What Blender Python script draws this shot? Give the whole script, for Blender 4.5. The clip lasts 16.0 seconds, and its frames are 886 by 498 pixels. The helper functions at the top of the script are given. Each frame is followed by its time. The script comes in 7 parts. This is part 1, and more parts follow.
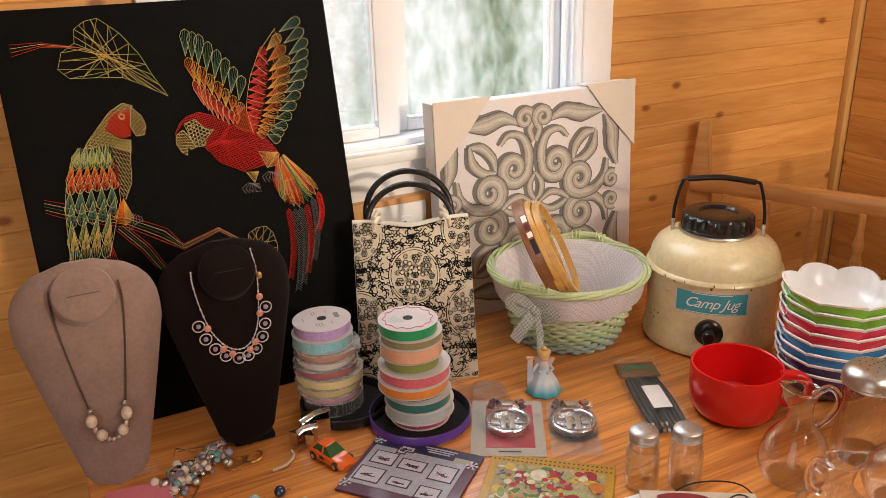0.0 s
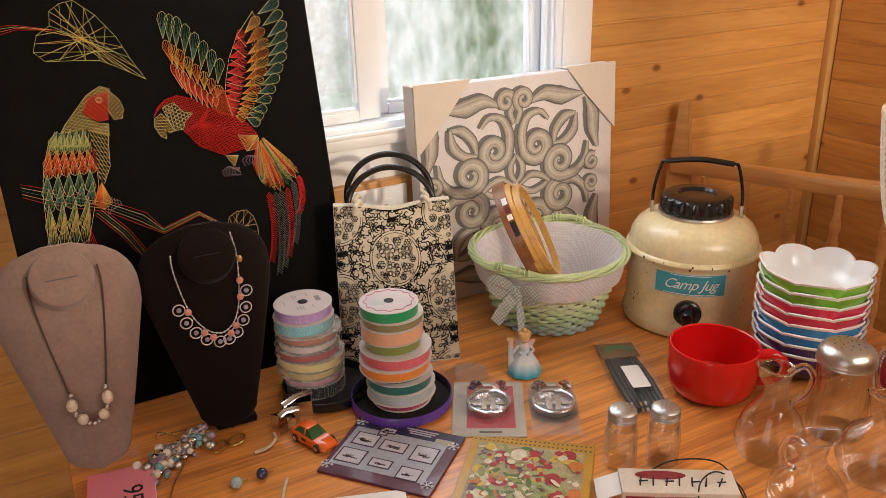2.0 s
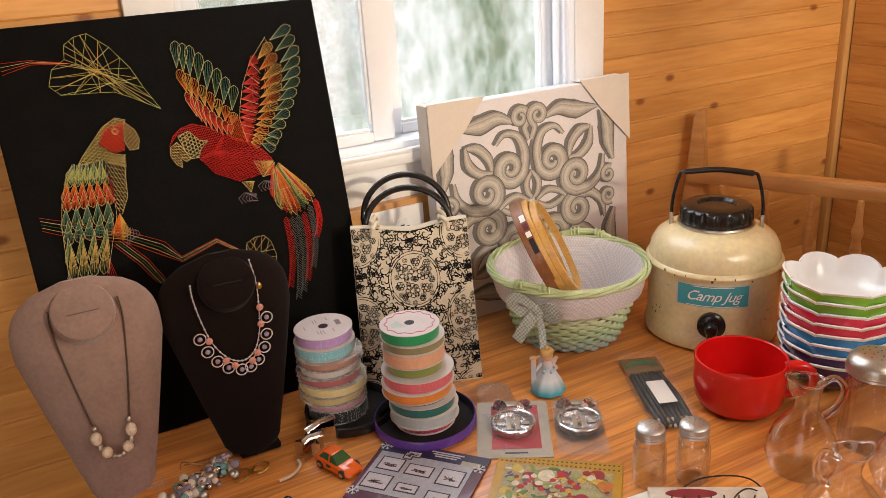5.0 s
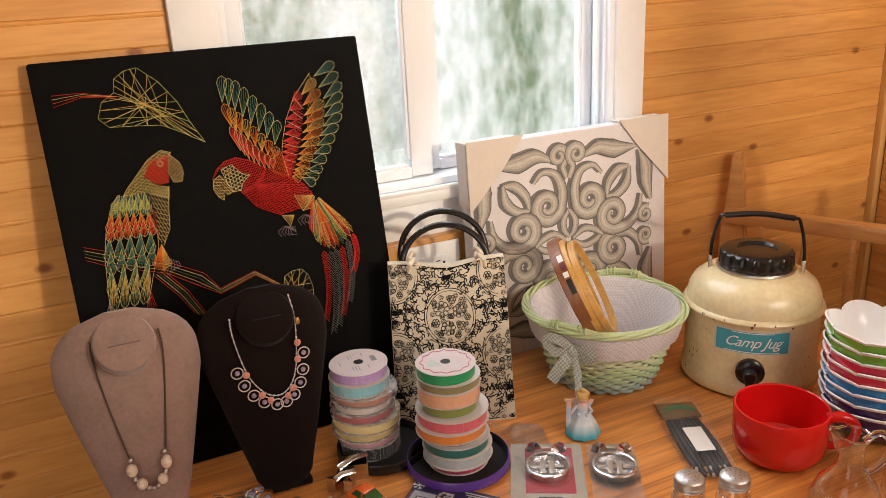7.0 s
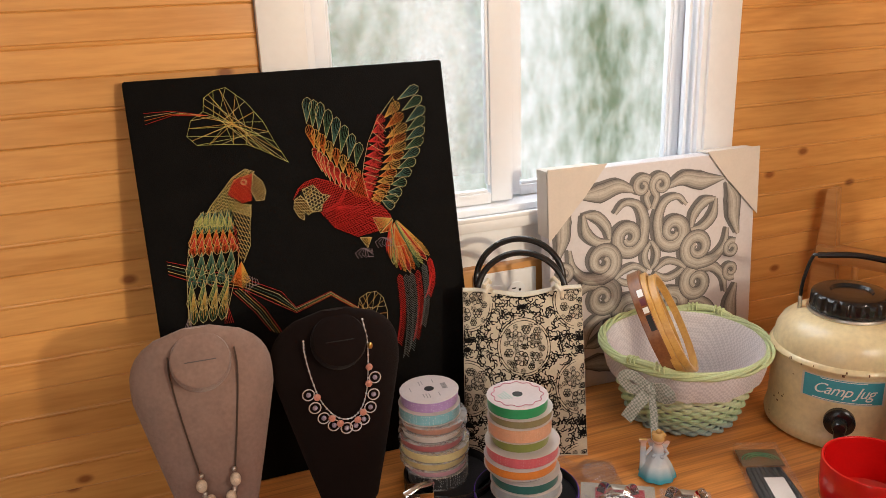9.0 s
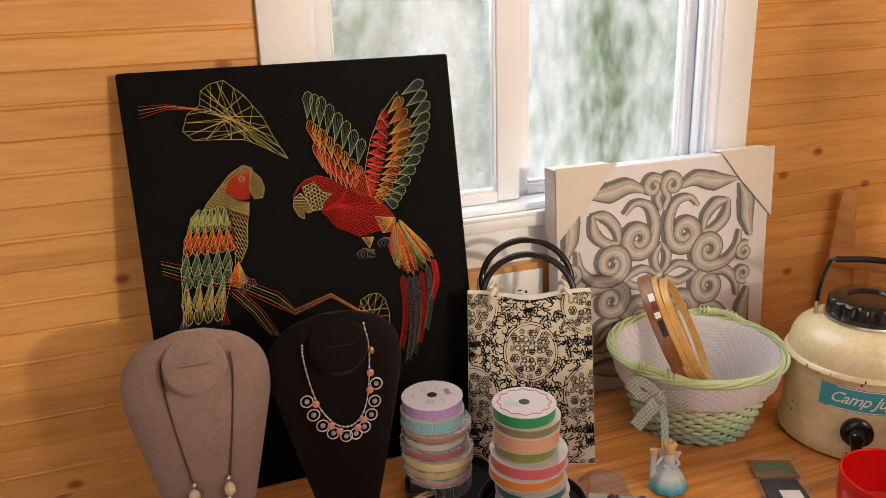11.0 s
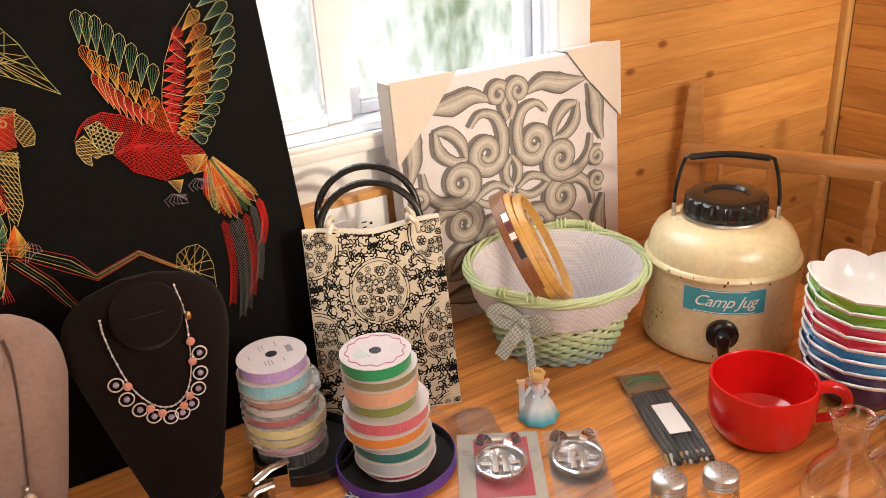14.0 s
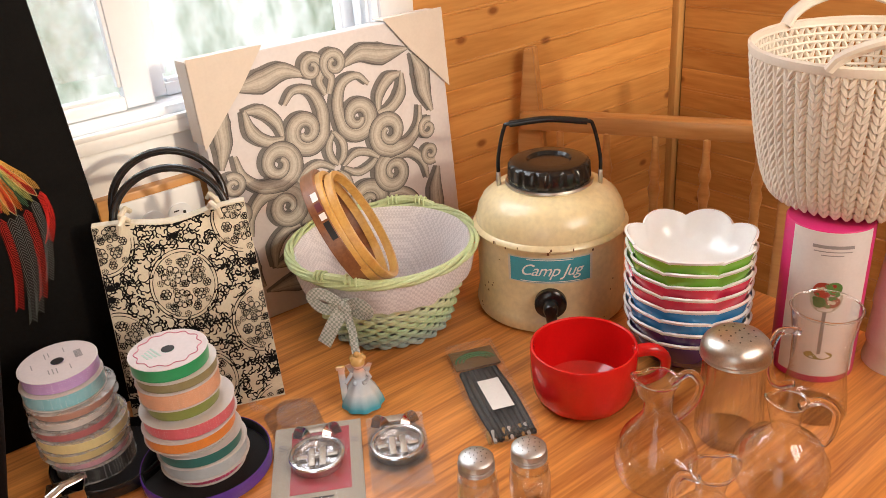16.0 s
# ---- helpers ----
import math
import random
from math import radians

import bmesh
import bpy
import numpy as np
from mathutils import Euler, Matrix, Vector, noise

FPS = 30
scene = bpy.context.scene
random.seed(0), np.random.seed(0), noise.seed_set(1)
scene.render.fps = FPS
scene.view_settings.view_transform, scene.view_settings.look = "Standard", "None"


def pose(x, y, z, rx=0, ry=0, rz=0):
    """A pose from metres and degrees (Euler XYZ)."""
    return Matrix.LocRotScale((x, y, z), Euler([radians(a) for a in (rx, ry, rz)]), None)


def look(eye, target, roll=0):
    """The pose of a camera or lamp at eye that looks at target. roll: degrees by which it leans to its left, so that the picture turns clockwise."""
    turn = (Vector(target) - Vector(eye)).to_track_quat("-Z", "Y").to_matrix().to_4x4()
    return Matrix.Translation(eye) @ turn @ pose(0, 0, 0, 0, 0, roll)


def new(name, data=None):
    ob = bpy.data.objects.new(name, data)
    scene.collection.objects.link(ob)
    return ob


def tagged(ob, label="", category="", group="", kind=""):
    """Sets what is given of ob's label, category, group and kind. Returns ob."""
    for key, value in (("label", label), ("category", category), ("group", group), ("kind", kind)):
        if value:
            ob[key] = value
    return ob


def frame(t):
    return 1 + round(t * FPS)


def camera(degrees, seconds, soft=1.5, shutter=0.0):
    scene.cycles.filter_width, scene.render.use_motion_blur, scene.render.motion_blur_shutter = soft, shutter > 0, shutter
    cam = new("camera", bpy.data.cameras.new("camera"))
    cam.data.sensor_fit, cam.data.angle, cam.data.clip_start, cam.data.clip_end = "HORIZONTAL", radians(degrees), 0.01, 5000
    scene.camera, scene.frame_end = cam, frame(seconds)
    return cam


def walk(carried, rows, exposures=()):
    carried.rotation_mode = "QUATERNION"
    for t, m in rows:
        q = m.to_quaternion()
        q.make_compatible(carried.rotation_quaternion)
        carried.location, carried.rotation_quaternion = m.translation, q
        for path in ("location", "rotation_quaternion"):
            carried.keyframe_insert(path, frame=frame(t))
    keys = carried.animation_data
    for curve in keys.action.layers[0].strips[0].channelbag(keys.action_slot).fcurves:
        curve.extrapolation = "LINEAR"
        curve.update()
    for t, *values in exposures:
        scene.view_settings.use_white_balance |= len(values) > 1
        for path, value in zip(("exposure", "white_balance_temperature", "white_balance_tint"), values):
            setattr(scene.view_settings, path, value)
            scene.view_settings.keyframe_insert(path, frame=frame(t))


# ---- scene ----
cam = camera(56.8, 16.0, soft=0.75)
PATH = [
    (0, (0.202, 0.098, 1.4), (1.054, 1.758, 0.679), -1.7),
    (0.5, (0.204, 0.097, 1.402), (1.039, 1.759, 0.666), -1.4),
    (1, (0.206, 0.098, 1.396), (1.057, 1.744, 0.645), -1.4),
    (1.5, (0.204, 0.096, 1.398), (1.065, 1.733, 0.636), -1.6),
    (2, (0.205, 0.091, 1.399), (1.082, 1.721, 0.642), -1.6),
    (2.5, (0.205, 0.09, 1.397), (1.106, 1.708, 0.642), -1.4),
    (3, (0.214, 0.083, 1.397), (1.083, 1.698, 0.597), -3.4),
    (3.5, (0.212, 0.086, 1.4), (1.143, 1.685, 0.643), -3.0),
    (4, (0.208, 0.099, 1.404), (1.099, 1.738, 0.685), -3.7),
    (6.5, (0.199, 0.108, 1.41), (1.027, 1.772, 0.67), -3.3),
    (7, (0.193, 0.118, 1.423), (1.005, 1.821, 0.759), -2.9),
    (7.5, (0.191, 0.132, 1.435), (0.936, 1.864, 0.768), -3.0),
    (8, (0.189, 0.136, 1.439), (0.891, 1.896, 0.798), -2.8),
    (8.5, (0.193, 0.136, 1.436), (0.857, 1.916, 0.813), -2.4),
    (10.8, (0.208, 0.172, 1.433), (0.848, 1.961, 0.81), -1.9),
    (11, (0.208, 0.179, 1.427), (0.857, 1.963, 0.799), -1.7),
    (11.5, (0.204, 0.204, 1.423), (0.791, 2.001, 0.768), -2.5),
    (12, (0.23, 0.223, 1.426), (0.795, 2.017, 0.747), -4.1),
    (12.5, (0.245, 0.254, 1.416), (0.989, 1.969, 0.705), -3.7),
    (13, (0.26, 0.263, 1.411), (1.039, 1.959, 0.692), -4.4),
    (13.5, (0.281, 0.272, 1.405), (1.121, 1.928, 0.664), -4.7),
    (14, (0.292, 0.283, 1.392), (1.2, 1.863, 0.57), -3.9),
    (14.5, (0.288, 0.287, 1.375), (1.159, 1.862, 0.503), -3.3),
    (15, (0.296, 0.279, 1.371), (1.139, 1.853, 0.47), -3.7),
    (15.5, (0.326, 0.263, 1.365), (1.235, 1.785, 0.44), -4.5),
    (16, (0.416, 0.251, 1.362), (1.488, 1.692, 0.482), -4.7),
]
walk(cam, [(t, look(eye, target, roll)) for t, eye, target, roll in PATH],
     [(0.0, -0.05), (0.5, -0.12), (1.0, -0.20), (2.0, -0.16), (3.5, -0.05), (7.0, -0.04), (8.5, -0.16), (11.0, -0.26), (12.0, -0.16), (12.5, 0.0), (13.5, 0.22), (14.0, 0.30), (15.0, 0.24), (16.0, 0.17)])

# ---- light ----
world = bpy.data.worlds.new("world")
scene.world = world
world.use_nodes = True
wn = world.node_tree
bg = wn.nodes["Background"]
sky = wn.nodes.new("ShaderNodeTexSky")
sky.sky_type, sky.sun_disc = "NISHITA", False
sky.sun_elevation, sky.sun_rotation = radians(28), radians(190)
wn.links.new(sky.outputs[0], bg.inputs[0])
bg.inputs[1].default_value = 0.12


def area(name, eye, target, w, h, watts, colour):
    d = bpy.data.lights.new(name, "AREA")
    d.shape, d.size, d.size_y, d.energy, d.color = "RECTANGLE", w, h, watts, colour
    o = new(name, d)
    o.matrix_world = look(eye, target)
    return o


area("window_light_south", (1.28, -0.95, 1.62), (0.95, 1.35, 1.0), 0.12, 0.09, 27, (1.0, 0.82, 0.60))
# added fill to lift the right of the table; no source seen there
area("south_window_sky", (1.22, -0.30, 1.70), (1.05, 0.85, 0.75), 0.95, 0.55, 12.5, (1.0, 0.90, 0.78))
# second added soft fill, through an opening assumed at the left
area("doorway_light", (-0.70, -0.30, 1.15), (0.9, 1.0, 0.8), 0.95, 1.6, 5.5, (1.0, 0.90, 0.80))
area("window_light_north", (0.78, 1.47, 1.6), (0.78, 0.6, 0.9), 0.6, 0.8, 9, (0.86, 0.93, 1.0))


# ---- materials ----
def mat(name, colour, rough=0.5, metal=0.0, var=0.12, scale=40.0, bump=0.0, bscale=0.0, coat=0.0, sheen=0.0, rand=0.0, spec=0.5):
    """A surface with two scales of colour variation and a fine relief."""
    m = bpy.data.materials.new(name)
    m.use_nodes = True
    t, n = m.node_tree, m.node_tree.nodes
    p = n["Principled BSDF"]
    p.inputs["Roughness"].default_value, p.inputs["Metallic"].default_value = rough, metal
    p.inputs["Coat Weight"].default_value, p.inputs["Sheen Weight"].default_value = coat, sheen
    p.inputs["Specular IOR Level"].default_value = spec
    tc = n.new("ShaderNodeTexCoord")
    na, nb = n.new("ShaderNodeTexNoise"), n.new("ShaderNodeTexNoise")
    na.inputs["Scale"].default_value, nb.inputs["Scale"].default_value = scale, scale * 7
    na.inputs["Detail"].default_value = 4
    add = n.new("ShaderNodeMath")
    add.operation = "ADD"
    for k, x in enumerate((na, nb)):
        t.links.new(tc.outputs["Object"], x.inputs["Vector"])
        t.links.new(x.outputs["Fac"], add.inputs[k])
    ramp = n.new("ShaderNodeMapRange")
    ramp.inputs[1].default_value, ramp.inputs[2].default_value = 0.6, 1.4
    ramp.inputs[3].default_value, ramp.inputs[4].default_value = 1 - var, 1 + var
    t.links.new(add.outputs[0], ramp.inputs[0])
    hsv = n.new("ShaderNodeHueSaturation")
    hsv.inputs["Color"].default_value = (*colour, 1)
    t.links.new(ramp.outputs[0], hsv.inputs["Value"])
    last = hsv.outputs[0]
    if rand:
        oi = n.new("ShaderNodeObjectInfo")
        mr = n.new("ShaderNodeMapRange")
        mr.inputs[3].default_value, mr.inputs[4].default_value = 1 - rand, 1 + rand
        t.links.new(oi.outputs["Random"], mr.inputs[0])
        h2 = n.new("ShaderNodeHueSaturation")
        t.links.new(last, h2.inputs["Color"])
        t.links.new(mr.outputs[0], h2.inputs["Value"])
        last = h2.outputs[0]
    t.links.new(last, p.inputs["Base Color"])
    if bump:
        b = n.new("ShaderNodeBump")
        b.inputs["Strength"].default_value, b.inputs["Distance"].default_value = bump, 0.002
        nz = n.new("ShaderNodeTexNoise")
        nz.inputs["Scale"].default_value = bscale or scale * 6
        t.links.new(tc.outputs["Object"], nz.inputs["Vector"])
        t.links.new(nz.outputs["Fac"], b.inputs["Height"])
        t.links.new(b.outputs[0], p.inputs["Normal"])
    return m


def wood(name, light, dark, axis=0, rough=0.4, knots=0.0, ring=14.0, rand=0.1, coat=0.15, stretch=12.0):
    """Long-grained wood, its grain along one axis; knots: how many dark eyes it has."""
    m = bpy.data.materials.new(name)
    m.use_nodes = True
    t, n = m.node_tree, m.node_tree.nodes
    p = n["Principled BSDF"]
    p.inputs["Roughness"].default_value, p.inputs["Coat Weight"].default_value = rough, coat
    p.inputs["Coat Roughness"].default_value = 0.25
    tc, mp, oi = n.new("ShaderNodeTexCoord"), n.new("ShaderNodeMapping"), n.new("ShaderNodeObjectInfo")
    s = [1.0, 1.0, 1.0]
    s[axis] = 1.0 / stretch
    mp.inputs["Scale"].default_value = s
    off = n.new("ShaderNodeVectorMath")
    off.operation = "MULTIPLY_ADD"
    off.inputs[1].default_value = (9.0, 5.0, 7.0)
    comb = n.new("ShaderNodeCombineXYZ")
    for k in range(3):
        t.links.new(oi.outputs["Random"], comb.inputs[k])
    t.links.new(comb.outputs[0], off.inputs[0])
    t.links.new(tc.outputs["Object"], off.inputs[2])
    t.links.new(off.outputs[0], mp.inputs["Vector"])
    big, fine = n.new("ShaderNodeTexNoise"), n.new("ShaderNodeTexNoise")
    big.inputs["Scale"].default_value, big.inputs["Detail"].default_value, big.inputs["Distortion"].default_value = ring, 3, 0.6
    fine.inputs["Scale"].default_value, fine.inputs["Detail"].default_value = ring * 16, 5
    for x in (big, fine):
        t.links.new(mp.outputs[0], x.inputs["Vector"])
    mul = n.new("ShaderNodeMath")
    mul.operation, mul.inputs[1].default_value = "MULTIPLY", 9.0
    fr = n.new("ShaderNodeMath")
    fr.operation, fr.inputs[1].default_value = "PINGPONG", 1.0
    t.links.new(big.outputs["Fac"], mul.inputs[0])
    t.links.new(mul.outputs[0], fr.inputs[0])
    mix = n.new("ShaderNodeMath")
    mix.operation, mix.inputs[1].default_value = "MULTIPLY_ADD", 0.35
    t.links.new(fr.outputs[0], mix.inputs[0])
    f2 = n.new("ShaderNodeMath")
    f2.operation, f2.inputs[1].default_value = "MULTIPLY", 0.85
    t.links.new(fine.outputs["Fac"], f2.inputs[0])
    t.links.new(f2.outputs[0], mix.inputs[2])
    ramp = n.new("ShaderNodeValToRGB")
    ramp.color_ramp.elements[0].position, ramp.color_ramp.elements[1].position = 0.25, 0.8
    ramp.color_ramp.elements[0].color, ramp.color_ramp.elements[1].color = (*dark, 1), (*light, 1)
    t.links.new(mix.outputs[0], ramp.inputs[0])
    last = ramp.outputs[0]
    if knots:
        sp = n.new("ShaderNodeSeparateXYZ")
        cb = n.new("ShaderNodeCombineXYZ")
        t.links.new(off.outputs[0], sp.inputs[0])
        ka, kz = n.new("ShaderNodeMath"), n.new("ShaderNodeMath")
        ka.operation, ka.inputs[1].default_value = "MULTIPLY", 5.5
        kz.operation, kz.inputs[1].default_value = "MULTIPLY", 9.0
        t.links.new(sp.outputs[axis], ka.inputs[0])
        t.links.new(sp.outputs[2], kz.inputs[0])
        t.links.new(ka.outputs[0], cb.inputs[0])
        t.links.new(kz.outputs[0], cb.inputs[1])
        vo = n.new("ShaderNodeTexVoronoi")
        vo.voronoi_dimensions = "2D"
        vo.inputs["Scale"].default_value = 1.0
        t.links.new(cb.outputs[0], vo.inputs["Vector"])
        kr = n.new("ShaderNodeValToRGB")
        e = kr.color_ramp.elements
        e[0].position, e[1].position = 0.035, 0.085
        e[0].color, e[1].color = (0.9, 0.9, 0.9, 1), (0, 0, 0, 1)
        keep = n.new("ShaderNodeMath")
        keep.operation, keep.inputs[1].default_value = "GREATER_THAN", 0.5
        csep = n.new("ShaderNodeSeparateColor")
        t.links.new(vo.outputs["Color"], csep.inputs[0])
        t.links.new(csep.outputs[0], keep.inputs[0])
        nn = n.new("ShaderNodeMath")
        nn.operation = "MULTIPLY"
        t.links.new(vo.outputs["Distance"], kr.inputs[0])
        t.links.new(kr.outputs[0], nn.inputs[0])
        t.links.new(keep.outputs[0], nn.inputs[1])
        mx = n.new("ShaderNodeMix")
        mx.data_type = "RGBA"
        mx.inputs["B"].default_value = (dark[0] * 0.45, dark[1] * 0.3, dark[2] * 0.25, 1)
        t.links.new(nn.outputs[0], mx.inputs["Factor"])
        t.links.new(last, mx.inputs["A"])
        last = mx.outputs["Result"]
    mr = n.new("ShaderNodeMapRange")
    mr.inputs[3].default_value, mr.inputs[4].default_value = 1 - rand, 1 + rand
    t.links.new(oi.outputs["Random"], mr.inputs[0])
    h2 = n.new("ShaderNodeHueSaturation")
    t.links.new(last, h2.inputs["Color"])
    t.links.new(mr.outputs[0], h2.inputs["Value"])
    t.links.new(h2.outputs[0], p.inputs["Base Color"])
    b = n.new("ShaderNodeBump")
    b.inputs["Strength"].default_value, b.inputs["Distance"].default_value = 0.25, 0.0008
    t.links.new(fine.outputs["Fac"], b.inputs["Height"])
    t.links.new(b.outputs[0], p.inputs["Normal"])
    return m


def thin_glass(name, ior=1.5, tint=(0.99, 0.99, 0.985)):
    """Thin-walled clear glass: see-through, with a mirror gloss that grows at the rim."""
    m = bpy.data.materials.new(name)
    m.use_nodes = True
    t, n = m.node_tree, m.node_tree.nodes
    n.remove(n["Principled BSDF"])
    tr, gl, mx, fr = n.new("ShaderNodeBsdfTransparent"), n.new("ShaderNodeBsdfGlossy"), n.new("ShaderNodeMixShader"), n.new("ShaderNodeLayerWeight")
    tr.inputs[0].default_value = (*tint, 1)
    gl.inputs["Roughness"].default_value = 0.03
    pw, ma = n.new("ShaderNodeMath"), n.new("ShaderNodeMath")
    pw.operation, pw.inputs[1].default_value = "POWER", 2.0
    ma.operation, ma.inputs[1].default_value, ma.inputs[2].default_value = "MULTIPLY_ADD", 0.85, (ior - 1) * 0.17
    nz, tc, bp = n.new("ShaderNodeTexNoise"), n.new("ShaderNodeTexCoord"), n.new("ShaderNodeBump")
    nz.inputs["Scale"].default_value, bp.inputs["Strength"].default_value, bp.inputs["Distance"].default_value = 55, 0.3, 0.002
    t.links.new(tc.outputs["Object"], nz.inputs["Vector"])
    t.links.new(nz.outputs["Fac"], bp.inputs["Height"])
    t.links.new(bp.outputs[0], gl.inputs["Normal"])
    t.links.new(fr.outputs["Facing"], pw.inputs[0])
    t.links.new(pw.outputs[0], ma.inputs[0])
    t.links.new(ma.outputs[0], mx.inputs[0])
    t.links.new(tr.outputs[0], mx.inputs[1])
    t.links.new(gl.outputs[0], mx.inputs[2])
    t.links.new(mx.outputs[0], n["Material Output"].inputs[0])
    return m


def clear(name, tint=(1, 1, 1), ior=1.5, rough=0.0):
    m = bpy.data.materials.new(name)
    m.use_nodes = True
    p = m.node_tree.nodes["Principled BSDF"]
    p.inputs["Base Color"].default_value = (*tint, 1)
    p.inputs["Roughness"].default_value, p.inputs["IOR"].default_value = rough, ior
    p.inputs["Transmission Weight"].default_value = 1.0
    return m


def film(name, amount=0.25, rough=0.08, colour=(0.9, 0.9, 0.9)):
    """Thin clear plastic: mostly see-through, with a glossy skin."""
    m = bpy.data.materials.new(name)
    m.use_nodes = True
    t, n = m.node_tree, m.node_tree.nodes
    out, p = n["Material Output"], n["Principled BSDF"]
    p.inputs["Base Color"].default_value, p.inputs["Roughness"].default_value = (*colour, 1), rough
    tr, mx = n.new("ShaderNodeBsdfTransparent"), n.new("ShaderNodeMixShader")
    nz, tc, mr = n.new("ShaderNodeTexNoise"), n.new("ShaderNodeTexCoord"), n.new("ShaderNodeMapRange")
    nz.inputs["Scale"].default_value = 60
    t.links.new(tc.outputs["Object"], nz.inputs["Vector"])
    mr.inputs[1].default_value, mr.inputs[2].default_value = 0.35, 0.65
    mr.inputs[3].default_value, mr.inputs[4].default_value = amount * 0.5, amount * 1.5
    t.links.new(nz.outputs["Fac"], mr.inputs[0])
    t.links.new(mr.outputs[0], mx.inputs[0])
    t.links.new(tr.outputs[0], mx.inputs[1])
    t.links.new(p.outputs[0], mx.inputs[2])
    t.links.new(mx.outputs[0], out.inputs[0])
    return m


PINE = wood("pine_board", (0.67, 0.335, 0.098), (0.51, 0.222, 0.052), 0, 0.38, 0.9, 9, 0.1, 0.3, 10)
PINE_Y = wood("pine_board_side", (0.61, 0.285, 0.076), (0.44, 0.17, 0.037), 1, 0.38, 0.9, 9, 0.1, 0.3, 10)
PINE_Z = wood("pine_trim", (0.55, 0.30, 0.10), (0.42, 0.20, 0.055), 2, 0.4, 0, 10, 0.05, 0.3, 10)
OAK = wood("oak_tabletop", (0.76, 0.31, 0.075), (0.33, 0.10, 0.022), 0, 0.3, 0, 20, 0.03, 0.4, 30)
CHAIR = wood("maple_chair", (0.60, 0.30, 0.10), (0.45, 0.19, 0.05), 0, 0.35, 0, 10, 0.06, 0.4, 10)
HOOPWOOD = wood("bamboo_hoop", (0.62, 0.36, 0.10), (0.48, 0.24, 0.055), 0, 0.35, 0, 20, 0.05, 0.3, 8)
DARKWOOD = wood("walnut_hoop", (0.26, 0.10, 0.035), (0.16, 0.055, 0.02), 0, 0.35, 0, 20, 0.05, 0.3, 8)
FLOORWOOD = wood("floor_wood", (0.30, 0.16, 0.07), (0.17, 0.08, 0.03), 1, 0.4, 0, 8, 0.1, 0.2, 10)
WHITE = mat("white_paint", (0.80, 0.80, 0.80), 0.42, var=0.03, scale=12, bump=0.1)
VINYL = mat("white_vinyl", (0.82, 0.84, 0.87), 0.3, var=0.02, scale=10)
CEIL = mat("ceiling_paint", (0.75, 0.70, 0.62), 0.8)
BLACKBOARD = mat("black_felt", (0.0055, 0.005, 0.0046), 0.9, var=0.3, scale=30, bump=0.25, bscale=900, spec=0.08)
GREYVELVET = mat("grey_velvet", (0.235, 0.155, 0.128), 0.95, var=0.16, scale=28, bump=0.3, bscale=1500, sheen=0.3, spec=0.1)
BROWNVELVET = mat("brown_velvet", (0.007, 0.0035, 0.003), 0.95, var=0.25, scale=20, bump=0.3, bscale=1500, sheen=0.04, spec=0.1)
BLACKPLASTIC = mat("black_plastic", (0.010, 0.009, 0.009), 0.22, var=0.1)
DISHFELT = mat("black_flocking", (0.008, 0.007, 0.008), 0.9, var=0.3, bump=0.3, bscale=900)
CREAM = mat("cream_enamel", (0.75, 0.63, 0.37), 0.30, var=0.14, scale=18, coat=0.4)
RUST = mat("rust_spot", (0.13, 0.055, 0.02), 0.8, var=0.3)
TEALLABEL = mat("teal_label", (0.055, 0.34, 0.42), 0.4, var=0.08)
PAPER = mat("white_paper", (0.80, 0.78, 0.74), 0.6, var=0.04)
PAPERGREY = mat("grey_card", (0.40, 0.36, 0.29), 0.6, var=0.06)
REDGLAZE = mat("red_glaze", (0.60, 0.008, 0.008), 0.16, var=0.06, coat=0.2)
CHROME = mat("chrome", (0.62, 0.62, 0.64), 0.16, 1.0, var=0.25, scale=90)
STEEL = mat("dull_steel", (0.56, 0.54, 0.50), 0.34, 1.0, var=0.15, scale=60)
ALU = mat("aluminium_lid", (0.55, 0.54, 0.53), 0.42, 1.0, var=0.1, scale=120)
SILVER = mat("bright_silver", (0.86, 0.87, 0.92), 0.2, 0.7, var=0.08)
LABELPAPER = mat("spool_label_paper", (0.60, 0.53, 0.52), 0.5, var=0.05)
GOLD = mat("brass", (0.55, 0.36, 0.12), 0.3, 1.0, var=0.15)
GLASS = thin_glass("clear_glass", 1.45)
THICKGLASS = clear("thick_glass", (1, 1, 1), 1.38)
PANE = film("window_glass", 0.06, 0.02)
SCREEN = film("insect_screen", 0.22, 0.6, (0.55, 0.56, 0.56))
PLASTICFILM = film("plastic_film", 0.045, 0.05)
BLISTER = film("blister_plastic", 0.07, 0.06)
WRAP = film("shrink_wrap", 0.25, 0.12)
SHELL = mat("white_melamine", (0.86, 0.86, 0.85), 0.15, var=0.02, coat=0.5)
HAMPER = mat("ivory_plastic", (0.74, 0.67, 0.57), 0.42, var=0.04)
IVORY = mat("ivory_porcelain", (0.75, 0.70, 0.62), 0.25, var=0.05)
INK = mat("black_ink", (0.010, 0.009, 0.009), 0.5)


def plain(name, c, rough=0.45, var=0.1, **k):
    return mat(name, c, rough, 0.0, var, **k)


# ---- mesh helpers ----
def mesh_of(bm, name, material, smooth=True):
    me = bpy.data.meshes.new(name)
    bmesh.ops.recalc_face_normals(bm, faces=bm.faces)
    bm.to_mesh(me)
    bm.free()
    for mm in (material if isinstance(material, (list, tuple)) else [material]):
        me.materials.append(mm)
    if smooth:
        me.shade_smooth()
        me.set_sharp_from_angle(angle=radians(38))
    return me


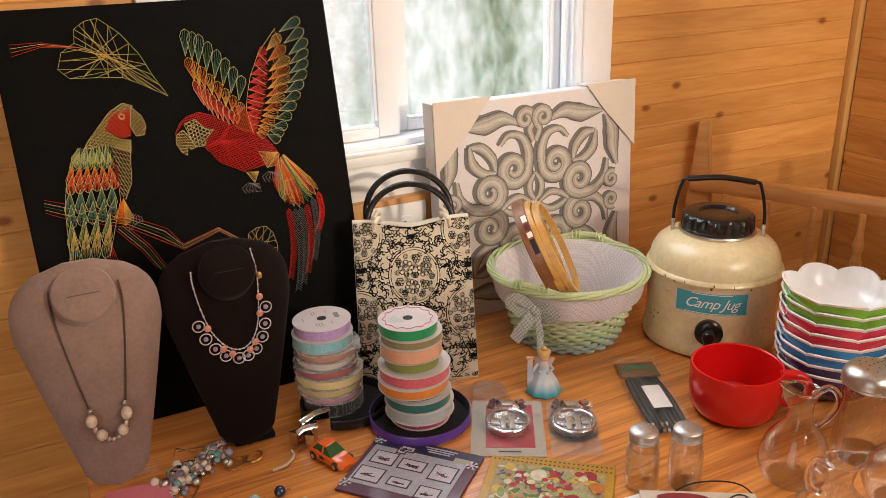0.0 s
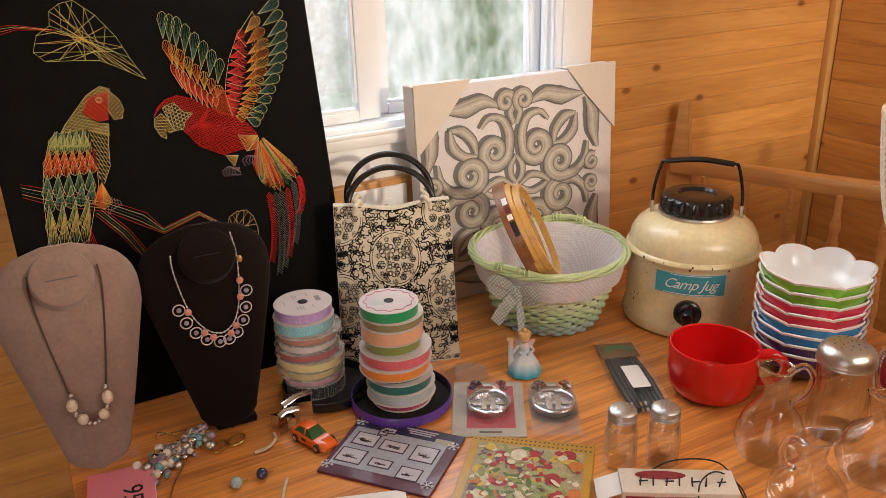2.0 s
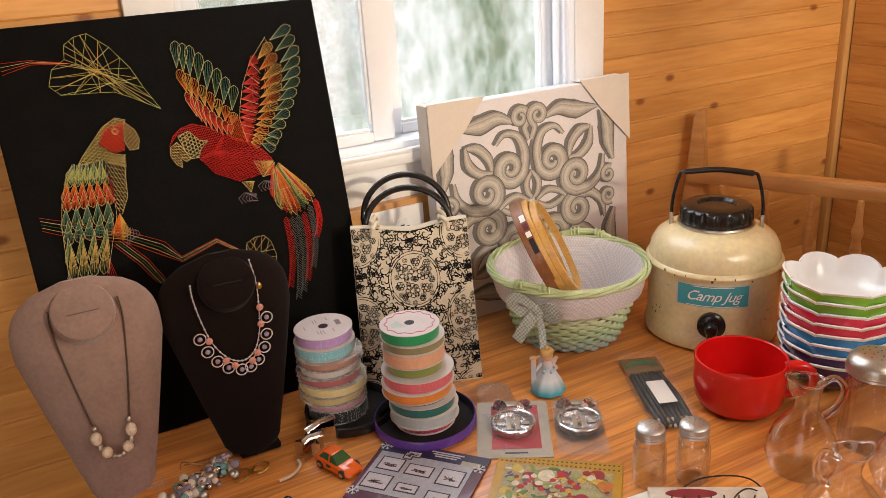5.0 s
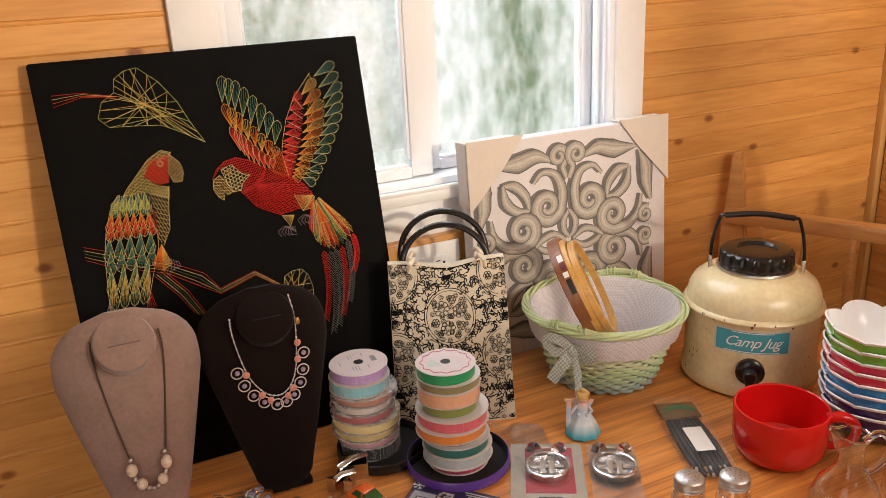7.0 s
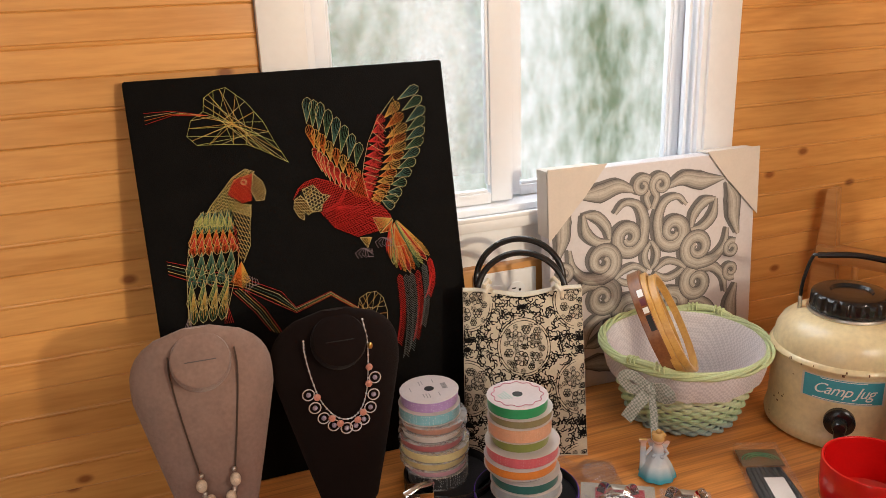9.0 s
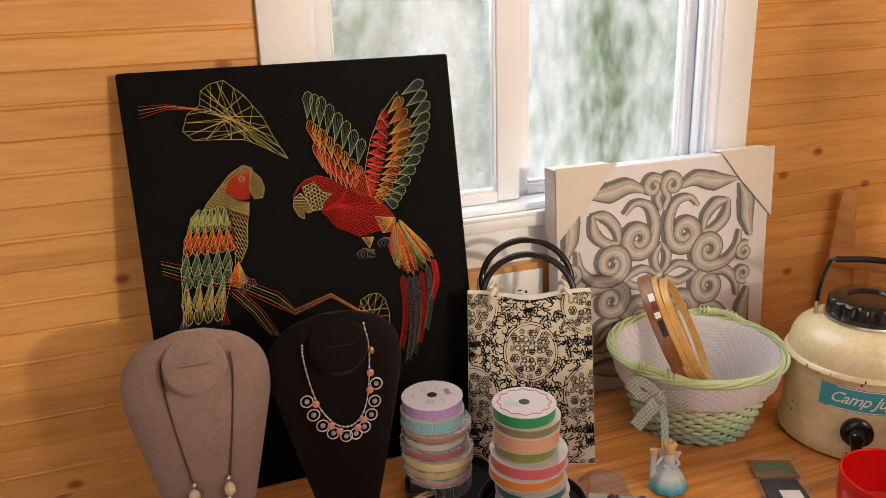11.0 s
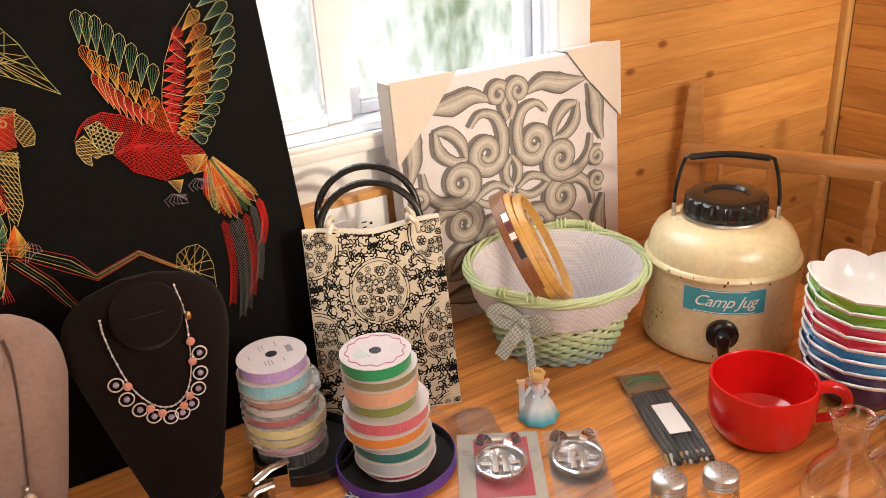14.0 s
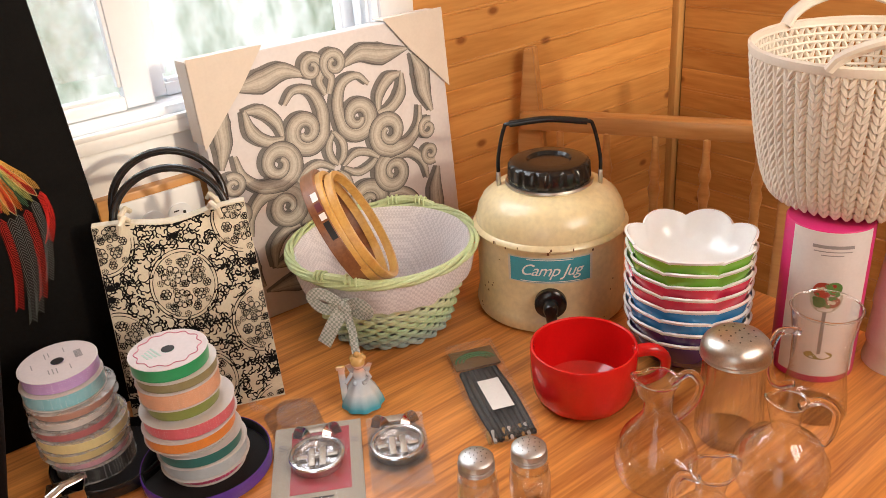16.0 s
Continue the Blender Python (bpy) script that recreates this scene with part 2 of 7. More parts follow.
def part(name, bm, material, parent, label="", m=None, smooth=True):
    ob = new(name, mesh_of(bm, name, material, smooth))
    ob.parent = parent
    if m is not None:
        ob.matrix_local = m
    if label:
        ob["label"] = label
    return ob


def thing(name, label, category, m, group="", kind=""):
    ob = new(name)
    ob.empty_display_size = 0.02
    ob.matrix_world = m
    return tagged(ob, label, category, group, kind)


def single(name, bm, material, label, category, m=None, group="", kind="", smooth=True):
    ob = new(name, mesh_of(bm, name, material, smooth))
    if m is not None:
        ob.matrix_world = m
    return tagged(ob, label, category, group, kind)


def box(w, d, h, bevel=0.0, c=(0, 0, 0), bm=None, m=None):
    """A box with its middle at c; bevelled edges."""
    own = bmesh.new()
    bmesh.ops.create_cube(own, size=1)
    for v in own.verts:
        v.co = Vector((v.co.x * w + c[0], v.co.y * d + c[1], v.co.z * h + c[2]))
    if bevel:
        bmesh.ops.bevel(own, geom=own.edges[:], offset=bevel, segments=2, affect="EDGES", profile=0.5)
    return join(bm, own, m)


def join(bm, own, m=None):
    if m is not None:
        bmesh.ops.transform(own, matrix=m, verts=own.verts)
    if bm is None:
        return own
    me = bpy.data.meshes.new("tmp")
    own.to_mesh(me)
    own.free()
    bm.from_mesh(me)
    bpy.data.meshes.remove(me)
    return bm


def lathe(profile, seg=40, shape=None, bm=None, m=None):
    """Turns (r, z) pairs about z; shape(angle, k) may scale the radius and lift the ring."""
    own = bmesh.new()
    rings = []
    for k, (r, z) in enumerate(profile):
        if r < 1e-6:
            rings.append([own.verts.new((0, 0, z))])
            continue
        ring = []
        for i in range(seg):
            a = 2 * math.pi * i / seg
            f, dz = shape(a, k) if shape else (1, 0)
            ring.append(own.verts.new((r * f * math.cos(a), r * f * math.sin(a), z + dz)))
        rings.append(ring)
    for a, b in zip(rings, rings[1:]):
        if len(a) == 1 and len(b) == 1:
            continue
        for i in range(seg):
            j = (i + 1) % seg
            if len(a) == 1:
                own.faces.new((a[0], b[i], b[j]))
            elif len(b) == 1:
                own.faces.new((a[i], b[0], a[j]))
            else:
                own.faces.new((a[i], b[i], b[j], a[j]))
    return join(bm, own, m)


def tube(points, r, seg=8, closed=False, bm=None, m=None, flat=1.0):
    """A round bar along points; r may be one radius or one for each point."""
    own = bmesh.new()
    pts = [Vector(p) for p in points]
    n = len(pts)
    rr = r if isinstance(r, (list, tuple)) else [r] * n
    rings = []
    ref = None
    for i, p in enumerate(pts):
        a = pts[(i - 1) % n] if (closed or i > 0) else p
        b = pts[(i + 1) % n] if (closed or i < n - 1) else p
        d = (b - a).normalized()
        if ref is None:
            ref = d.orthogonal().normalized()
        ref = (ref - d * ref.dot(d))
        ref = ref.normalized() if ref.length > 1e-6 else d.orthogonal().normalized()
        s = d.cross(ref)
        rings.append([own.verts.new(p + rr[i] * (math.cos(t) * ref + flat * math.sin(t) * s)) for t in [2 * math.pi * k / seg for k in range(seg)]])
    for i in range(n if closed else n - 1):
        a, b = rings[i], rings[(i + 1) % n]
        for k in range(seg):
            own.faces.new((a[k], a[(k + 1) % seg], b[(k + 1) % seg], b[k]))
    if not closed:
        own.faces.new(rings[0][::-1])
        own.faces.new(rings[-1])
    return join(bm, own, m)


def ball(r, c=(0, 0, 0), bm=None, squash=(1, 1, 1), u=14, v=9):
    own = bmesh.new()
    bmesh.ops.create_uvsphere(own, u_segments=u, v_segments=v, radius=r)
    for w in own.verts:
        w.co = Vector((w.co.x * squash[0] + c[0], w.co.y * squash[1] + c[1], w.co.z * squash[2] + c[2]))
    return join(bm, own)


def slab(outline, thick, bm=None, m=None, bevel=0.0):
    """A flat plate in x, y from an outline, its underside at z 0."""
    own = bmesh.new()
    f = own.faces.new([own.verts.new((x, y, 0)) for x, y in outline])
    r = bmesh.ops.extrude_face_region(own, geom=[f])
    bmesh.ops.translate(own, vec=(0, 0, thick), verts=[v for v in r["geom"] if isinstance(v, bmesh.types.BMVert)])
    if bevel:
        bmesh.ops.bevel(own, geom=own.edges[:], offset=bevel, segments=2, affect="EDGES")
    return join(bm, own, m)


def text(name, body, size, material, parent, m, spacing=1.0, shear=0.0, thick=0.0002):
    cu = bpy.data.curves.new(name, "FONT")
    cu.body, cu.size, cu.extrude, cu.align_x, cu.align_y = body, size, thick, "CENTER", "CENTER"
    cu.space_character, cu.shear = spacing, shear
    tmp = new(name + "_curve", cu)
    me = bpy.data.meshes.new_from_object(tmp.evaluated_get(bpy.context.evaluated_depsgraph_get()))
    bpy.data.objects.remove(tmp)
    me.materials.clear()
    me.materials.append(material)
    ob = new(name, me)
    ob.parent = parent
    ob.matrix_local = m
    return ob


def arc(r, a0, a1, n, c=(0, 0, 0), plane="xz"):
    out = []
    for i in range(n + 1):
        a = radians(a0 + (a1 - a0) * i / n)
        u, w = r * math.cos(a), r * math.sin(a)
        out.append((c[0] + u, c[1], c[2] + w) if plane == "xz" else (c[0] + u, c[1] + w, c[2]))
    return out


def smooth_path(points, n=6):
    """Catmull-Rom through points."""
    P = [Vector(p) for p in points]
    P = [2 * P[0] - P[1]] + P + [2 * P[-1] - P[-2]]
    out = []
    for i in range(1, len(P) - 2):
        for k in range(n):
            t = k / n
            a, b, c, d = P[i - 1:i + 3]
            out.append(0.5 * ((2 * b) + (c - a) * t + (2 * a - 5 * b + 4 * c - d) * t * t + (3 * b - a - 3 * c + d) * t ** 3))
    out.append(P[-2])
    return out


TOP = 0.75


def on(x, y, rz=0, z=TOP):
    return pose(x, y, z, 0, 0, rz)

# ---- the room ----
NORTH, EAST, WEST, SOUTH, HIGH = 1.35, 1.905, -1.4, -0.25, 2.35
WX0, WX1, WZ0, WZ1 = 0.438, 1.145, 1.05, 2.02
PITCH = 0.0872


def shell(name, pieces, material, label, category):
    bm = bmesh.new()
    for w, d, h, c in pieces:
        box(w, d, h, 0, c, bm)
    return single(name, bm, material, label, category, kind="structure", smooth=False)


def rect(x0, x1, y0, y1, z0, z1):
    return (x1 - x0, y1 - y0, z1 - z0, ((x0 + x1) / 2, (y0 + y1) / 2, (z0 + z1) / 2))


STUD = mat("wall_backing", (0.30, 0.16, 0.06), 0.7)
wall_north = shell("wall_north", [rect(WEST, WX0, NORTH + 0.012, NORTH + 0.11, 0, HIGH), rect(WX1, EAST + 0.1, NORTH + 0.012, NORTH + 0.11, 0, HIGH),
                                  rect(WX0, WX1, NORTH + 0.012, NORTH + 0.11, 0, WZ0), rect(WX0, WX1, NORTH + 0.012, NORTH + 0.11, WZ1, HIGH)], STUD,
                   "knotty pine beadboard wall with a white window", "wall")
wall_east = shell("wall_east", [rect(EAST + 0.012, EAST + 0.1, SOUTH, NORTH + 0.012, 0, HIGH)], STUD, "knotty pine beadboard side wall", "wall")
wall_west = shell("wall_west", [rect(WEST - 0.1, WEST, SOUTH, NORTH + 0.11, 0, HIGH)], PINE_Y, "plain pine side wall", "wall")
# unseen wall: openings and the post at x 1.26-1.35 added to shape the light
wall_south = shell("wall_south", [rect(-0.15, 0.72, SOUTH - 0.1, SOUTH, 0, HIGH), rect(1.72, EAST + 0.1, SOUTH - 0.1, SOUTH, 0, HIGH), rect(WEST, -1.3, SOUTH - 0.1, SOUTH, 0, HIGH),
                                  rect(0.72, 1.72, SOUTH - 0.1, SOUTH, 0, 1.383), rect(0.72, 1.72, SOUTH - 0.1, SOUTH, 2.0, HIGH), rect(1.262, 1.345, SOUTH - 0.1, SOUTH, 1.43, 2.0), rect(-1.3, -0.15, SOUTH - 0.1, SOUTH, 2.1, HIGH)], PINE,
                   "unseen plain pine wall, its openings and post added to shape the light", "wall")
shell("ceiling", [rect(WEST - 0.1, EAST + 0.1, SOUTH - 0.1, NORTH + 0.11, HIGH, HIGH + 0.08)], CEIL, "plain painted ceiling", "ceiling")
floor = shell("floor", [rect(WEST - 0.1, EAST + 0.1, SOUTH - 0.1, NORTH + 0.11, -0.08, 0)], FLOORWOOD, "dark wooden floor", "floor")


def board_mesh(length, name, axis, material):
    """Beadboard: a tongued board with a V joint and a double bead along its middle."""
    prof = [(0.0, 0.012), (0.0, 0.0016), (0.0018, 0.0), (0.0392, 0.0), (0.0400, 0.0013), (0.0410, 0.0003), (0.0430, -0.0003), (0.0450, 0.0003),
            (0.0460, 0.0013), (0.0468, 0.0), (0.0852, 0.0), (0.0870, 0.0016), (0.0870, 0.012)]
    bm = bmesh.new()
    ends = []
    for s in (0, length):
        ends.append([bm.verts.new((s, d, z) if axis == 0 else (d, -s, z)) for z, d in prof])
    k = len(prof)
    for i in range(k):
        bm.faces.new((ends[0][i], ends[0][(i + 1) % k], ends[1][(i + 1) % k], ends[1][i]))
    bm.faces.new(ends[0])
    bm.faces.new(ends[1][::-1])
    return mesh_of(bm, name, material, False)


def boards(wall, axis, spans, material):
    meshes = {}
    z = 0.021
    while z < HIGH - 0.05:
        for a, b, gap in spans:
            if gap and not (z + PITCH > WZ0 - 0.02 and z < WZ1 + 0.02):
                continue
            if gap is False and (z + PITCH > WZ0 - 0.02 and z < WZ1 + 0.02):
                continue
            key = (a, b)
            if key not in meshes:
                meshes[key] = board_mesh(abs(b - a), "board", axis, material)
            ob = new("board", meshes[key])
            ob.parent = wall
            ob.location = (a, NORTH, z) if axis == 0 else (EAST, a, z)
        z += PITCH


boards(wall_north, 0, [(WEST, 0.372, True), (1.206, EAST, True), (WEST, EAST, False)], PINE)
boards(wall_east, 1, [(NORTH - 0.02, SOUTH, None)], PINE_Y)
bm = box(0.022, 0.022, HIGH, 0.003, (EAST - 0.006, NORTH - 0.006, HIGH / 2))
single("trim_corner", bm, PINE_Z, "square pine corner moulding", "trim", kind="structure")

# the window, with its casing, two sliding sashes and sill
window = thing("window_1", "white vinyl sliding window with a wide painted casing", "window", pose(0, 0, 0), kind="structure")
CY = NORTH + 0.002
part("casing", box(0.068, 0.028, WZ1 - 0.78, 0.002, (0.407, CY, (WZ1 + 0.98) / 2 + 0.05)), WHITE, window)
part("casing", box(0.064, 0.028, WZ1 - 0.93, 0.002, (1.174, CY, (WZ1 + 0.98) / 2)), WHITE, window)
part("casing", box(0.83, 0.028, 0.09, 0.002, (0.790, CY, WZ1 + 0.035)), WHITE, window)
part("window_sill", box(0.696, 0.045, 0.020, 0.003, (0.791, NORTH - 0.003, 1.050)), WHITE, window)
part("apron", box(0.690, 0.018, 0.080, 0.002, (0.791, CY, 0.999)), WHITE, window)
part("window_frame", box(0.012, 0.09, WZ1 - 1.06, 0.001, (WX0 + 0.008, NORTH + 0.04, (WZ1 + 1.06) / 2)), VINYL, window)
part("window_frame", box(0.012, 0.09, WZ1 - 1.06, 0.001, (WX1 - 0.008, NORTH + 0.04, (WZ1 + 1.06) / 2)), VINYL, window)
part("window_frame", box(0.682, 0.09, 0.012, 0.001, (0.791, NORTH + 0.045, 1.067)), VINYL, window)
for x0, x1, y, wa, wb in ((0.453, 0.780, NORTH + 0.032, 0.026, 0.040), (0.764, 1.130, NORTH + 0.058, 0.042, 0.022)):
    bm = bmesh.new()
    mid = (x0 + wa + x1 - wb) / 2
    for w, h, cx, cz in ((wa, WZ1 - 1.078, x0 + wa / 2, (WZ1 + 1.074) / 2), (wb, WZ1 - 1.078, x1 - wb / 2, (WZ1 + 1.074) / 2), (x1 - x0 - wa - wb, 0.018, mid, 1.083), (x1 - x0 - wa - wb, 0.028, mid, WZ1 - 0.02)):
        box(w, 0.022, h, 0.002, (cx, y, cz), bm)
    # glazing bead round the pane
    for w, h, cx, cz in ((0.005, WZ1 - 1.12, x0 + wa + 0.0025, (WZ1 + 1.09) / 2), (0.005, WZ1 - 1.12, x1 - wb - 0.0025, (WZ1 + 1.09) / 2), (x1 - x0 - wa - wb - 0.010, 0.005, mid, 1.0945)):
        box(w, 0.014, h, 0.001, (cx, y, cz), bm)
    sash = part("sash", bm, VINYL, window)
    pane = part("pane", box(x1 - x0 - wa - wb + 0.004, 0.004, WZ1 - 1.12, 0, (mid, y, (WZ1 + 1.076) / 2)), PANE, sash, smooth=False)
    pane.visible_shadow = False
for x, y, w in ((1.119, 0.020, 0.006), (1.128, 0.010, 0.005), (0.450, 0.010, 0.006)):
    part("track", box(w, 0.012, WZ1 - 1.08, 0.001, (x, NORTH + y, (WZ1 + 1.08) / 2)), VINYL, window)
part("stool_lip", box(0.690, 0.010, 0.008, 0.002, (0.791, NORTH - 0.022, 1.062)), WHITE, window)
screen = part("insect_screen", box(0.30, 0.001, WZ1 - 1.13, 0, (0.625, NORTH + 0.075, (WZ1 + 1.1) / 2)), SCREEN, window, "fine grey mesh screen", smooth=False)
screen.visible_shadow = False

# the garden behind the window
g = bpy.data.materials.new("garden_distance")
g.use_nodes = True
gt, gn = g.node_tree, g.node_tree.nodes
gn.remove(gn["Principled BSDF"])
em, tc = gn.new("ShaderNodeEmission"), gn.new("ShaderNodeTexCoord")
n1, n2 = gn.new("ShaderNodeTexNoise"), gn.new("ShaderNodeTexNoise")
n1.inputs["Scale"].default_value, n1.inputs["Detail"].default_value = 0.8, 3
n2.inputs["Scale"].default_value, n2.inputs["Detail"].default_value = 6.0, 9
mp = gn.new("ShaderNodeMapping")
mp.inputs["Scale"].default_value = (1.0, 1.0, 0.45)
gt.links.new(tc.outputs["Object"], mp.inputs["Vector"])
for x in (n1, n2):
    gt.links.new(mp.outputs[0], x.inputs["Vector"])
ad = gn.new("ShaderNodeMath")
ad.operation, ad.inputs[1].default_value = "MULTIPLY_ADD", 0.55
gt.links.new(n2.outputs["Fac"], ad.inputs[0])
gt.links.new(n1.outputs["Fac"], ad.inputs[2])
cr = gn.new("ShaderNodeValToRGB")
e = cr.color_ramp.elements
e[0].position, e[1].position = 0.58, 0.92
e[0].color, e[1].color = (0.14, 0.22, 0.12, 1), (0.97, 1.0, 0.99, 1)
k = e.new(0.72)
k.color = (0.50, 0.58, 0.50, 1)
gt.links.new(ad.outputs[0], cr.inputs[0])
gt.links.new(cr.outputs[0], em.inputs[0])
em.inputs[1].default_value = 1.15
gt.links.new(em.outputs[0], gn["Material Output"].inputs[0])
single("backdrop", box(26, 0.05, 14, 0, (2, 9.0, 3.0)), g, "sunlit green garden, blurred and bright", "backdrop", kind="structure", smooth=False)

# ---- the table ----
table = thing("table", "wide oak-veneered table with a rounded edge", "table", pose(0, 0, 0))
TX0, TX1, TY0, TY1 = 0.188, 1.393, 0.36, 1.325
part("tabletop", box(TX1 - TX0, TY1 - TY0, 0.03, 0.006, ((TX0 + TX1) / 2, (TY0 + TY1) / 2, TOP - 0.015)), OAK, table)
for x in (TX0 + 0.07, TX1 - 0.21):
    for y in (TY0 + 0.07, TY1 - 0.07):
        part("leg", box(0.055, 0.055, 0.65, 0.006, (x, y, 0.325)), CHAIR, table)
for y in (TY0 + 0.07, TY1 - 0.07):
    part("apron", box(TX1 - TX0 - 0.34, 0.02, 0.07, 0.003, ((TX0 + TX1) / 2 - 0.07, y, 0.685)), CHAIR, table)
for x in (TX0 + 0.07, TX1 - 0.21):
    part("apron", box(0.02, TY1 - TY0 - 0.2, 0.07, 0.003, (x, (TY0 + TY1) / 2, 0.685)), CHAIR, table)

# ---- socket on its wooden block ----
outlet = thing("wall_outlet", "white double socket on a pine backing block", "outlet", pose(0.735, 1.338, 0.931))
part("backing_block", box(0.155, 0.024, 0.082, 0.002, (0, 0.0, 0.005)), PINE, outlet, "bare pine block")
part("cover_plate", box(0.116, 0.005, 0.072, 0.002, (0.006, -0.0145, 0.0)), WHITE, outlet)
for sx in (-0.019, 0.0195):
    face = part("socket_face", slab([(0.0165 * math.cos(a), 0.0145 * math.sin(a)) for a in [2 * math.pi * i / 24 for i in range(24)]], 0.002, m=pose(0.006 + sx, -0.017, 0, 90, 0, 0)), VINYL, outlet)
    for dx, dz, w, h in ((-0.005, 0.004, 0.0075, 0.0018), (-0.005, -0.004, 0.006, 0.0018), (0.006, 0, 0.004, 0.004)):
        part("slot", box(w, 0.001, h, 0, (0.006 + sx + dx, -0.0194, dz)), INK, face, smooth=False)

# ---- black panel with the two string-art parrots ----
PANEL_LEAN = math.degrees(math.atan2(0.12, 0.572))
panel = thing("string_art_panel", "black felt panel with two colourful string-art parrots, leaning on the wall", "picture", pose(0.185, 1.2045, TOP, -PANEL_LEAN, 0, 0))
PH, PW = 0.585, 0.456
part("board", box(PW, 0.010, PH, 0.004, (PW / 2, 0.0055, PH / 2)), BLACKBOARD, panel)
STR = {}
for key, c in dict(lime=(0.44, 0.45, 0.13), green=(0.045, 0.13, 0.06), teal=(0.05, 0.155, 0.125), red=(0.52, 0.016, 0.010), orange=(0.60, 0.13, 0.010), gold=(0.60, 0.35, 0.07), sand=(0.60, 0.50, 0.23), mauve=(0.26, 0.19, 0.22), grey=(0.12, 0.135, 0.13)).items():
    STR[key] = plain("thread_" + key, c, 0.55, 0.2, scale=300)


class Threads:
    """Straight threads and nails in the panel's plane: u from its left edge, v from its top edge."""

    def __init__(self):
        self.bm = bmesh.new()

    def line(self, a, b, lift=0.003, r=0.00029):
        p, q = Vector((a[0], -lift, PH - a[1])), Vector((b[0], -lift, PH - b[1]))
        d = q - p
        if d.length < 1e-5:
            return
        s = Vector((-d.z, 0, d.x)).normalized() * r
        n = Vector((0, -r, 0))
        A = [self.bm.verts.new(x) for x in (p + s, p + n, p - s)]
        B = [self.bm.verts.new(x) for x in (q + s, q + n, q - s)]
        for i in range(2):
            self.bm.faces.new((A[i], A[i + 1], B[i + 1], B[i]))

    def chain(self, pts, lift=0.004, close=False):
        for a, b in zip(pts, pts[1:] + (pts[:1] if close else [])):
            self.line(a, b, lift)

    def fan(self, tip, a, b, n, lift=0.003):
        for i in range(n + 1):
            t = i / n
            self.line(tip, (a[0] + (b[0] - a[0]) * t, a[1] + (b[1] - a[1]) * t), lift)

    def done(self, key, name):
        if len(self.bm.verts):
            part(name, self.bm, STR[key], panel, smooth=False)["kind"] = "stuff"


def feather(th, root, tip, width, n=7, lift=0.003, blunt=False):
    """A pointed feather: threads from its root to a rounded tip, and its outline."""
    r, t = Vector(root), Vector(tip)
    d = t - r
    s = Vector((-d.y, d.x)).normalized() * width
    lo, hi, k_ = (0.84, 0.96, 0.6) if blunt else (0.72, 0.9, 0.72)
    edge = [r + d * lo - s, r + d * hi - s * k_, t, r + d * hi + s * k_, r + d * lo + s]
    for i in range(n + 1):
        k = i / n * 4
        j = min(int(k), 3)
        p = edge[j] + (edge[j + 1] - edge[j]) * (k - j)
        th.line(r, p, lift)
    return edge


def lerp(a, b, t):
    return (a[0] + (b[0] - a[0]) * t, a[1] + (b[1] - a[1]) * t)


T_ = {k: Threads() for k in STR}


def along(P, t):
    """A point at a share t of the way along the corners P."""
    t = min(max(t, 0), 1) * (len(P) - 1)
    i = min(int(t), len(P) - 2)
    return lerp(P[i], P[i + 1], t - i)


def hatch(key, poly, angle, gap, lift=0.0035):
    """Parallel threads that fill an outline."""
    c, s = math.cos(radians(angle)), math.sin(radians(angle))
    Q = [(x * c + y * s, y * c - x * s) for x, y in poly]
    y = min(q[1] for q in Q) + gap / 2
    while y < max(q[1] for q in Q):
        cuts = sorted(a[0] + (b[0] - a[0]) * (y - a[1]) / (b[1] - a[1]) for a, b in zip(Q, Q[1:] + Q[:1]) if (a[1] > y) != (b[1] > y))
        for p, q in zip(cuts[::2], cuts[1::2]):
            T_[key].line((p * c - y * s, p * s + y * c), (q * c - y * s, q * s + y * c), lift)
        y += gap


def plume(key, edge, root, tip, width, n=7, lift=0.0035):
    """One feather of the string work: threads fanned from its root, and a pale outline."""
    ed = [(p.x, p.y) for p in feather(T_[key], root, tip, width, n, lift)]
    if edge:
        T_[edge].chain([root] + ed + [root], lift + 0.0012)


def wing(C, n, keys, edges, wide):
    """Bands of feathers between the curves of a wing, from its tips inwards."""
    for b, (outer, inner) in enumerate(zip(C, C[1:])):
        for i in range(n):
            t = (i + 0.5 + 0.25 * (b % 2)) / n
            key = keys[b][i % len(keys[b])]
            plume(key, edges[b], along(inner, t), along(outer, t), wide[b], 6 if b < 2 else 9, 0.003 + 0.0006 * b)


# large leaf with its stem
leaf = [(0.081, 0.059), (0.073, 0.080), (0.085, 0.093), (0.117, 0.095), (0.151, 0.098), (0.171, 0.108), (0.206, 0.129), (0.190, 0.098), (0.178, 0.069), (0.157, 0.039), (0.133, 0.018), (0.116, 0.021), (0.102, 0.030), (0.099, 0.048)]
T_["lime"].chain(leaf, close=True)
for i in range(2 * len(leaf)):
    p = lerp(leaf[i // 2], leaf[(i // 2 + 1) % len(leaf)], 0.5 * (i % 2))
    T_["lime" if i % 3 else "sand"].line(p, lerp((0.112, 0.056), (0.172, 0.088), ((i * 5) % 11) / 10), 0.0036)
    if i % 2:
        T_["gold"].line(p, (0.136, 0.068), 0.0042)
for k, key in enumerate(("red", "sand", "orange", "red")):
    T_[key].chain([(0.022, 0.044 + 0.005 * k), (0.058, 0.044 + 0.002 * k), (0.104, 0.054), (0.148, 0.076)])
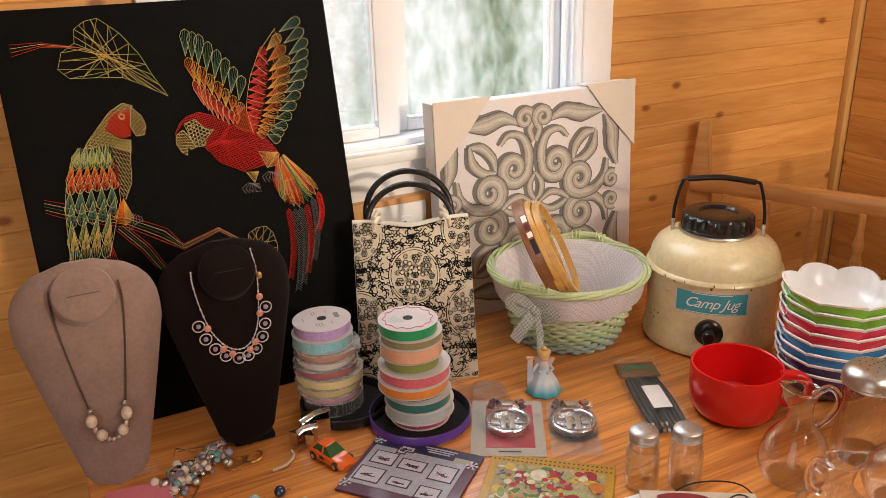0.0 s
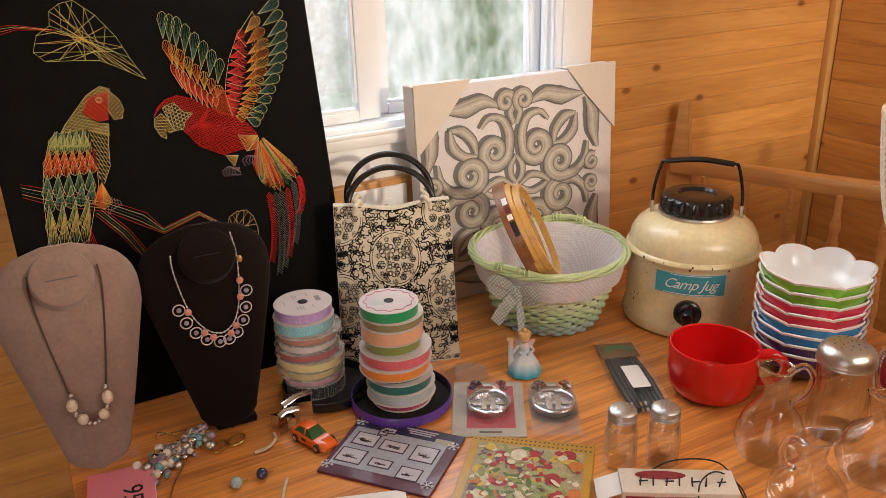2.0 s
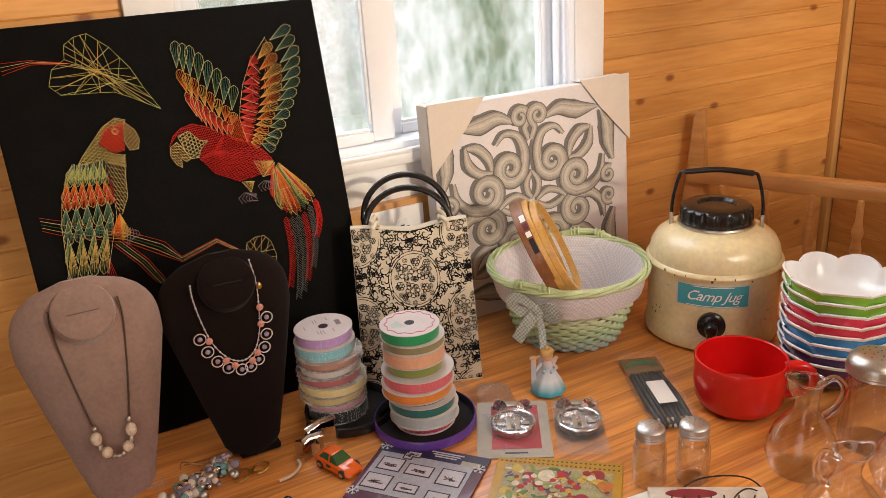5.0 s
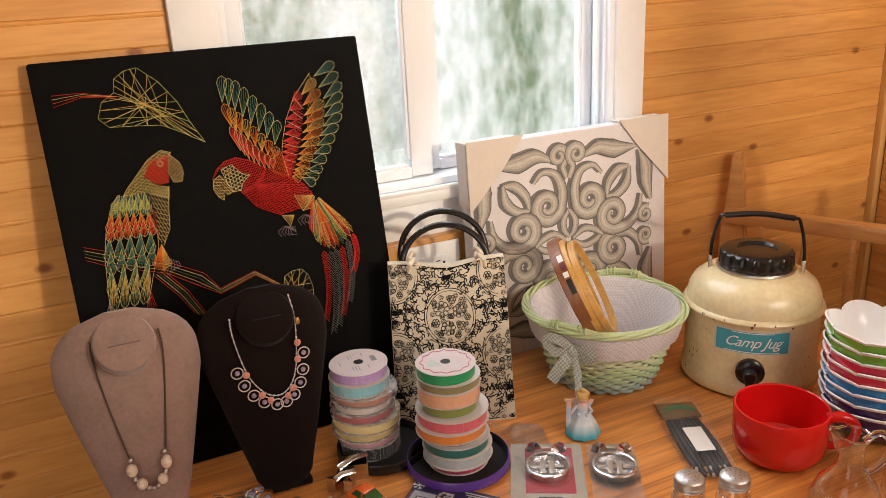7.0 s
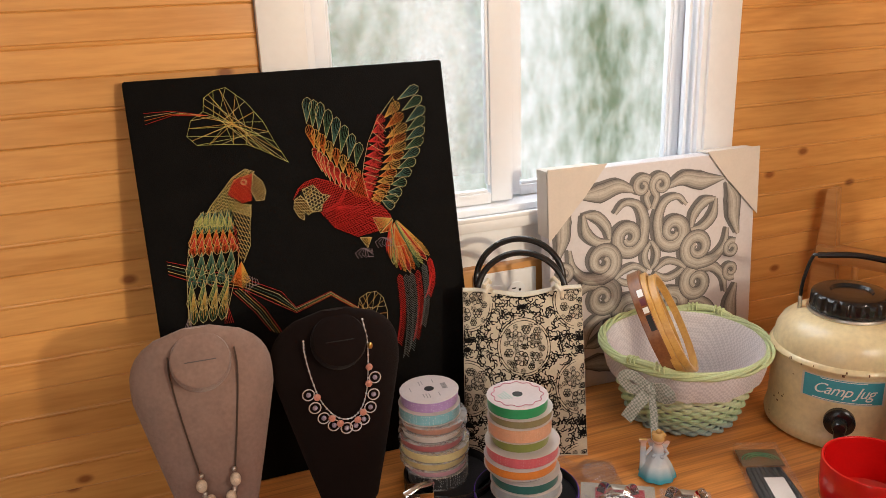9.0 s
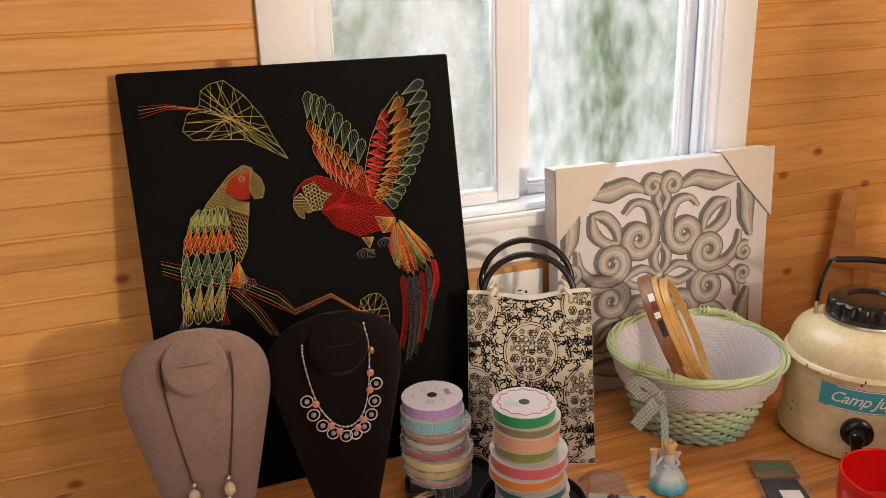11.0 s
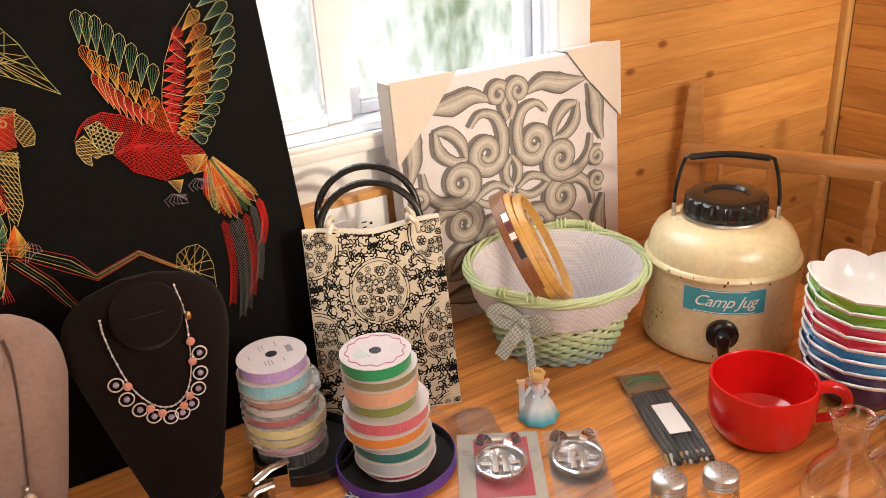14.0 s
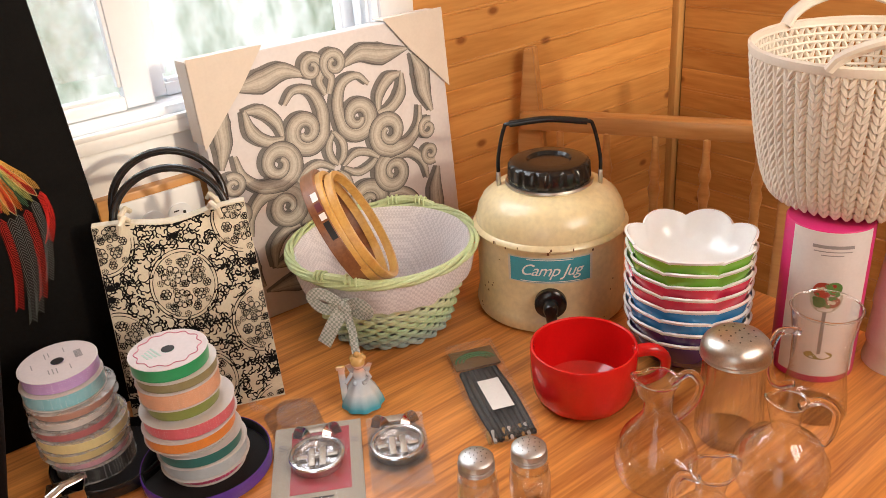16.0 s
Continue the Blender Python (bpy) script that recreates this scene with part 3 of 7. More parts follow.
# branch and small leaf
for k, key in enumerate(("red", "sand", "green", "gold", "red")):
    o = k / 4
    T_[key].chain([(0.023, 0.246 + 0.018 * o), (0.049, 0.256 + 0.021 * o), (0.123, 0.285 + 0.017 * o), (0.172 - 0.016 * o, 0.312 + 0.012 * o), (0.190, 0.338 + 0.008 * o), (0.243, 0.323 + 0.006 * o), (0.282, 0.354 + 0.004 * o)])
    T_[key].chain([(0.105 + 0.012 * o, 0.302 - 0.006 * o), (0.132 + 0.014 * o, 0.336 - 0.004 * o), (0.150 + 0.018 * o, 0.366 + 0.010 * o)])
small = [(0.281, 0.355), (0.285, 0.340), (0.298, 0.334), (0.312, 0.334), (0.321, 0.345), (0.325, 0.365), (0.322, 0.394), (0.303, 0.373)]
T_["sand"].chain(small, close=True)
for i in range(16):
    T_["gold" if i % 2 else "sand"].line(along(small, i / 15), lerp((0.286, 0.356), (0.310, 0.375), ((i * 3) % 5) / 5), 0.0036)
# sitting parrot
crown = [(0.084, 0.188), (0.092, 0.177), (0.111, 0.157), (0.125, 0.142), (0.144, 0.132), (0.157, 0.137), (0.154, 0.143), (0.128, 0.147), (0.116, 0.165), (0.134, 0.180), (0.147, 0.182), (0.145, 0.200), (0.116, 0.186)]
hatch("lime", crown, 62, 0.0025, 0.0032)
hatch("sand", crown, 20, 0.0042, 0.0038)
hatch("gold", crown, -35, 0.0040, 0.0042)
T_["sand"].chain(crown[:6], 0.005)
face = [(0.127, 0.145), (0.154, 0.139), (0.149, 0.160), (0.148, 0.177), (0.135, 0.179), (0.116, 0.165)]
for ang in (15, 75, -45):
    hatch("red", face, ang, 0.0022, 0.0044)
hatch("orange", face, 50, 0.0055, 0.005)
beak = [(0.154, 0.139), (0.166, 0.152), (0.169, 0.166), (0.165, 0.178), (0.154, 0.178), (0.149, 0.165)]
hatch("gold", beak, 35, 0.0027, 0.0046)
hatch("sand", beak, -40, 0.0042, 0.005)
T_["sand"].chain(beak, 0.0055, True)
for r in (0.0030, 0.0042):
    T_["sand"].chain([(0.140 + r * math.cos(a), 0.150 + r * math.sin(a)) for a in [math.pi * k / 4 for k in range(8)]], 0.0068, True)
hatch("teal", [(0.082, 0.186), (0.118, 0.184), (0.120, 0.208), (0.062, 0.208)], 70, 0.0026, 0.0034)
hatch("lime", [(0.082, 0.186), (0.118, 0.184), (0.120, 0.208), (0.062, 0.208)], 105, 0.0036, 0.0038)
LEFTSIDE = [(0.078, 0.184), (0.065, 0.203), (0.054, 0.233), (0.047, 0.264), (0.044, 0.295), (0.040, 0.338)]
RIGHTSIDE = [(0.118, 0.186), (0.118, 0.211), (0.120, 0.235), (0.118, 0.262), (0.107, 0.291), (0.090, 0.338)]
for row, (t0, t1, m_, key, second, edge) in enumerate(((0.00, 0.20, 5, "lime", "teal", "sand"), (0.07, 0.27, 6, "teal", "lime", "lime"), (0.22, 0.40, 6, "red", "orange", "gold"), (0.30, 0.48, 6, "orange", "red", "sand"),
                                                       (0.44, 0.66, 5, "green", "teal", "sand"), (0.56, 0.77, 5, "teal", "green", "sand"), (0.70, 0.92, 4, "lime", "green", "sand"), (0.80, 1.0, 4, "green", "gold", "sand"))):
    for i in range(m_):
        f = (i + (0.5 if row % 2 else 0.35)) / m_
        rt, tp = lerp(along(LEFTSIDE, t0), along(RIGHTSIDE, t0), f), lerp(along(LEFTSIDE, t1), along(RIGHTSIDE, t1), f)
        w = (along(RIGHTSIDE, t1)[0] - along(LEFTSIDE, t1)[0]) / m_ * 0.5
        plume(key, edge, rt, tp, w, 8, 0.003 + row * 0.0003)
        feather(T_[second], lerp(rt, tp, 0.05), lerp(rt, tp, 0.86), w * 0.62, 4, 0.0036 + row * 0.0003)
T_["sand"].chain(LEFTSIDE, 0.006)
T_["sand"].chain(RIGHTSIDE[2:], 0.006)
breast = [(0.119, 0.188), (0.145, 0.184), (0.140, 0.215), (0.137, 0.240), (0.125, 0.262), (0.119, 0.250), (0.122, 0.222)]
hatch("sand", breast, 70, 0.0034, 0.006)
hatch("gold", breast, 25, 0.0058, 0.0064)
T_["sand"].chain(breast[1:5], 0.007)
hatch("red", [(0.112, 0.194), (0.121, 0.214), (0.122, 0.245), (0.118, 0.250), (0.117, 0.215)], 80, 0.002, 0.0066)
T_["orange"].fan((0.122, 0.260), (0.104, 0.287), (0.118, 0.298), 12, 0.0066)
T_["gold"].fan((0.122, 0.260), (0.118, 0.298), (0.131, 0.290), 9, 0.0068)
for i in range(5):
    T_["mauve"].chain([(0.122 + 0.004 * i, 0.288), (0.128 + 0.003 * i, 0.280 + 0.002 * i), (0.124 + 0.0045 * i, 0.296), (0.121 + 0.003 * i, 0.308 - 0.003 * i)], 0.0066)
    T_["mauve"].line((0.046, 0.318), (0.030 + 0.003 * i, 0.350))
    T_["red"].line((0.094, 0.310), (0.088 + 0.003 * i, 0.345))
# flying parrot
head = [(0.206, 0.183), (0.214, 0.169), (0.226, 0.160), (0.243, 0.156), (0.263, 0.163), (0.286, 0.178), (0.272, 0.205), (0.246, 0.207), (0.247, 0.194), (0.261, 0.183), (0.248, 0.179), (0.236, 0.164), (0.220, 0.169)]
for ang in (20, 80):
    hatch("red", head, ang, 0.0024, 0.0034)
T_["red"].chain(head[:6], 0.0048)
cheek = [(0.220, 0.170), (0.236, 0.165), (0.248, 0.180), (0.260, 0.183), (0.247, 0.194), (0.244, 0.204), (0.231, 0.204), (0.226, 0.192)]
for ang in (30, -30, 85):
    hatch("sand", cheek, ang, 0.0046, 0.005)
T_["sand"].chain(cheek, 0.006, True)
bill = [(0.207, 0.184), (0.205, 0.196), (0.211, 0.209), (0.218, 0.214), (0.219, 0.201), (0.225, 0.207), (0.231, 0.204), (0.226, 0.190), (0.217, 0.178)]
hatch("gold", bill, 55, 0.0026, 0.0046)
hatch("sand", bill, 5, 0.0040, 0.005)
T_["sand"].chain(bill, 0.0056, True)
T_["gold"].chain([(0.230 + 0.003 * math.cos(a), 0.176 + 0.003 * math.sin(a)) for a in [math.pi * k / 3 for k in range(6)]], 0.0075, True)
body = [(0.243, 0.206), (0.261, 0.231), (0.293, 0.249), (0.329, 0.244), (0.349, 0.226), (0.334, 0.204), (0.310, 0.190), (0.284, 0.177), (0.268, 0.195)]
for ang, gap in ((28, 0.0026), (62, 0.0034), (-20, 0.0040)):
    hatch("red", body, ang, gap, 0.0036 + 0.00001 * ang)
for i in range(16):
    T_["red"].line((0.268, 0.200), along(body[1:6], i / 15), 0.0052)
hatch("orange", [(0.297, 0.150), (0.312, 0.158), (0.316, 0.194), (0.298, 0.190), (0.288, 0.178)], 78, 0.0026, 0.0056)
hatch("red", [(0.297, 0.150), (0.312, 0.158), (0.316, 0.194), (0.298, 0.190), (0.288, 0.178)], 65, 0.0020, 0.0050)
wing([[(0.240, 0.038), (0.264, 0.049), (0.293, 0.082), (0.318, 0.118)], [(0.235, 0.074), (0.256, 0.092), (0.282, 0.122), (0.308, 0.152)], [(0.241, 0.108), (0.258, 0.124), (0.280, 0.150), (0.300, 0.168)],
      [(0.250, 0.144), (0.264, 0.164), (0.282, 0.178), (0.298, 0.180)]], 8, (("teal", "green"), ("orange", "gold"), ("red",)), ("sand", "gold", "sand"), (0.0072, 0.0066, 0.0050))
wing([[(0.411, 0.030), (0.420, 0.070), (0.414, 0.110), (0.394, 0.150), (0.370, 0.190), (0.351, 0.217)], [(0.376, 0.046), (0.388, 0.090), (0.382, 0.125), (0.364, 0.160), (0.347, 0.188), (0.333, 0.202)],
      [(0.355, 0.068), (0.354, 0.108), (0.346, 0.140), (0.336, 0.165), (0.327, 0.184), (0.320, 0.196)], [(0.342, 0.082), (0.325, 0.113), (0.316, 0.140), (0.311, 0.160), (0.310, 0.178), (0.314, 0.196)]],
     13, (("teal", "green"), ("gold", "orange"), ("red",)), ("sand", "gold", None), (0.0074, 0.0072, 0.0072))
for i in range(8):
    T_["orange" if i % 2 else "gold"].line((0.370 - 0.002 * i, 0.050 + 0.010 * i), (0.378 - 0.003 * i, 0.070 + 0.013 * i), 0.006)
    T_["sand"].line(along([(0.342, 0.082), (0.316, 0.140), (0.312, 0.180)], i / 7), along([(0.354, 0.100), (0.340, 0.150), (0.326, 0.186)], i / 7), 0.0062)
T_["sand"].chain([(0.372, 0.049), (0.342, 0.082), (0.325, 0.113), (0.316, 0.140), (0.311, 0.160), (0.316, 0.194)], 0.006)
for key, apex, a, b, n_ in (("gold", (0.348, 0.228), (0.319, 0.223), (0.328, 0.248), 12), ("orange", (0.350, 0.240), (0.348, 0.272), (0.366, 0.270), 12), ("gold", (0.314, 0.252), (0.296, 0.250), (0.306, 0.267), 8), ("orange", (0.349, 0.230), (0.328, 0.248), (0.344, 0.246), 8)):
    T_[key].fan(apex, a, b, n_, 0.006)
    T_["sand"].chain([apex, a, b, apex], 0.0068)
for cx, cy in ((0.300, 0.270), (0.332, 0.258)):
    for i in range(5):
        T_["mauve"].chain([(cx + 0.013, cy + 0.002 * i), (cx + 0.002 * i - 0.004, cy - 0.004 + 0.001 * i), (cx - 0.014 + 0.005 * i, cy + 0.002 + 0.002 * i), (cx - 0.010 + 0.006 * i, cy + 0.011)], 0.007)
for i in range(12):
    t = i / 11
    key = ("red", "orange", "green", "lime", "red", "gold")[i % 6]
    plume(key, "sand" if i % 4 == 2 else None, lerp((0.344, 0.240), (0.356, 0.232), t), along([(0.337, 0.282), (0.346, 0.304), (0.364, 0.316), (0.386, 0.310), (0.402, 0.294)], t), 0.0048, 9, 0.0035)
for key, u0, v0, u1, v1 in (("red", 0.351, 0.314, 0.336, 0.420), ("grey", 0.361, 0.316, 0.345, 0.440), ("grey", 0.370, 0.315, 0.355, 0.432), ("red", 0.380, 0.312, 0.364, 0.416), ("grey", 0.391, 0.304, 0.377, 0.398), ("red", 0.401, 0.296, 0.391, 0.352)):
    for i in range(34):
        p = lerp((u0, v0), (u1, v1), i / 34)
        p = (p[0] + 0.006 * math.sin(math.pi * i / 34), p[1])
        for sx, lf in ((-0.0050, 0.003), (0.0046, 0.0036)):
            T_[key].line(p, (p[0] + sx, p[1] + 0.0062), lf, 0.00034)
for key, th in T_.items():
    th.done(key, key + "_thread")

# ---- stretched canvas with a carved-scroll print ----
CANVASFRONT = mat("canvas_print_ground", (0.60, 0.565, 0.57), 0.6, var=0.06, scale=25, bump=0.15, bscale=1200)
CANVASSIDE = mat("canvas_edge", (0.55, 0.54, 0.54), 0.6, var=0.04)
SCROLLSHADE = plain("scroll_shade", (0.15, 0.14, 0.135), 0.6, 0.25, scale=60)
CORNERCARD = plain("corner_card", (0.62, 0.55, 0.48), 0.7, 0.04)
canvas = thing("canvas_print", "square canvas print of grey carved scrollwork with card corner protectors", "picture", pose(0.800, 1.262, TOP, -3.2, 0, -1.5))
CW = 0.404
part("stretched_canvas", box(CW, 0.034, 0.386, 0.003, (CW / 2, 0.017, 0.193)), CANVASFRONT, canvas)


def ribbon(bm, pts, widths, lift):
    """A flat band along a path in the canvas plane (u right, w up)."""
    P = smooth_path([(p[0], 0, p[1]) for p in pts], 6)
    n = len(P)
    left, right = [], []
    for i, p in enumerate(P):
        d = (P[min(i + 1, n - 1)] - P[max(i - 1, 0)]).normalized()
        f = i / (n - 1) * (len(widths) - 1)
        k = min(int(f), len(widths) - 2)
        s = Vector((-d.z, 0, d.x)) * (widths[k] + (widths[k + 1] - widths[k]) * (f - k))
        left.append(bm.verts.new(p + s + Vector((0, -lift, 0))))
        right.append(bm.verts.new(p - s + Vector((0, -lift, 0))))
    for i in range(n - 1):
        bm.faces.new((left[i], right[i], right[i + 1], left[i + 1]))


def curl(cx, cz, r, a0, turns, n=12):
    return [(cx + r * (1 - i / n * 0.72) * math.cos(radians(a0) + turns * 2 * math.pi * i / n), cz + r * (1 - i / n * 0.72) * math.sin(radians(a0) + turns * 2 * math.pi * i / n)) for i in range(n + 1)]


# one quarter of the carving: paths from the middle outwards, with half widths
QUARTER = [
    ([(0.002, 0.112), (0.010, 0.132)] + curl(0.018, 0.153, 0.017, 215, -1.35), [0.005, 0.008, 0.007, 0.005, 0.003]),
    ([(0.070, 0.112), (0.052, 0.128), (0.026, 0.122), (0.013, 0.094), (0.016, 0.064)] + curl(0.044, 0.068, 0.027, 215, 1.35), [0.003, 0.009, 0.012, 0.012, 0.010, 0.007, 0.004]),
    ([(0.080, 0.066), (0.086, 0.092), (0.106, 0.112), (0.130, 0.116)], [0.003, 0.008, 0.009, 0.003]),
    ([(0.080, 0.066), (0.104, 0.068), (0.124, 0.086), (0.130, 0.116)], [0.003, 0.008, 0.009, 0.003]),
    ([(0.156, 0.060), (0.150, 0.030), (0.128, 0.008), (0.098, 0.004)] + curl(0.094, 0.032, 0.027, 265, -1.4), [0.003, 0.011, 0.013, 0.011, 0.009, 0.006, 0.004]),
    ([(0.030, 0.146), (0.064, 0.158), (0.100, 0.150), (0.146, 0.150)], [0.003, 0.012, 0.015, 0.002]),
    ([(0.152, 0.140), (0.166, 0.112), (0.168, 0.080), (0.178, 0.046)], [0.002, 0.014, 0.012, 0.003]),
    (curl(0.166, 0.020, 0.015, 60, 1.3), [0.006, 0.005, 0.003]),
    ([(0.0, 0.056), (0.012, 0.036), (0.010, 0.018), (0.0, 0.006)], [0.003, 0.006, 0.006, 0.003]),
    ([(0.008, 0.002), (0.030, 0.015), (0.052, 0.011), (0.070, -0.002)], [0.003, 0.006, 0.006, 0.003]),
]


def scroll_layer(offset, grow, lift):
    bm = bmesh.new()
    for sx in (-1, 1):
        for sz in (-1, 1):
            for pts, widths in QUARTER:
                ribbon(bm, [(0.192 + offset[0] + sx * x, 0.193 + offset[1] + sz * z) for x, z in pts], [w * grow for w in widths], lift)
    return bm


part("print_shadow", scroll_layer((-0.0060, 0.002), 1.16, 0.0006), SCROLLSHADE, canvas, "dark printed shade of the scrolls", smooth=False)
TONES = [plain("scroll_tone_" + nm, c, 0.6, 0.16, scale=55) for nm, c in (("deep", (0.085, 0.078, 0.075)), ("shade", (0.19, 0.172, 0.155)), ("half", (0.30, 0.272, 0.238)), ("lit", (0.40, 0.365, 0.315)), ("pale", (0.47, 0.435, 0.385)))]
ACROSS = (0, 1, 2, 3, 4, 3, 2, 3, 2, 1, 0)


def shaded_scrolls(grow, lift):
    """The carving, each limb in bands of tone from its dark back over its lit crown to a shaded flank."""
    bm = bmesh.new()
    edges = [-1, -0.88, -0.70, -0.45, -0.15, 0.12, 0.30, 0.42, 0.58, 0.74, 0.90, 1]
    n_limb = 0
    for sx in (-1, 1):
        for sz in (-1, 1):
            for pts, widths in QUARTER:
                n_limb += 1
                Q = smooth_path([(0.192 + sx * x, 0, 0.193 + sz * z) for x, z in pts], 6)
                rows_ = []
                hand = sx * sz
                for i, p in enumerate(Q):
                    d = (Q[min(i + 1, len(Q) - 1)] - Q[max(i - 1, 0)]).normalized()
                    f = i / (len(Q) - 1) * (len(widths) - 1)
                    k = min(int(f), len(widths) - 2)
                    w = (widths[k] + (widths[k + 1] - widths[k]) * (f - k)) * grow
                    side = Vector((-d.z, 0, d.x)) * w * hand
                    rows_.append([bm.verts.new(p + side * e_ + Vector((0, -lift - 0.000015 * n_limb - 0.000004 * i, 0))) for e_ in edges])
                for ra, rb in zip(rows_, rows_[1:]):
                    for q in range(len(ACROSS)):
                        bm.faces.new((ra[q], ra[q + 1], rb[q + 1], rb[q])).material_index = ACROSS[q]
    return bm


part("print_scroll", shaded_scrolls(1.12, 0.0010), TONES, canvas, "shaded printed scrolls", smooth=False)
for cx, sx in ((0, 1), (CW, -1)):
    bm = slab([(-0.003, -0.003), (0.105, -0.003), (0.062, 0.050), (0.050, 0.062), (-0.003, 0.118)], 0.0015, m=pose(0, 0, 0, 90, 0, 0))
    bmesh.ops.transform(bm, matrix=Matrix.Translation((cx, -0.0032, 0.3895)) @ Matrix.Diagonal((sx, 1, -1, 1)), verts=bm.verts)
    box(0.10, 0.037, 0.0015, 0, (cx + sx * 0.048, 0.0175, 0.3885), bm)
    box(0.0015, 0.037, 0.11, 0, (cx - sx * 0.0025, 0.0175, 0.334), bm)
    part("corner_protector", bm, CORNERCARD, canvas, "folded white card corner", smooth=False)

# ---- handbag with round black handles ----
BAGCLOTH = mat("cream_brocade", (0.62, 0.55, 0.42), 0.6, var=0.1, scale=60, bump=0.3, bscale=900)
BAGINK = plain("black_brocade", (0.006, 0.0055, 0.0055), 0.8, 0.2, scale=200, spec=0.15)
bag = thing("handbag", "cream handbag with black floral brocade and round black handles", "handbag", pose(0.687, 1.140, TOP, 0, 0, -21.5))
BW, BH, BL = 0.176, 0.247, 0.042


def bag_point(u, w, side=-1, lift=0.0):
    """u along the width, w up the front; the bag leans back as it rises."""
    t = w / BH
    half = BW / 2 * (1.04 - 0.03 * t)
    belly = 0.010 * math.sin(math.pi * min(max(t, 0), 1)) * (1 - (2 * u / BW) ** 2)
    depth = 0.034 * (1 - 0.82 * t)
    return Vector((u / (BW / 2) * half, BL * t + side * (depth + belly + lift), w * 0.985))


bm = bmesh.new()
NU, NW = 14, 14
grid = {}
for s in (-1, 1):
    for i in range(NU + 1):
        for j in range(NW + 1):
            sag = 0.010 * math.exp(-((i / NU - 0.5) * 4) ** 2) if j == NW else 0
            grid[s, i, j] = bm.verts.new(bag_point(BW * (i / NU - 0.5), BH * j / NW - sag, s))
    for i in range(NU):
        for j in range(NW):
            q = (grid[s, i, j], grid[s, i + 1, j], grid[s, i + 1, j + 1], grid[s, i, j + 1])
            bm.faces.new(q if s < 0 else q[::-1])
for j in range(NW):
    for i in (0, NU):
        bm.faces.new((grid[-1, i, j], grid[-1, i, j + 1], grid[1, i, j + 1], grid[1, i, j]))
for i in range(NU):
    for j in (0, NW):
        bm.faces.new((grid[-1, i, j], grid[-1, i + 1, j], grid[1, i + 1, j], grid[1, i, j]))
part("body", bm, BAGCLOTH, bag)


def motif(bm, pts, w):
    """A thin inlaid line of the weave on the bag's front."""
    P = smooth_path([(a, 0, b) for a, b in pts], 4)
    n = len(P)
    L, R = [], []
    for i, p in enumerate(P):
        d = (P[min(i + 1, n - 1)] - P[max(i - 1, 0)]).normalized()
        ww = w * (0.35 + 0.65 * math.sin(math.pi * (0.08 + 0.84 * i / (n - 1))))
        for lst, sg in ((L, 1), (R, -1)):
            lst.append(bm.verts.new(bag_point(p.x - d.z * ww * sg, p.z + d.x * ww * sg, -1, 0.0006)))
    for i in range(n - 1):
        bm.faces.new((L[i], R[i], R[i + 1], L[i + 1]))


bm = bmesh.new()


def flower(cx, cz, r, n):
    """Loops of petals round a dotted heart."""
    out = []
    for k in range(n):
        a = 2 * math.pi * k / n
        h = math.pi / n
        out.append(([(cx + 0.35 * r * math.cos(a - h * 0.6), cz + 0.35 * r * math.sin(a - h * 0.6)), (cx + 0.9 * r * math.cos(a - h * 0.8), cz + 0.9 * r * math.sin(a - h * 0.8)), (cx + r * math.cos(a), cz + r * math.sin(a)),
                     (cx + 0.9 * r * math.cos(a + h * 0.8), cz + 0.9 * r * math.sin(a + h * 0.8)), (cx + 0.35 * r * math.cos(a + h * 0.6), cz + 0.35 * r * math.sin(a + h * 0.6))], 0.00052))
        out.append(([(cx + 0.2 * r * math.cos(a), cz + 0.2 * r * math.sin(a)), (cx + 0.4 * r * math.cos(a), cz + 0.4 * r * math.sin(a)), (cx + 0.55 * r * math.cos(a), cz + 0.55 * r * math.sin(a))], 0.0005))
    return out


def scrolling(cx, cz, r, a0, hand):
    """A running curl with leaves along its back."""
    out = [([(cx + r * (1 - 0.13 * i) * math.cos(a0 + hand * 0.85 * i), cz + r * (1 - 0.13 * i) * math.sin(a0 + hand * 0.85 * i)) for i in range(7)], 0.0011)]
    for i in (0, 1, 2, 3):
        a = a0 + hand * 0.85 * i
        x, z = cx + r * (1 - 0.13 * i) * math.cos(a), cz + r * (1 - 0.13 * i) * math.sin(a)
        out.append(([(x, z), (x + 0.0035 * math.cos(a - hand * 0.5), z + 0.0035 * math.sin(a - hand * 0.5)), (x + 0.0062 * math.cos(a - hand * 1.1), z + 0.0062 * math.sin(a - hand * 1.1))], 0.0013))
    return out


strokes = []


def turned(cx, cz, r, a):
    return (cx + r * math.cos(a), cz + r * math.sin(a))


def palmette(cx, cz, r, up):
    """A fan of pointed petals with a dark heart."""
    out = []
    for k in range(7):
        a = up + (k - 3) * 0.40
        q = r * (1 - 0.07 * abs(k - 3))
        out.append(([(cx, cz), turned(cx, cz, 0.6 * q, a - 0.20), turned(cx, cz, q, a), turned(cx, cz, 0.6 * q, a + 0.20), (cx, cz)], 0.00058))
        out.append(([turned(cx, cz, 0.15 * q, a), turned(cx, cz, 0.4 * q, a), turned(cx, cz, 0.62 * q, a)], 0.0007))
    return out


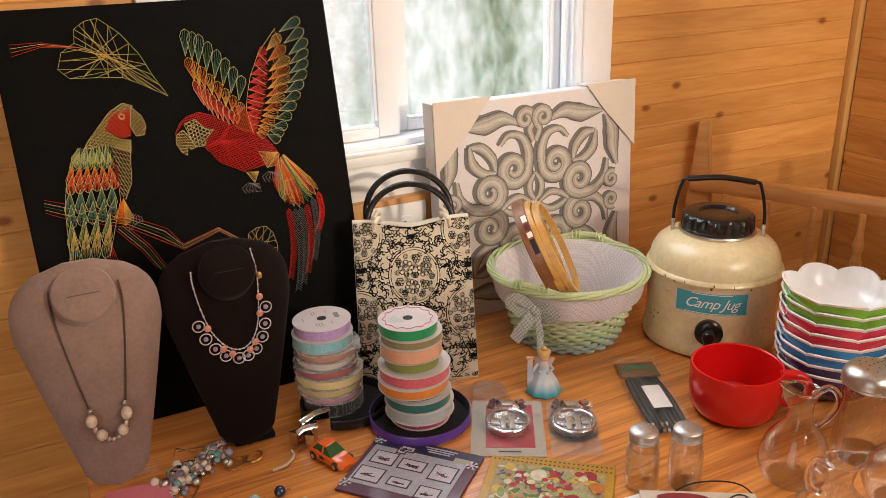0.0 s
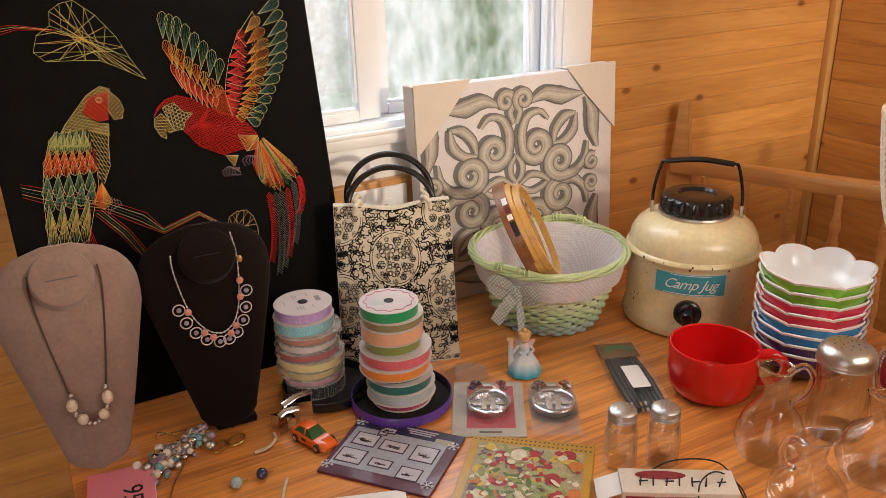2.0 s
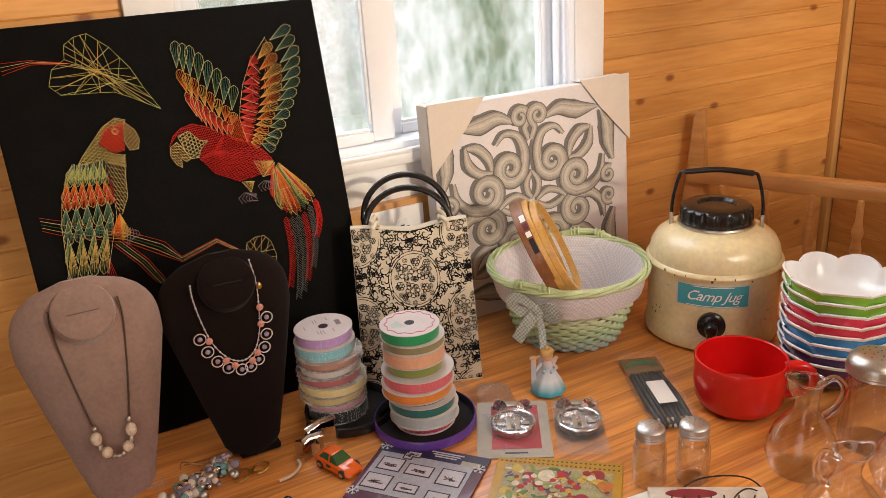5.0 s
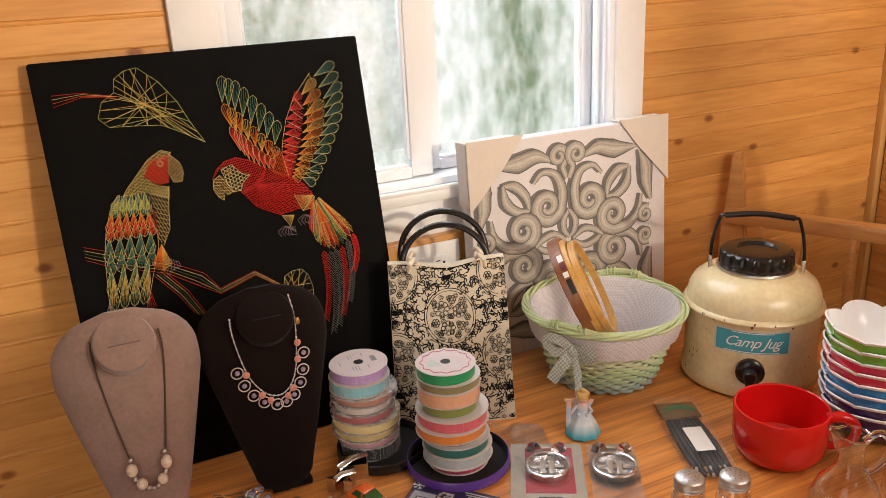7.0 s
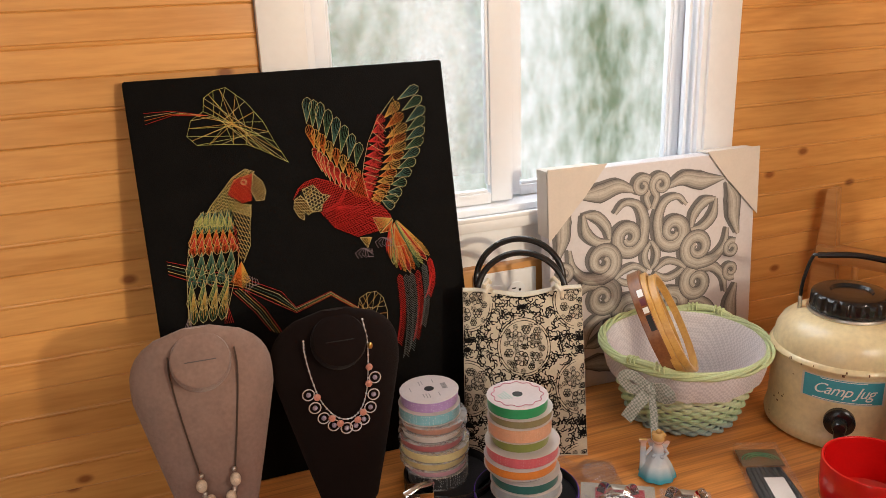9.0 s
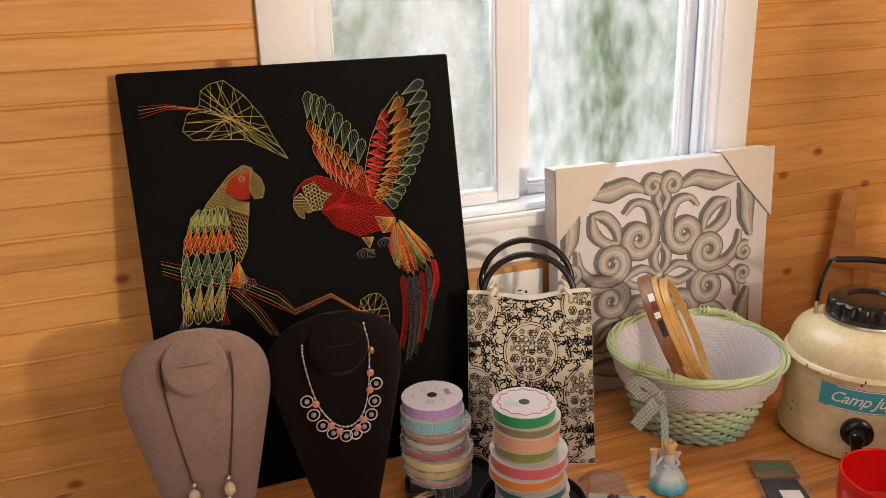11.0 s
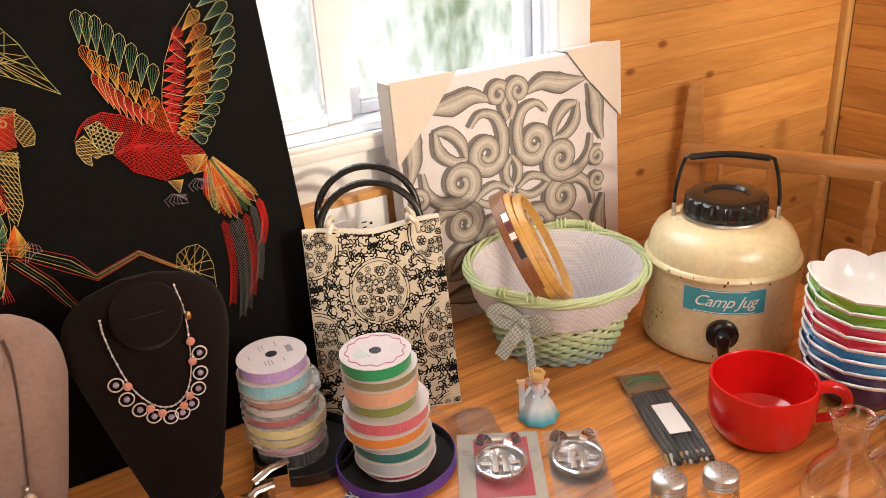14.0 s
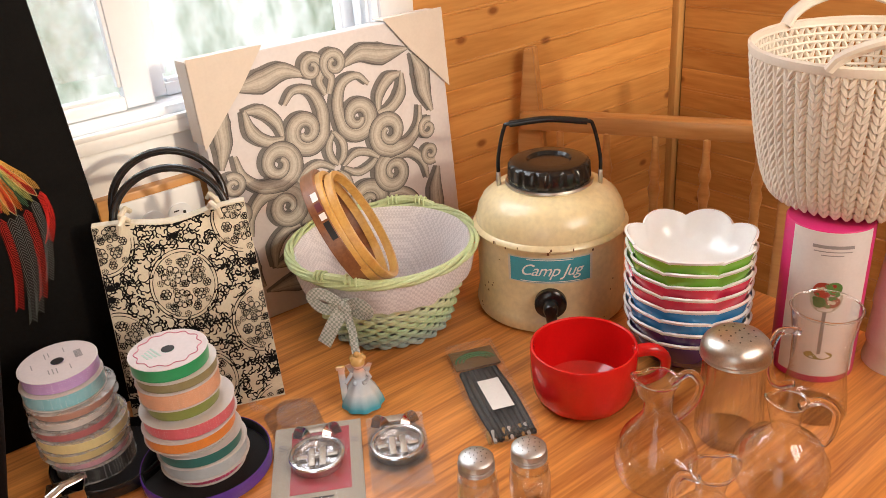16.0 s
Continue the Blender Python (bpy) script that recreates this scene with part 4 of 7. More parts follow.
def medallion(cx, cz):
    """A ring of flowers inside a double band, with acanthus scrolls round it."""
    out = []
    for r, w in ((0.0385, 0.00062), (0.0350, 0.00045)):
        ring = [(cx + r * math.cos(a), cz + 1.08 * r * math.sin(a)) for a in [2 * math.pi * k / 28 for k in range(29)]]
        out += [(ring[k:k + 5], w) for k in range(0, 28, 4)]
    out += flower(cx - 0.012, cz + 0.012, 0.0115, 8) + flower(cx + 0.014, cz + 0.008, 0.0095, 7) + flower(cx - 0.004, cz - 0.016, 0.0105, 8)
    for x, z, r in ((0.016, -0.014, 0.0065), (0.004, 0.025, 0.006), (-0.022, -0.008, 0.006), (0.026, -0.002, 0.0045), (-0.016, -0.025, 0.0045), (0.010, -0.028, 0.0045), (0.002, 0.001, 0.004), (-0.023, 0.022, 0.0045), (0.020, 0.022, 0.0055)):
        out += flower(cx + x, cz + z, r, 6)
    for s_ in (-1, 1):
        for ang, r, hand in ((0.35, 0.0095, 1), (1.05, 0.0085, -1), (-0.35, 0.0095, -1), (-1.0, 0.0090, 1)):
            c = turned(0, 0, 0.0475, ang)
            for pts, w in scrolling(c[0], c[1] * 1.08, r, ang + 2.4 * hand, hand):
                out.append(([(cx + s_ * u, cz + v) for u, v in pts], w * 0.62))
        for k in range(5):
            u = 0.010 + 0.006 * k
            out.append(([(cx + s_ * (u - 0.004), cz - 0.052), (cx + s_ * u, cz - 0.049 + 0.002 * (k % 2)), (cx + s_ * (u + 0.003), cz - 0.055)], 0.0009))
    out += palmette(cx, cz - 0.058, 0.0165, math.pi / 2) + palmette(cx, cz + 0.060, 0.0120, -math.pi / 2)
    return out


for cz in (0.040, 0.165, 0.290):
    strokes += medallion(0, cz)
for cz in (-0.022, 0.103, 0.228):
    for s_ in (-1, 1):
        strokes += medallion(s_ * 0.083, cz)
rnd = random.Random(5)
for j in range(20):
    for i in range(15):
        x, z = -0.084 + 0.0120 * i + rnd.uniform(-0.0025, 0.0025), 0.006 + 0.0125 * j + rnd.uniform(-0.003, 0.003)
        near = min(math.hypot(x - cx, (z - cz) / 1.08) for cx, cz in [(0, 0.040), (0, 0.165), (0, 0.290)] + [(q * 0.083, v) for q in (-1, 1) for v in (-0.022, 0.103, 0.228)])
        if near > 0.041:
            strokes += [(pts, w * 0.70) for pts, w in scrolling(x, z, rnd.uniform(0.0050, 0.0066), rnd.uniform(0, 6.28), rnd.choice((-1, 1)))]
        elif near < 0.033:
            strokes += [(pts, w * 0.6) for pts, w in flower(x, z, 0.0036, 5)]
for pts, w in strokes:
    w *= 1.08
    lim = BW / 2 - 0.0012
    cut = [(min(max(u, -lim), lim), min(max(v, 0.003), BH - 0.002 - 0.010 * math.exp(-(u / BW * 4) ** 2))) for u, v in pts]
    if sum(abs(u - p) + abs(v - q) for (u, v), (p, q) in zip(pts, cut)) < 0.018 and len(set(cut)) > 2:
        motif(bm, cut, w)
part("woven_pattern", bm, BAGINK, bag, "black scroll and flower weave", smooth=False)
for side, dz in ((-1, 0.0), (1, 0.012)):
    cy = BL * 0.98 + side * 0.016
    part("handle", tube([(0.067 * math.cos(a), cy + 0.40 * 0.060 * (1 + math.sin(a)), BH - 0.017 + dz + 0.058 * math.sin(a)) for a in [2 * math.pi * i / 40 for i in range(40)]], 0.0050, 10, True), BLACKPLASTIC, bag, "glossy black ring handle")
    for sx in (-1, 1):
        bmk = tube([(sx * 0.058, cy - 0.006, BH - 0.012), (sx * 0.056, cy - 0.009, BH - 0.001), (sx * 0.050, cy + 0.003, BH + 0.003), (sx * 0.046, cy + 0.010, BH - 0.004)], [0.003, 0.0036, 0.0036, 0.003], 8)
        part("handle_loop", bmk, BAGCLOTH, bag)

# ---- wicker basket with a cloth lining ----
def wicker_material():
    m = mat("wicker_green", (0.55, 0.66, 0.36), 0.55, var=0.12, scale=60)
    t, n = m.node_tree, m.node_tree.nodes
    hsv = [x for x in n if x.type == "HUE_SAT"][0]
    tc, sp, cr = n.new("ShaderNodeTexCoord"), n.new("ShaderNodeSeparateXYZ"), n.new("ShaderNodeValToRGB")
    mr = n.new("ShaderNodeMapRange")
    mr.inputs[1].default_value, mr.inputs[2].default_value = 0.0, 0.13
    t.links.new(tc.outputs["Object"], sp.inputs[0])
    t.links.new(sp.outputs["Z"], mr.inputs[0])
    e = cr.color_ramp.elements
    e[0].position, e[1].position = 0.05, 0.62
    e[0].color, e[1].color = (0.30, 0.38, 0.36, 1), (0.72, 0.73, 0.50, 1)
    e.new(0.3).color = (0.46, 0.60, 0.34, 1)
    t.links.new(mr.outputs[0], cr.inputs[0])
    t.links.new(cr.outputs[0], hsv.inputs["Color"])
    return m


WICKER = wicker_material()
RIMGREEN = plain("wicker_rim_green", (0.54, 0.63, 0.34), 0.5, 0.15, scale=50)


def gingham(name, a, b, scale):
    m = mat(name, a, 0.85, var=0.03, bump=0.3, bscale=1500)
    t, n = m.node_tree, m.node_tree.nodes
    hsv = [x for x in n if x.type == "HUE_SAT"][0]
    tc, ch = n.new("ShaderNodeTexCoord"), n.new("ShaderNodeTexChecker")
    ch.inputs["Scale"].default_value = scale
    ch.inputs["Color1"].default_value, ch.inputs["Color2"].default_value = (*a, 1), (*b, 1)
    t.links.new(tc.outputs["Object"], ch.inputs["Vector"])
    t.links.new(ch.outputs[0], hsv.inputs["Color"])
    return m


LINING = gingham("lining_cloth", (0.72, 0.68, 0.68), (0.60, 0.56, 0.57), 260)
BOWCLOTH = gingham("bow_gingham", (0.62, 0.64, 0.60), (0.34, 0.40, 0.34), 300)
basket = thing("wicker_basket", "pale green wicker basket with a white cloth lining and gingham bow", "basket", on(0.966, 1.130, 0) @ Matrix.Diagonal((0.945, 0.945, 1.0, 1.0)))


def bask_r(z):
    return 0.086 + 0.042 * (z / 0.12) ** 0.9


STAKES = 44
for row in range(16):
    z = 0.005 + row * 0.0070
    pts = []
    for i in range(STAKES * 4):
        a = 2 * math.pi * i / (STAKES * 4)
        w = 0.0036 * math.cos(STAKES / 2 * a + math.pi * (row % 2))
        r = bask_r(z) + w
        pts.append((r * math.cos(a), r * math.sin(a), z + 0.0008 * math.sin(a * 5 + row)))
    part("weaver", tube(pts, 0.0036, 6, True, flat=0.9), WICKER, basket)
bm = bmesh.new()
for i in range(STAKES):
    a = 2 * math.pi * (i + 0.5) / STAKES
    tube([(bask_r(z) * math.cos(a), bask_r(z) * math.sin(a), z) for z in (0.002, 0.06, 0.122)], 0.0024, 5, bm=bm)
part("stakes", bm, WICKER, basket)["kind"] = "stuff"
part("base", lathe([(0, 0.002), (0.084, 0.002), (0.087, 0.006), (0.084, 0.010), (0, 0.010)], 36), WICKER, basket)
for k in range(5):
    pts = []
    for i in range(96):
        a = 2 * math.pi * i / 96
        ph = a * 4 + k * 2 * math.pi / 5 + 0.5 * math.sin(3 * a + k)
        r = 0.1370 + 0.0050 * math.cos(ph)
        pts.append((r * math.cos(a), r * math.sin(a), 0.1255 + 0.0042 * math.sin(ph)))
    part("rim_strand", tube(pts, 0.0029, 6, True), RIMGREEN, basket)
for a0 in (38, 208):
    pts = [(0.137 * math.cos(radians(a0 + d)), 0.137 * math.sin(radians(a0 + d)), 0.128 + 0.007 * math.cos(radians(d * 4.5))) for d in range(-20, 21, 4)]
    ear = part("ear", tube(pts, 0.0056, 8), RIMGREEN, basket, "wrapped wicker ear handle")
    for d in (-13, -10, -7, 7, 10, 13):
        c0 = Vector((0.137 * math.cos(radians(a0 + d)), 0.137 * math.sin(radians(a0 + d)), 0.128 + 0.007 * math.cos(radians(d * 4.5))))
        ax = Vector((-math.sin(radians(a0 + d)), math.cos(radians(a0 + d)), 0))
        out = Vector((ax.y, -ax.x, 0))
        part("binding", tube([c0 + 0.0068 * (math.cos(q) * out + math.sin(q) * Vector((0, 0, 1))) for q in [math.pi * k / 6 for k in range(12)]], 0.0017, 5, True), RIMGREEN, ear)
rnd = random.Random(3)
wob = [rnd.uniform(-1, 1) for _ in range(48)]


def cloth_shape(a, k):
    i = int(a / (2 * math.pi) * 48) % 48
    return (1 + 0.010 * wob[i] * (1 if k in (0, 1, 2) else 0.5), 0.003 * wob[(i * 7) % 48] if k < 2 else 0)


part("lining", lathe([(0.1275, 0.080), (0.1325, 0.098), (0.1345, 0.114), (0.1325, 0.124), (0.1275, 0.1265), (0.1165, 0.116), (0.0925, 0.050), (0.077, 0.017), (0, 0.014)], 96, cloth_shape), LINING, basket, "white checked cotton lining")
bow = part("bow", ball(0.011, (0, 0, 0), None, (1.2, 0.8, 1)), BOWCLOTH, basket, "grey-green gingham bow", m=pose(-0.118, -0.078, 0.098, 0, 0, -55))


def strip(pts, w, thick=0.0012, twist=0.0, bm=None):
    """A cloth band along points."""
    P = smooth_path(pts, 6)
    own = bmesh.new() if bm is None else bm
    prev = None
    for i, p in enumerate(P):
        d = (P[min(i + 1, len(P) - 1)] - P[max(i - 1, 0)]).normalized()
        s = d.cross(Vector((0, 1, 0)))
        s = (s.normalized() if s.length > 0.05 else Vector((1, 0, 0))) * w
        n = d.cross(s).normalized() * thick / 2
        cur = [own.verts.new(p + x) for x in (s + n, -s + n, -s - n, s - n)]
        if prev:
            for k in range(4):
                own.faces.new((prev[k], prev[(k + 1) % 4], cur[(k + 1) % 4], cur[k]))
        prev = cur
    return own


for pts, w in (([(0, -0.002, 0), (-0.026, -0.010, 0.020), (-0.044, -0.010, 0.014), (-0.030, -0.006, -0.004), (0, 0, 0)], 0.008), ([(0, -0.002, 0), (0.024, -0.012, 0.012), (0.036, -0.010, 0.000), (0.020, -0.004, -0.008), (0, 0, 0)], 0.008),
               ([(0, -0.003, 0), (-0.016, -0.012, -0.022), (-0.034, -0.014, -0.052)], 0.010), ([(0, -0.003, 0), (0.012, -0.016, -0.030), (0.020, -0.030, -0.060), (0.034, -0.046, -0.086)], 0.006)):
    part("ribbon", strip(pts, w), BOWCLOTH, bow)

# ---- embroidery hoops standing in the basket ----
def hoop(name, label, r, depth, thick, material, m, clamp):
    h = thing(name, label, "embroidery hoop", m, "embroidery hoops in the basket")
    prof = [(r - thick, -depth / 2), (r - 0.0008, -depth / 2), (r, -depth / 2 + 0.001), (r, depth / 2 - 0.001), (r - 0.0008, depth / 2), (r - thick, depth / 2), (r - thick, -depth / 2)]
    part("ring", lathe(prof, 64), material, h)
    if clamp:
        b = part("clamp", box(0.010, 0.012, 0.008, 0.001, (r + 0.003, 0, 0)), GOLD, h, "brass screw clamp")
        part("screw", tube([(r + 0.004, -0.013, 0), (r + 0.004, 0.013, 0)], 0.0018, 8), GOLD, b)
    return h


hz = 0.930
h1 = hoop("embroidery_hoop", "dark walnut embroidery hoop with paper labels, in the basket", 0.086, 0.019, 0.006, DARKWOOD, pose(0.899, 1.116, hz - 0.008, 64, 0, 59), True)
for k, (c, w) in enumerate(((PAPER, 9), (plain("maroon_label", (0.12, 0.02, 0.03)), 8), (PAPER, 6), (INK, 16))):
    a0 = 118 + sum((9, 8, 6, 16)[:k + 1]) + 2 * k
    pts = [(0.0864 * math.cos(radians(a0 - w * i / 5)), 0.0864 * math.sin(radians(a0 - w * i / 5))) for i in range(6)]
    bm = bmesh.new()
    vs = [[bm.verts.new((x, y, z)) for x, y in pts] for z in (0.0, 0.0082)]
    for i in range(5):
        bm.faces.new((vs[0][i], vs[0][i + 1], vs[1][i + 1], vs[1][i]))
    part("paper_label", bm, c, h1, smooth=False)
hoop("embroidery_hoop", "light bamboo embroidery hoop leaning in the basket", 0.083, 0.011, 0.006, HOOPWOOD, pose(0.908, 1.108, hz - 0.006, 64, 0, 58), True)
hoop("embroidery_hoop", "light bamboo embroidery hoop leaning in the basket", 0.080, 0.011, 0.006, HOOPWOOD, pose(0.919, 1.099, hz - 0.004, 63, 0, 56), False)

# ---- enamelled camp jug ----
JUGTURN = math.degrees(math.atan2(0.1 - 1.008, 0.25 - 1.172)) + 90
jug = thing("camp_jug", "worn cream enamelled picnic jug with a black lid and spigot", "jug", on(1.172, 1.008, JUGTURN))
part("body", lathe([(0, 0.0), (0.100, 0.0), (0.107, 0.004), (0.1085, 0.012), (0.1065, 0.022), (0.1045, 0.026), (0.104, 0.060), (0.1040, 0.120), (0.1050, 0.1235), (0.1085, 0.1255), (0.1095, 0.1285), (0.1080, 0.1320), (0.1040, 0.1345), (0.1035, 0.140), (0.1010, 0.153),
                    (0.094, 0.166), (0.082, 0.176), (0.067, 0.183), (0.060, 0.185), (0.058, 0.188), (0, 0.188)], 64), CREAM, jug, "cream enamel, chipped and stained")
part("neck_ring", lathe([(0.054, 0.186), (0.060, 0.186), (0.061, 0.188), (0.060, 0.191), (0.054, 0.191)], 48), STEEL, jug)
part("lid", lathe([(0, 0.2145), (0.028, 0.2145), (0.031, 0.2185), (0.048, 0.2178), (0.0530, 0.2160), (0.0545, 0.2130), (0.0555, 0.1930), (0.054, 0.190), (0, 0.190)], 144, lambda a, k: (1 + (0.035 if k in (5, 6, 7) and math.cos(a * 18) > -0.45 else 0), 0)), BLACKPLASTIC, jug, "black fluted screw lid")
HANDLE = [(-0.070, 0, 0.190), (-0.069, 0, 0.222), (-0.060, 0, 0.262), (-0.050, 0, 0.270), (0, 0, 0.274), (0.050, 0, 0.270), (0.060, 0, 0.262), (0.069, 0, 0.222), (0.070, 0, 0.190)]
bail = part("bail_handle", tube(smooth_path(HANDLE, 5), 0.0026, 8), BLACKPLASTIC, jug)
part("grip", tube(smooth_path([(-0.052, 0, 0.2690), (0, 0, 0.274), (0.052, 0, 0.2690)], 5), 0.0046, 10), BLACKPLASTIC, bail)
for sx in (-1, 1):
    part("bail_bracket", box(0.006, 0.010, 0.022, 0.002, (sx * 0.0700, 0, 0.190)), STEEL, jug)


def wrap(r, a0, a1, z0, z1, n=14):
    """A label bent round a cylinder, angles from the front in degrees."""
    bm = bmesh.new()
    rows = [[bm.verts.new((r * math.sin(radians(a0 + (a1 - a0) * i / n)), -r * math.cos(radians(a0 + (a1 - a0) * i / n)), z)) for i in range(n + 1)] for z in (z0, z1)]
    for i in range(n):
        bm.faces.new((rows[0][i], rows[0][i + 1], rows[1][i + 1], rows[1][i]))
    return bm


label = part("label", wrap(0.1052, -32, 32, 0.079, 0.118), plain("label_cream", (0.62, 0.60, 0.52), 0.45), jug, "teal printed label reading Camp Jug")
part("label_ground", wrap(0.1055, -30, 30, 0.0810, 0.1160), TEALLABEL, label)


def bend(ob, r):
    for v in ob.data.vertices:
        a = v.co.x / r
        d = r + v.co.z
        v.co = Vector((d * math.sin(a), -d * math.cos(a), v.co.y))


LETTER = plain("label_letters", (0.80, 0.80, 0.76), 0.5)
for body, size, u, z, sh in (("Camp Jug", 0.0235, 0.0, 0.0985, 0.45),):
    tx = text("label_text", body, size, LETTER, label, Matrix.Identity(4), 0.92, sh)
    bend(tx, 0.1058)
    tx.matrix_local = Matrix.Translation((0, 0, z))
for z, w in ((0.1145, 17), (0.0825, 22)):
    part("small_print", wrap(0.1058, -w, w, z - 0.0006, z + 0.0006), LETTER, label)
sp = part("spigot", lathe([(0, 0), (0.019, 0), (0.0215, 0.003), (0.0215, 0.010), (0.0185, 0.013), (0.011, 0.014), (0.010, 0.026), (0.008, 0.030), (0, 0.030)], 32, m=pose(0, -0.103, 0.052, 90, 0, 0)), BLACKPLASTIC, jug, "round black push spigot")
part("spout", tube([(0, -0.122, 0.052), (0.001, -0.124, 0.040), (0.002, -0.125, 0.028)], [0.010, 0.008, 0.007], 12), BLACKPLASTIC, sp)
rnd = random.Random(9)
for i in range(26):
    a, z = rnd.uniform(-70, 70), rnd.choice((0.128, 0.129, 0.018, 0.1, 0.06, 0.018, 0.045, 0.128))
    z += rnd.uniform(-0.004, 0.004)
    r = 0.1096 if z > 0.122 else (0.1042 if z > 0.026 else 0.1086)
    w, h = rnd.uniform(0.3, 1.1), rnd.uniform(0.0006, 0.0022)
    part("chip", wrap(r + 0.0003, a - w, a + w, z - h, z + h, 3), RUST, jug)

# ---- red mug ----
mug = thing("mug", "wide glossy red ceramic soup mug", "mug", on(1.024, 0.808, -42))
part("bowl", lathe([(0, 0.0), (0.044, 0.0), (0.048, 0.002), (0.0565, 0.009), (0.0610, 0.020), (0.0628, 0.040), (0.0630, 0.074), (0.0622, 0.0765), (0.0605, 0.0770), (0.0590, 0.0755), (0.0585, 0.070), (0.0575, 0.040), (0.052, 0.018), (0.040, 0.009), (0, 0.008)], 64), REDGLAZE, mug)
part("handle", tube(smooth_path([(0.058, 0, 0.064), (0.080, 0, 0.066), (0.095, 0, 0.054), (0.094, 0, 0.036), (0.078, 0, 0.024), (0.056, 0, 0.020)], 6), 0.0078, 12, flat=0.75), REDGLAZE, mug)

# ---- stack of petal bowls ----
BOWLCOLOURS = [("purple", (0.045, 0.012, 0.10)), ("purple", (0.055, 0.015, 0.12)), ("blue", (0.02, 0.20, 0.50)), ("blue", (0.02, 0.24, 0.58)), ("red", (0.62, 0.03, 0.075)), ("red", (0.66, 0.035, 0.09)), ("green", (0.16, 0.42, 0.03)), ("green", (0.20, 0.50, 0.04))]


def petal(amount, lift):
    return lambda a, k: (1 + amount[k] * (abs(math.cos(3.5 * a)) - 0.45), lift[k] * (abs(math.cos(3.5 * a)) ** 0.8 - 0.5))


for i, (cn, c) in enumerate(BOWLCOLOURS):
    b = thing("bowl", cn + " petal-edged melamine bowl, white inside, in a stack", "bowl", on(1.193, 0.787, 8 + (i * 5) % 9, TOP + 0.0162 * i), "stack of petal bowls")
    part("outside", lathe([(0, 0.0), (0.036, 0.0), (0.056, 0.008), (0.0695, 0.025), (0.0745, 0.0475)], 84, petal([0, 0.02, 0.05, 0.09, 0.12], [0, 0, 0.001, 0.003, 0.0075])), plain("melamine_%s" % cn, c, 0.25, 0.05, coat=0.3), b, cn + " outside")
    part("inside", lathe([(0.0745, 0.0470), (0.0760, 0.0505), (0.0730, 0.0512), (0.0675, 0.0270), (0.054, 0.0105), (0.034, 0.0030), (0, 0.0025)], 84, petal([0.12, 0.12, 0.12, 0.09, 0.05, 0.02, 0], [0.0075, 0.0075, 0.0075, 0.003, 0.001, 0, 0])), SHELL, b, "white inside and rim")

# ---- jewellery busts ----
def bust(name, label, m, velvet, foot_mat, foot_label):
    b = thing(name, label, "jewellery display", m)
    bm = bmesh.new()
    H, n, seg = 0.294, 26, 32
    rings = []
    for k in range(n + 1):
        t = k / n
        z = H * t
        if t < 0.12:
            w = 0.0405 * math.sqrt(max(0.0, 1 - ((0.12 - t) / 0.12) ** 2)) + 0.0001
        else:
            s = (t - 0.12) / 0.88
            w = 0.0405 + 0.0445 * min(1.0, s / 0.66) ** 0.95
            if s > 0.72:
                w *= math.sqrt(max(0.0, 1 - ((s - 0.72) / 0.285) ** 2.3))
        d = 0.018 + 0.016 * math.sin(math.pi * min(1, t * 0.9))
        y0 = 0.0
        ring = []
        for i in range(seg):
            a = 2 * math.pi * i / seg
            x, y = w * math.cos(a), d * math.sin(a) * (w / 0.082) ** 0.5
            ring.append(bm.verts.new((x, y0 + (y * 0.55 if y < 0 else y * 0.3) + 0.020 * (x / 0.08) ** 2, z)))
        rings.append(ring)
    for a, c in zip(rings, rings[1:]):
        for i in range(seg):
            bm.faces.new((a[i], a[(i + 1) % seg], c[(i + 1) % seg], c[i]))
    bm.faces.new(rings[0])
    bm.faces.new(rings[-1][::-1])
    part("chest", bm, velvet, b)
    part("neck", lathe([(0, 0.016), (0.028, 0.0155), (0.0335, 0.013), (0.0355, 0.008), (0.0355, -0.012), (0.0385, -0.03)], 40, m=pose(0, -0.010, 0.254, 62, 0, 0)), velvet, b, "short padded neck with a slit")
    part("slit", box(0.036, 0.0012, 0.0012, 0.0004, (0, -0.0262, 0.2596)), plain(name + "_slit", (0.10, 0.08, 0.075) if velvet is GREYVELVET else (0.004, 0.003, 0.003), 0.9), b)
    part("prop", box(0.060, 0.004, 0.24, 0.001, m=pose(0, 0.055, 0.120, -19, 0, 0)), foot_mat, b, foot_label)
    return b


bg_ = bust("jewellery_bust", "grey velvet necklace bust leaning on its easel back", pose(0.227, 1.052, TOP + 0.012, -7, 0, -2), GREYVELVET, PLASTICFILM, "clear plastic prop")
bb_ = bust("jewellery_bust", "dark brown velvet necklace bust on an easel back", pose(0.396, 1.072, TOP + 0.002, -4, 0, -3), BROWNVELVET, BROWNVELVET, "")
part("foot", box(0.056, 0.060, 0.010, 0.003, (0.008, 0.030, 0.005)), BROWNVELVET, bb_)
part("foot", box(0.075, 0.06, 0.002, 0.0005, (0.010, 0.050, -0.0055)), PLASTICFILM, bg_)

# necklaces: they hang on the busts
CORD = plain("brown_cord", (0.06, 0.035, 0.025), 0.8)
STONE = mat("marbled_stone", (0.62, 0.50, 0.38), 0.3, var=0.45, scale=180, coat=0.4)


def bust_front(x, z):
    """A place just proud of a bust's chest."""
    return (x, -0.0135 + 0.020 * (x / 0.08) ** 2 - 0.004, z)


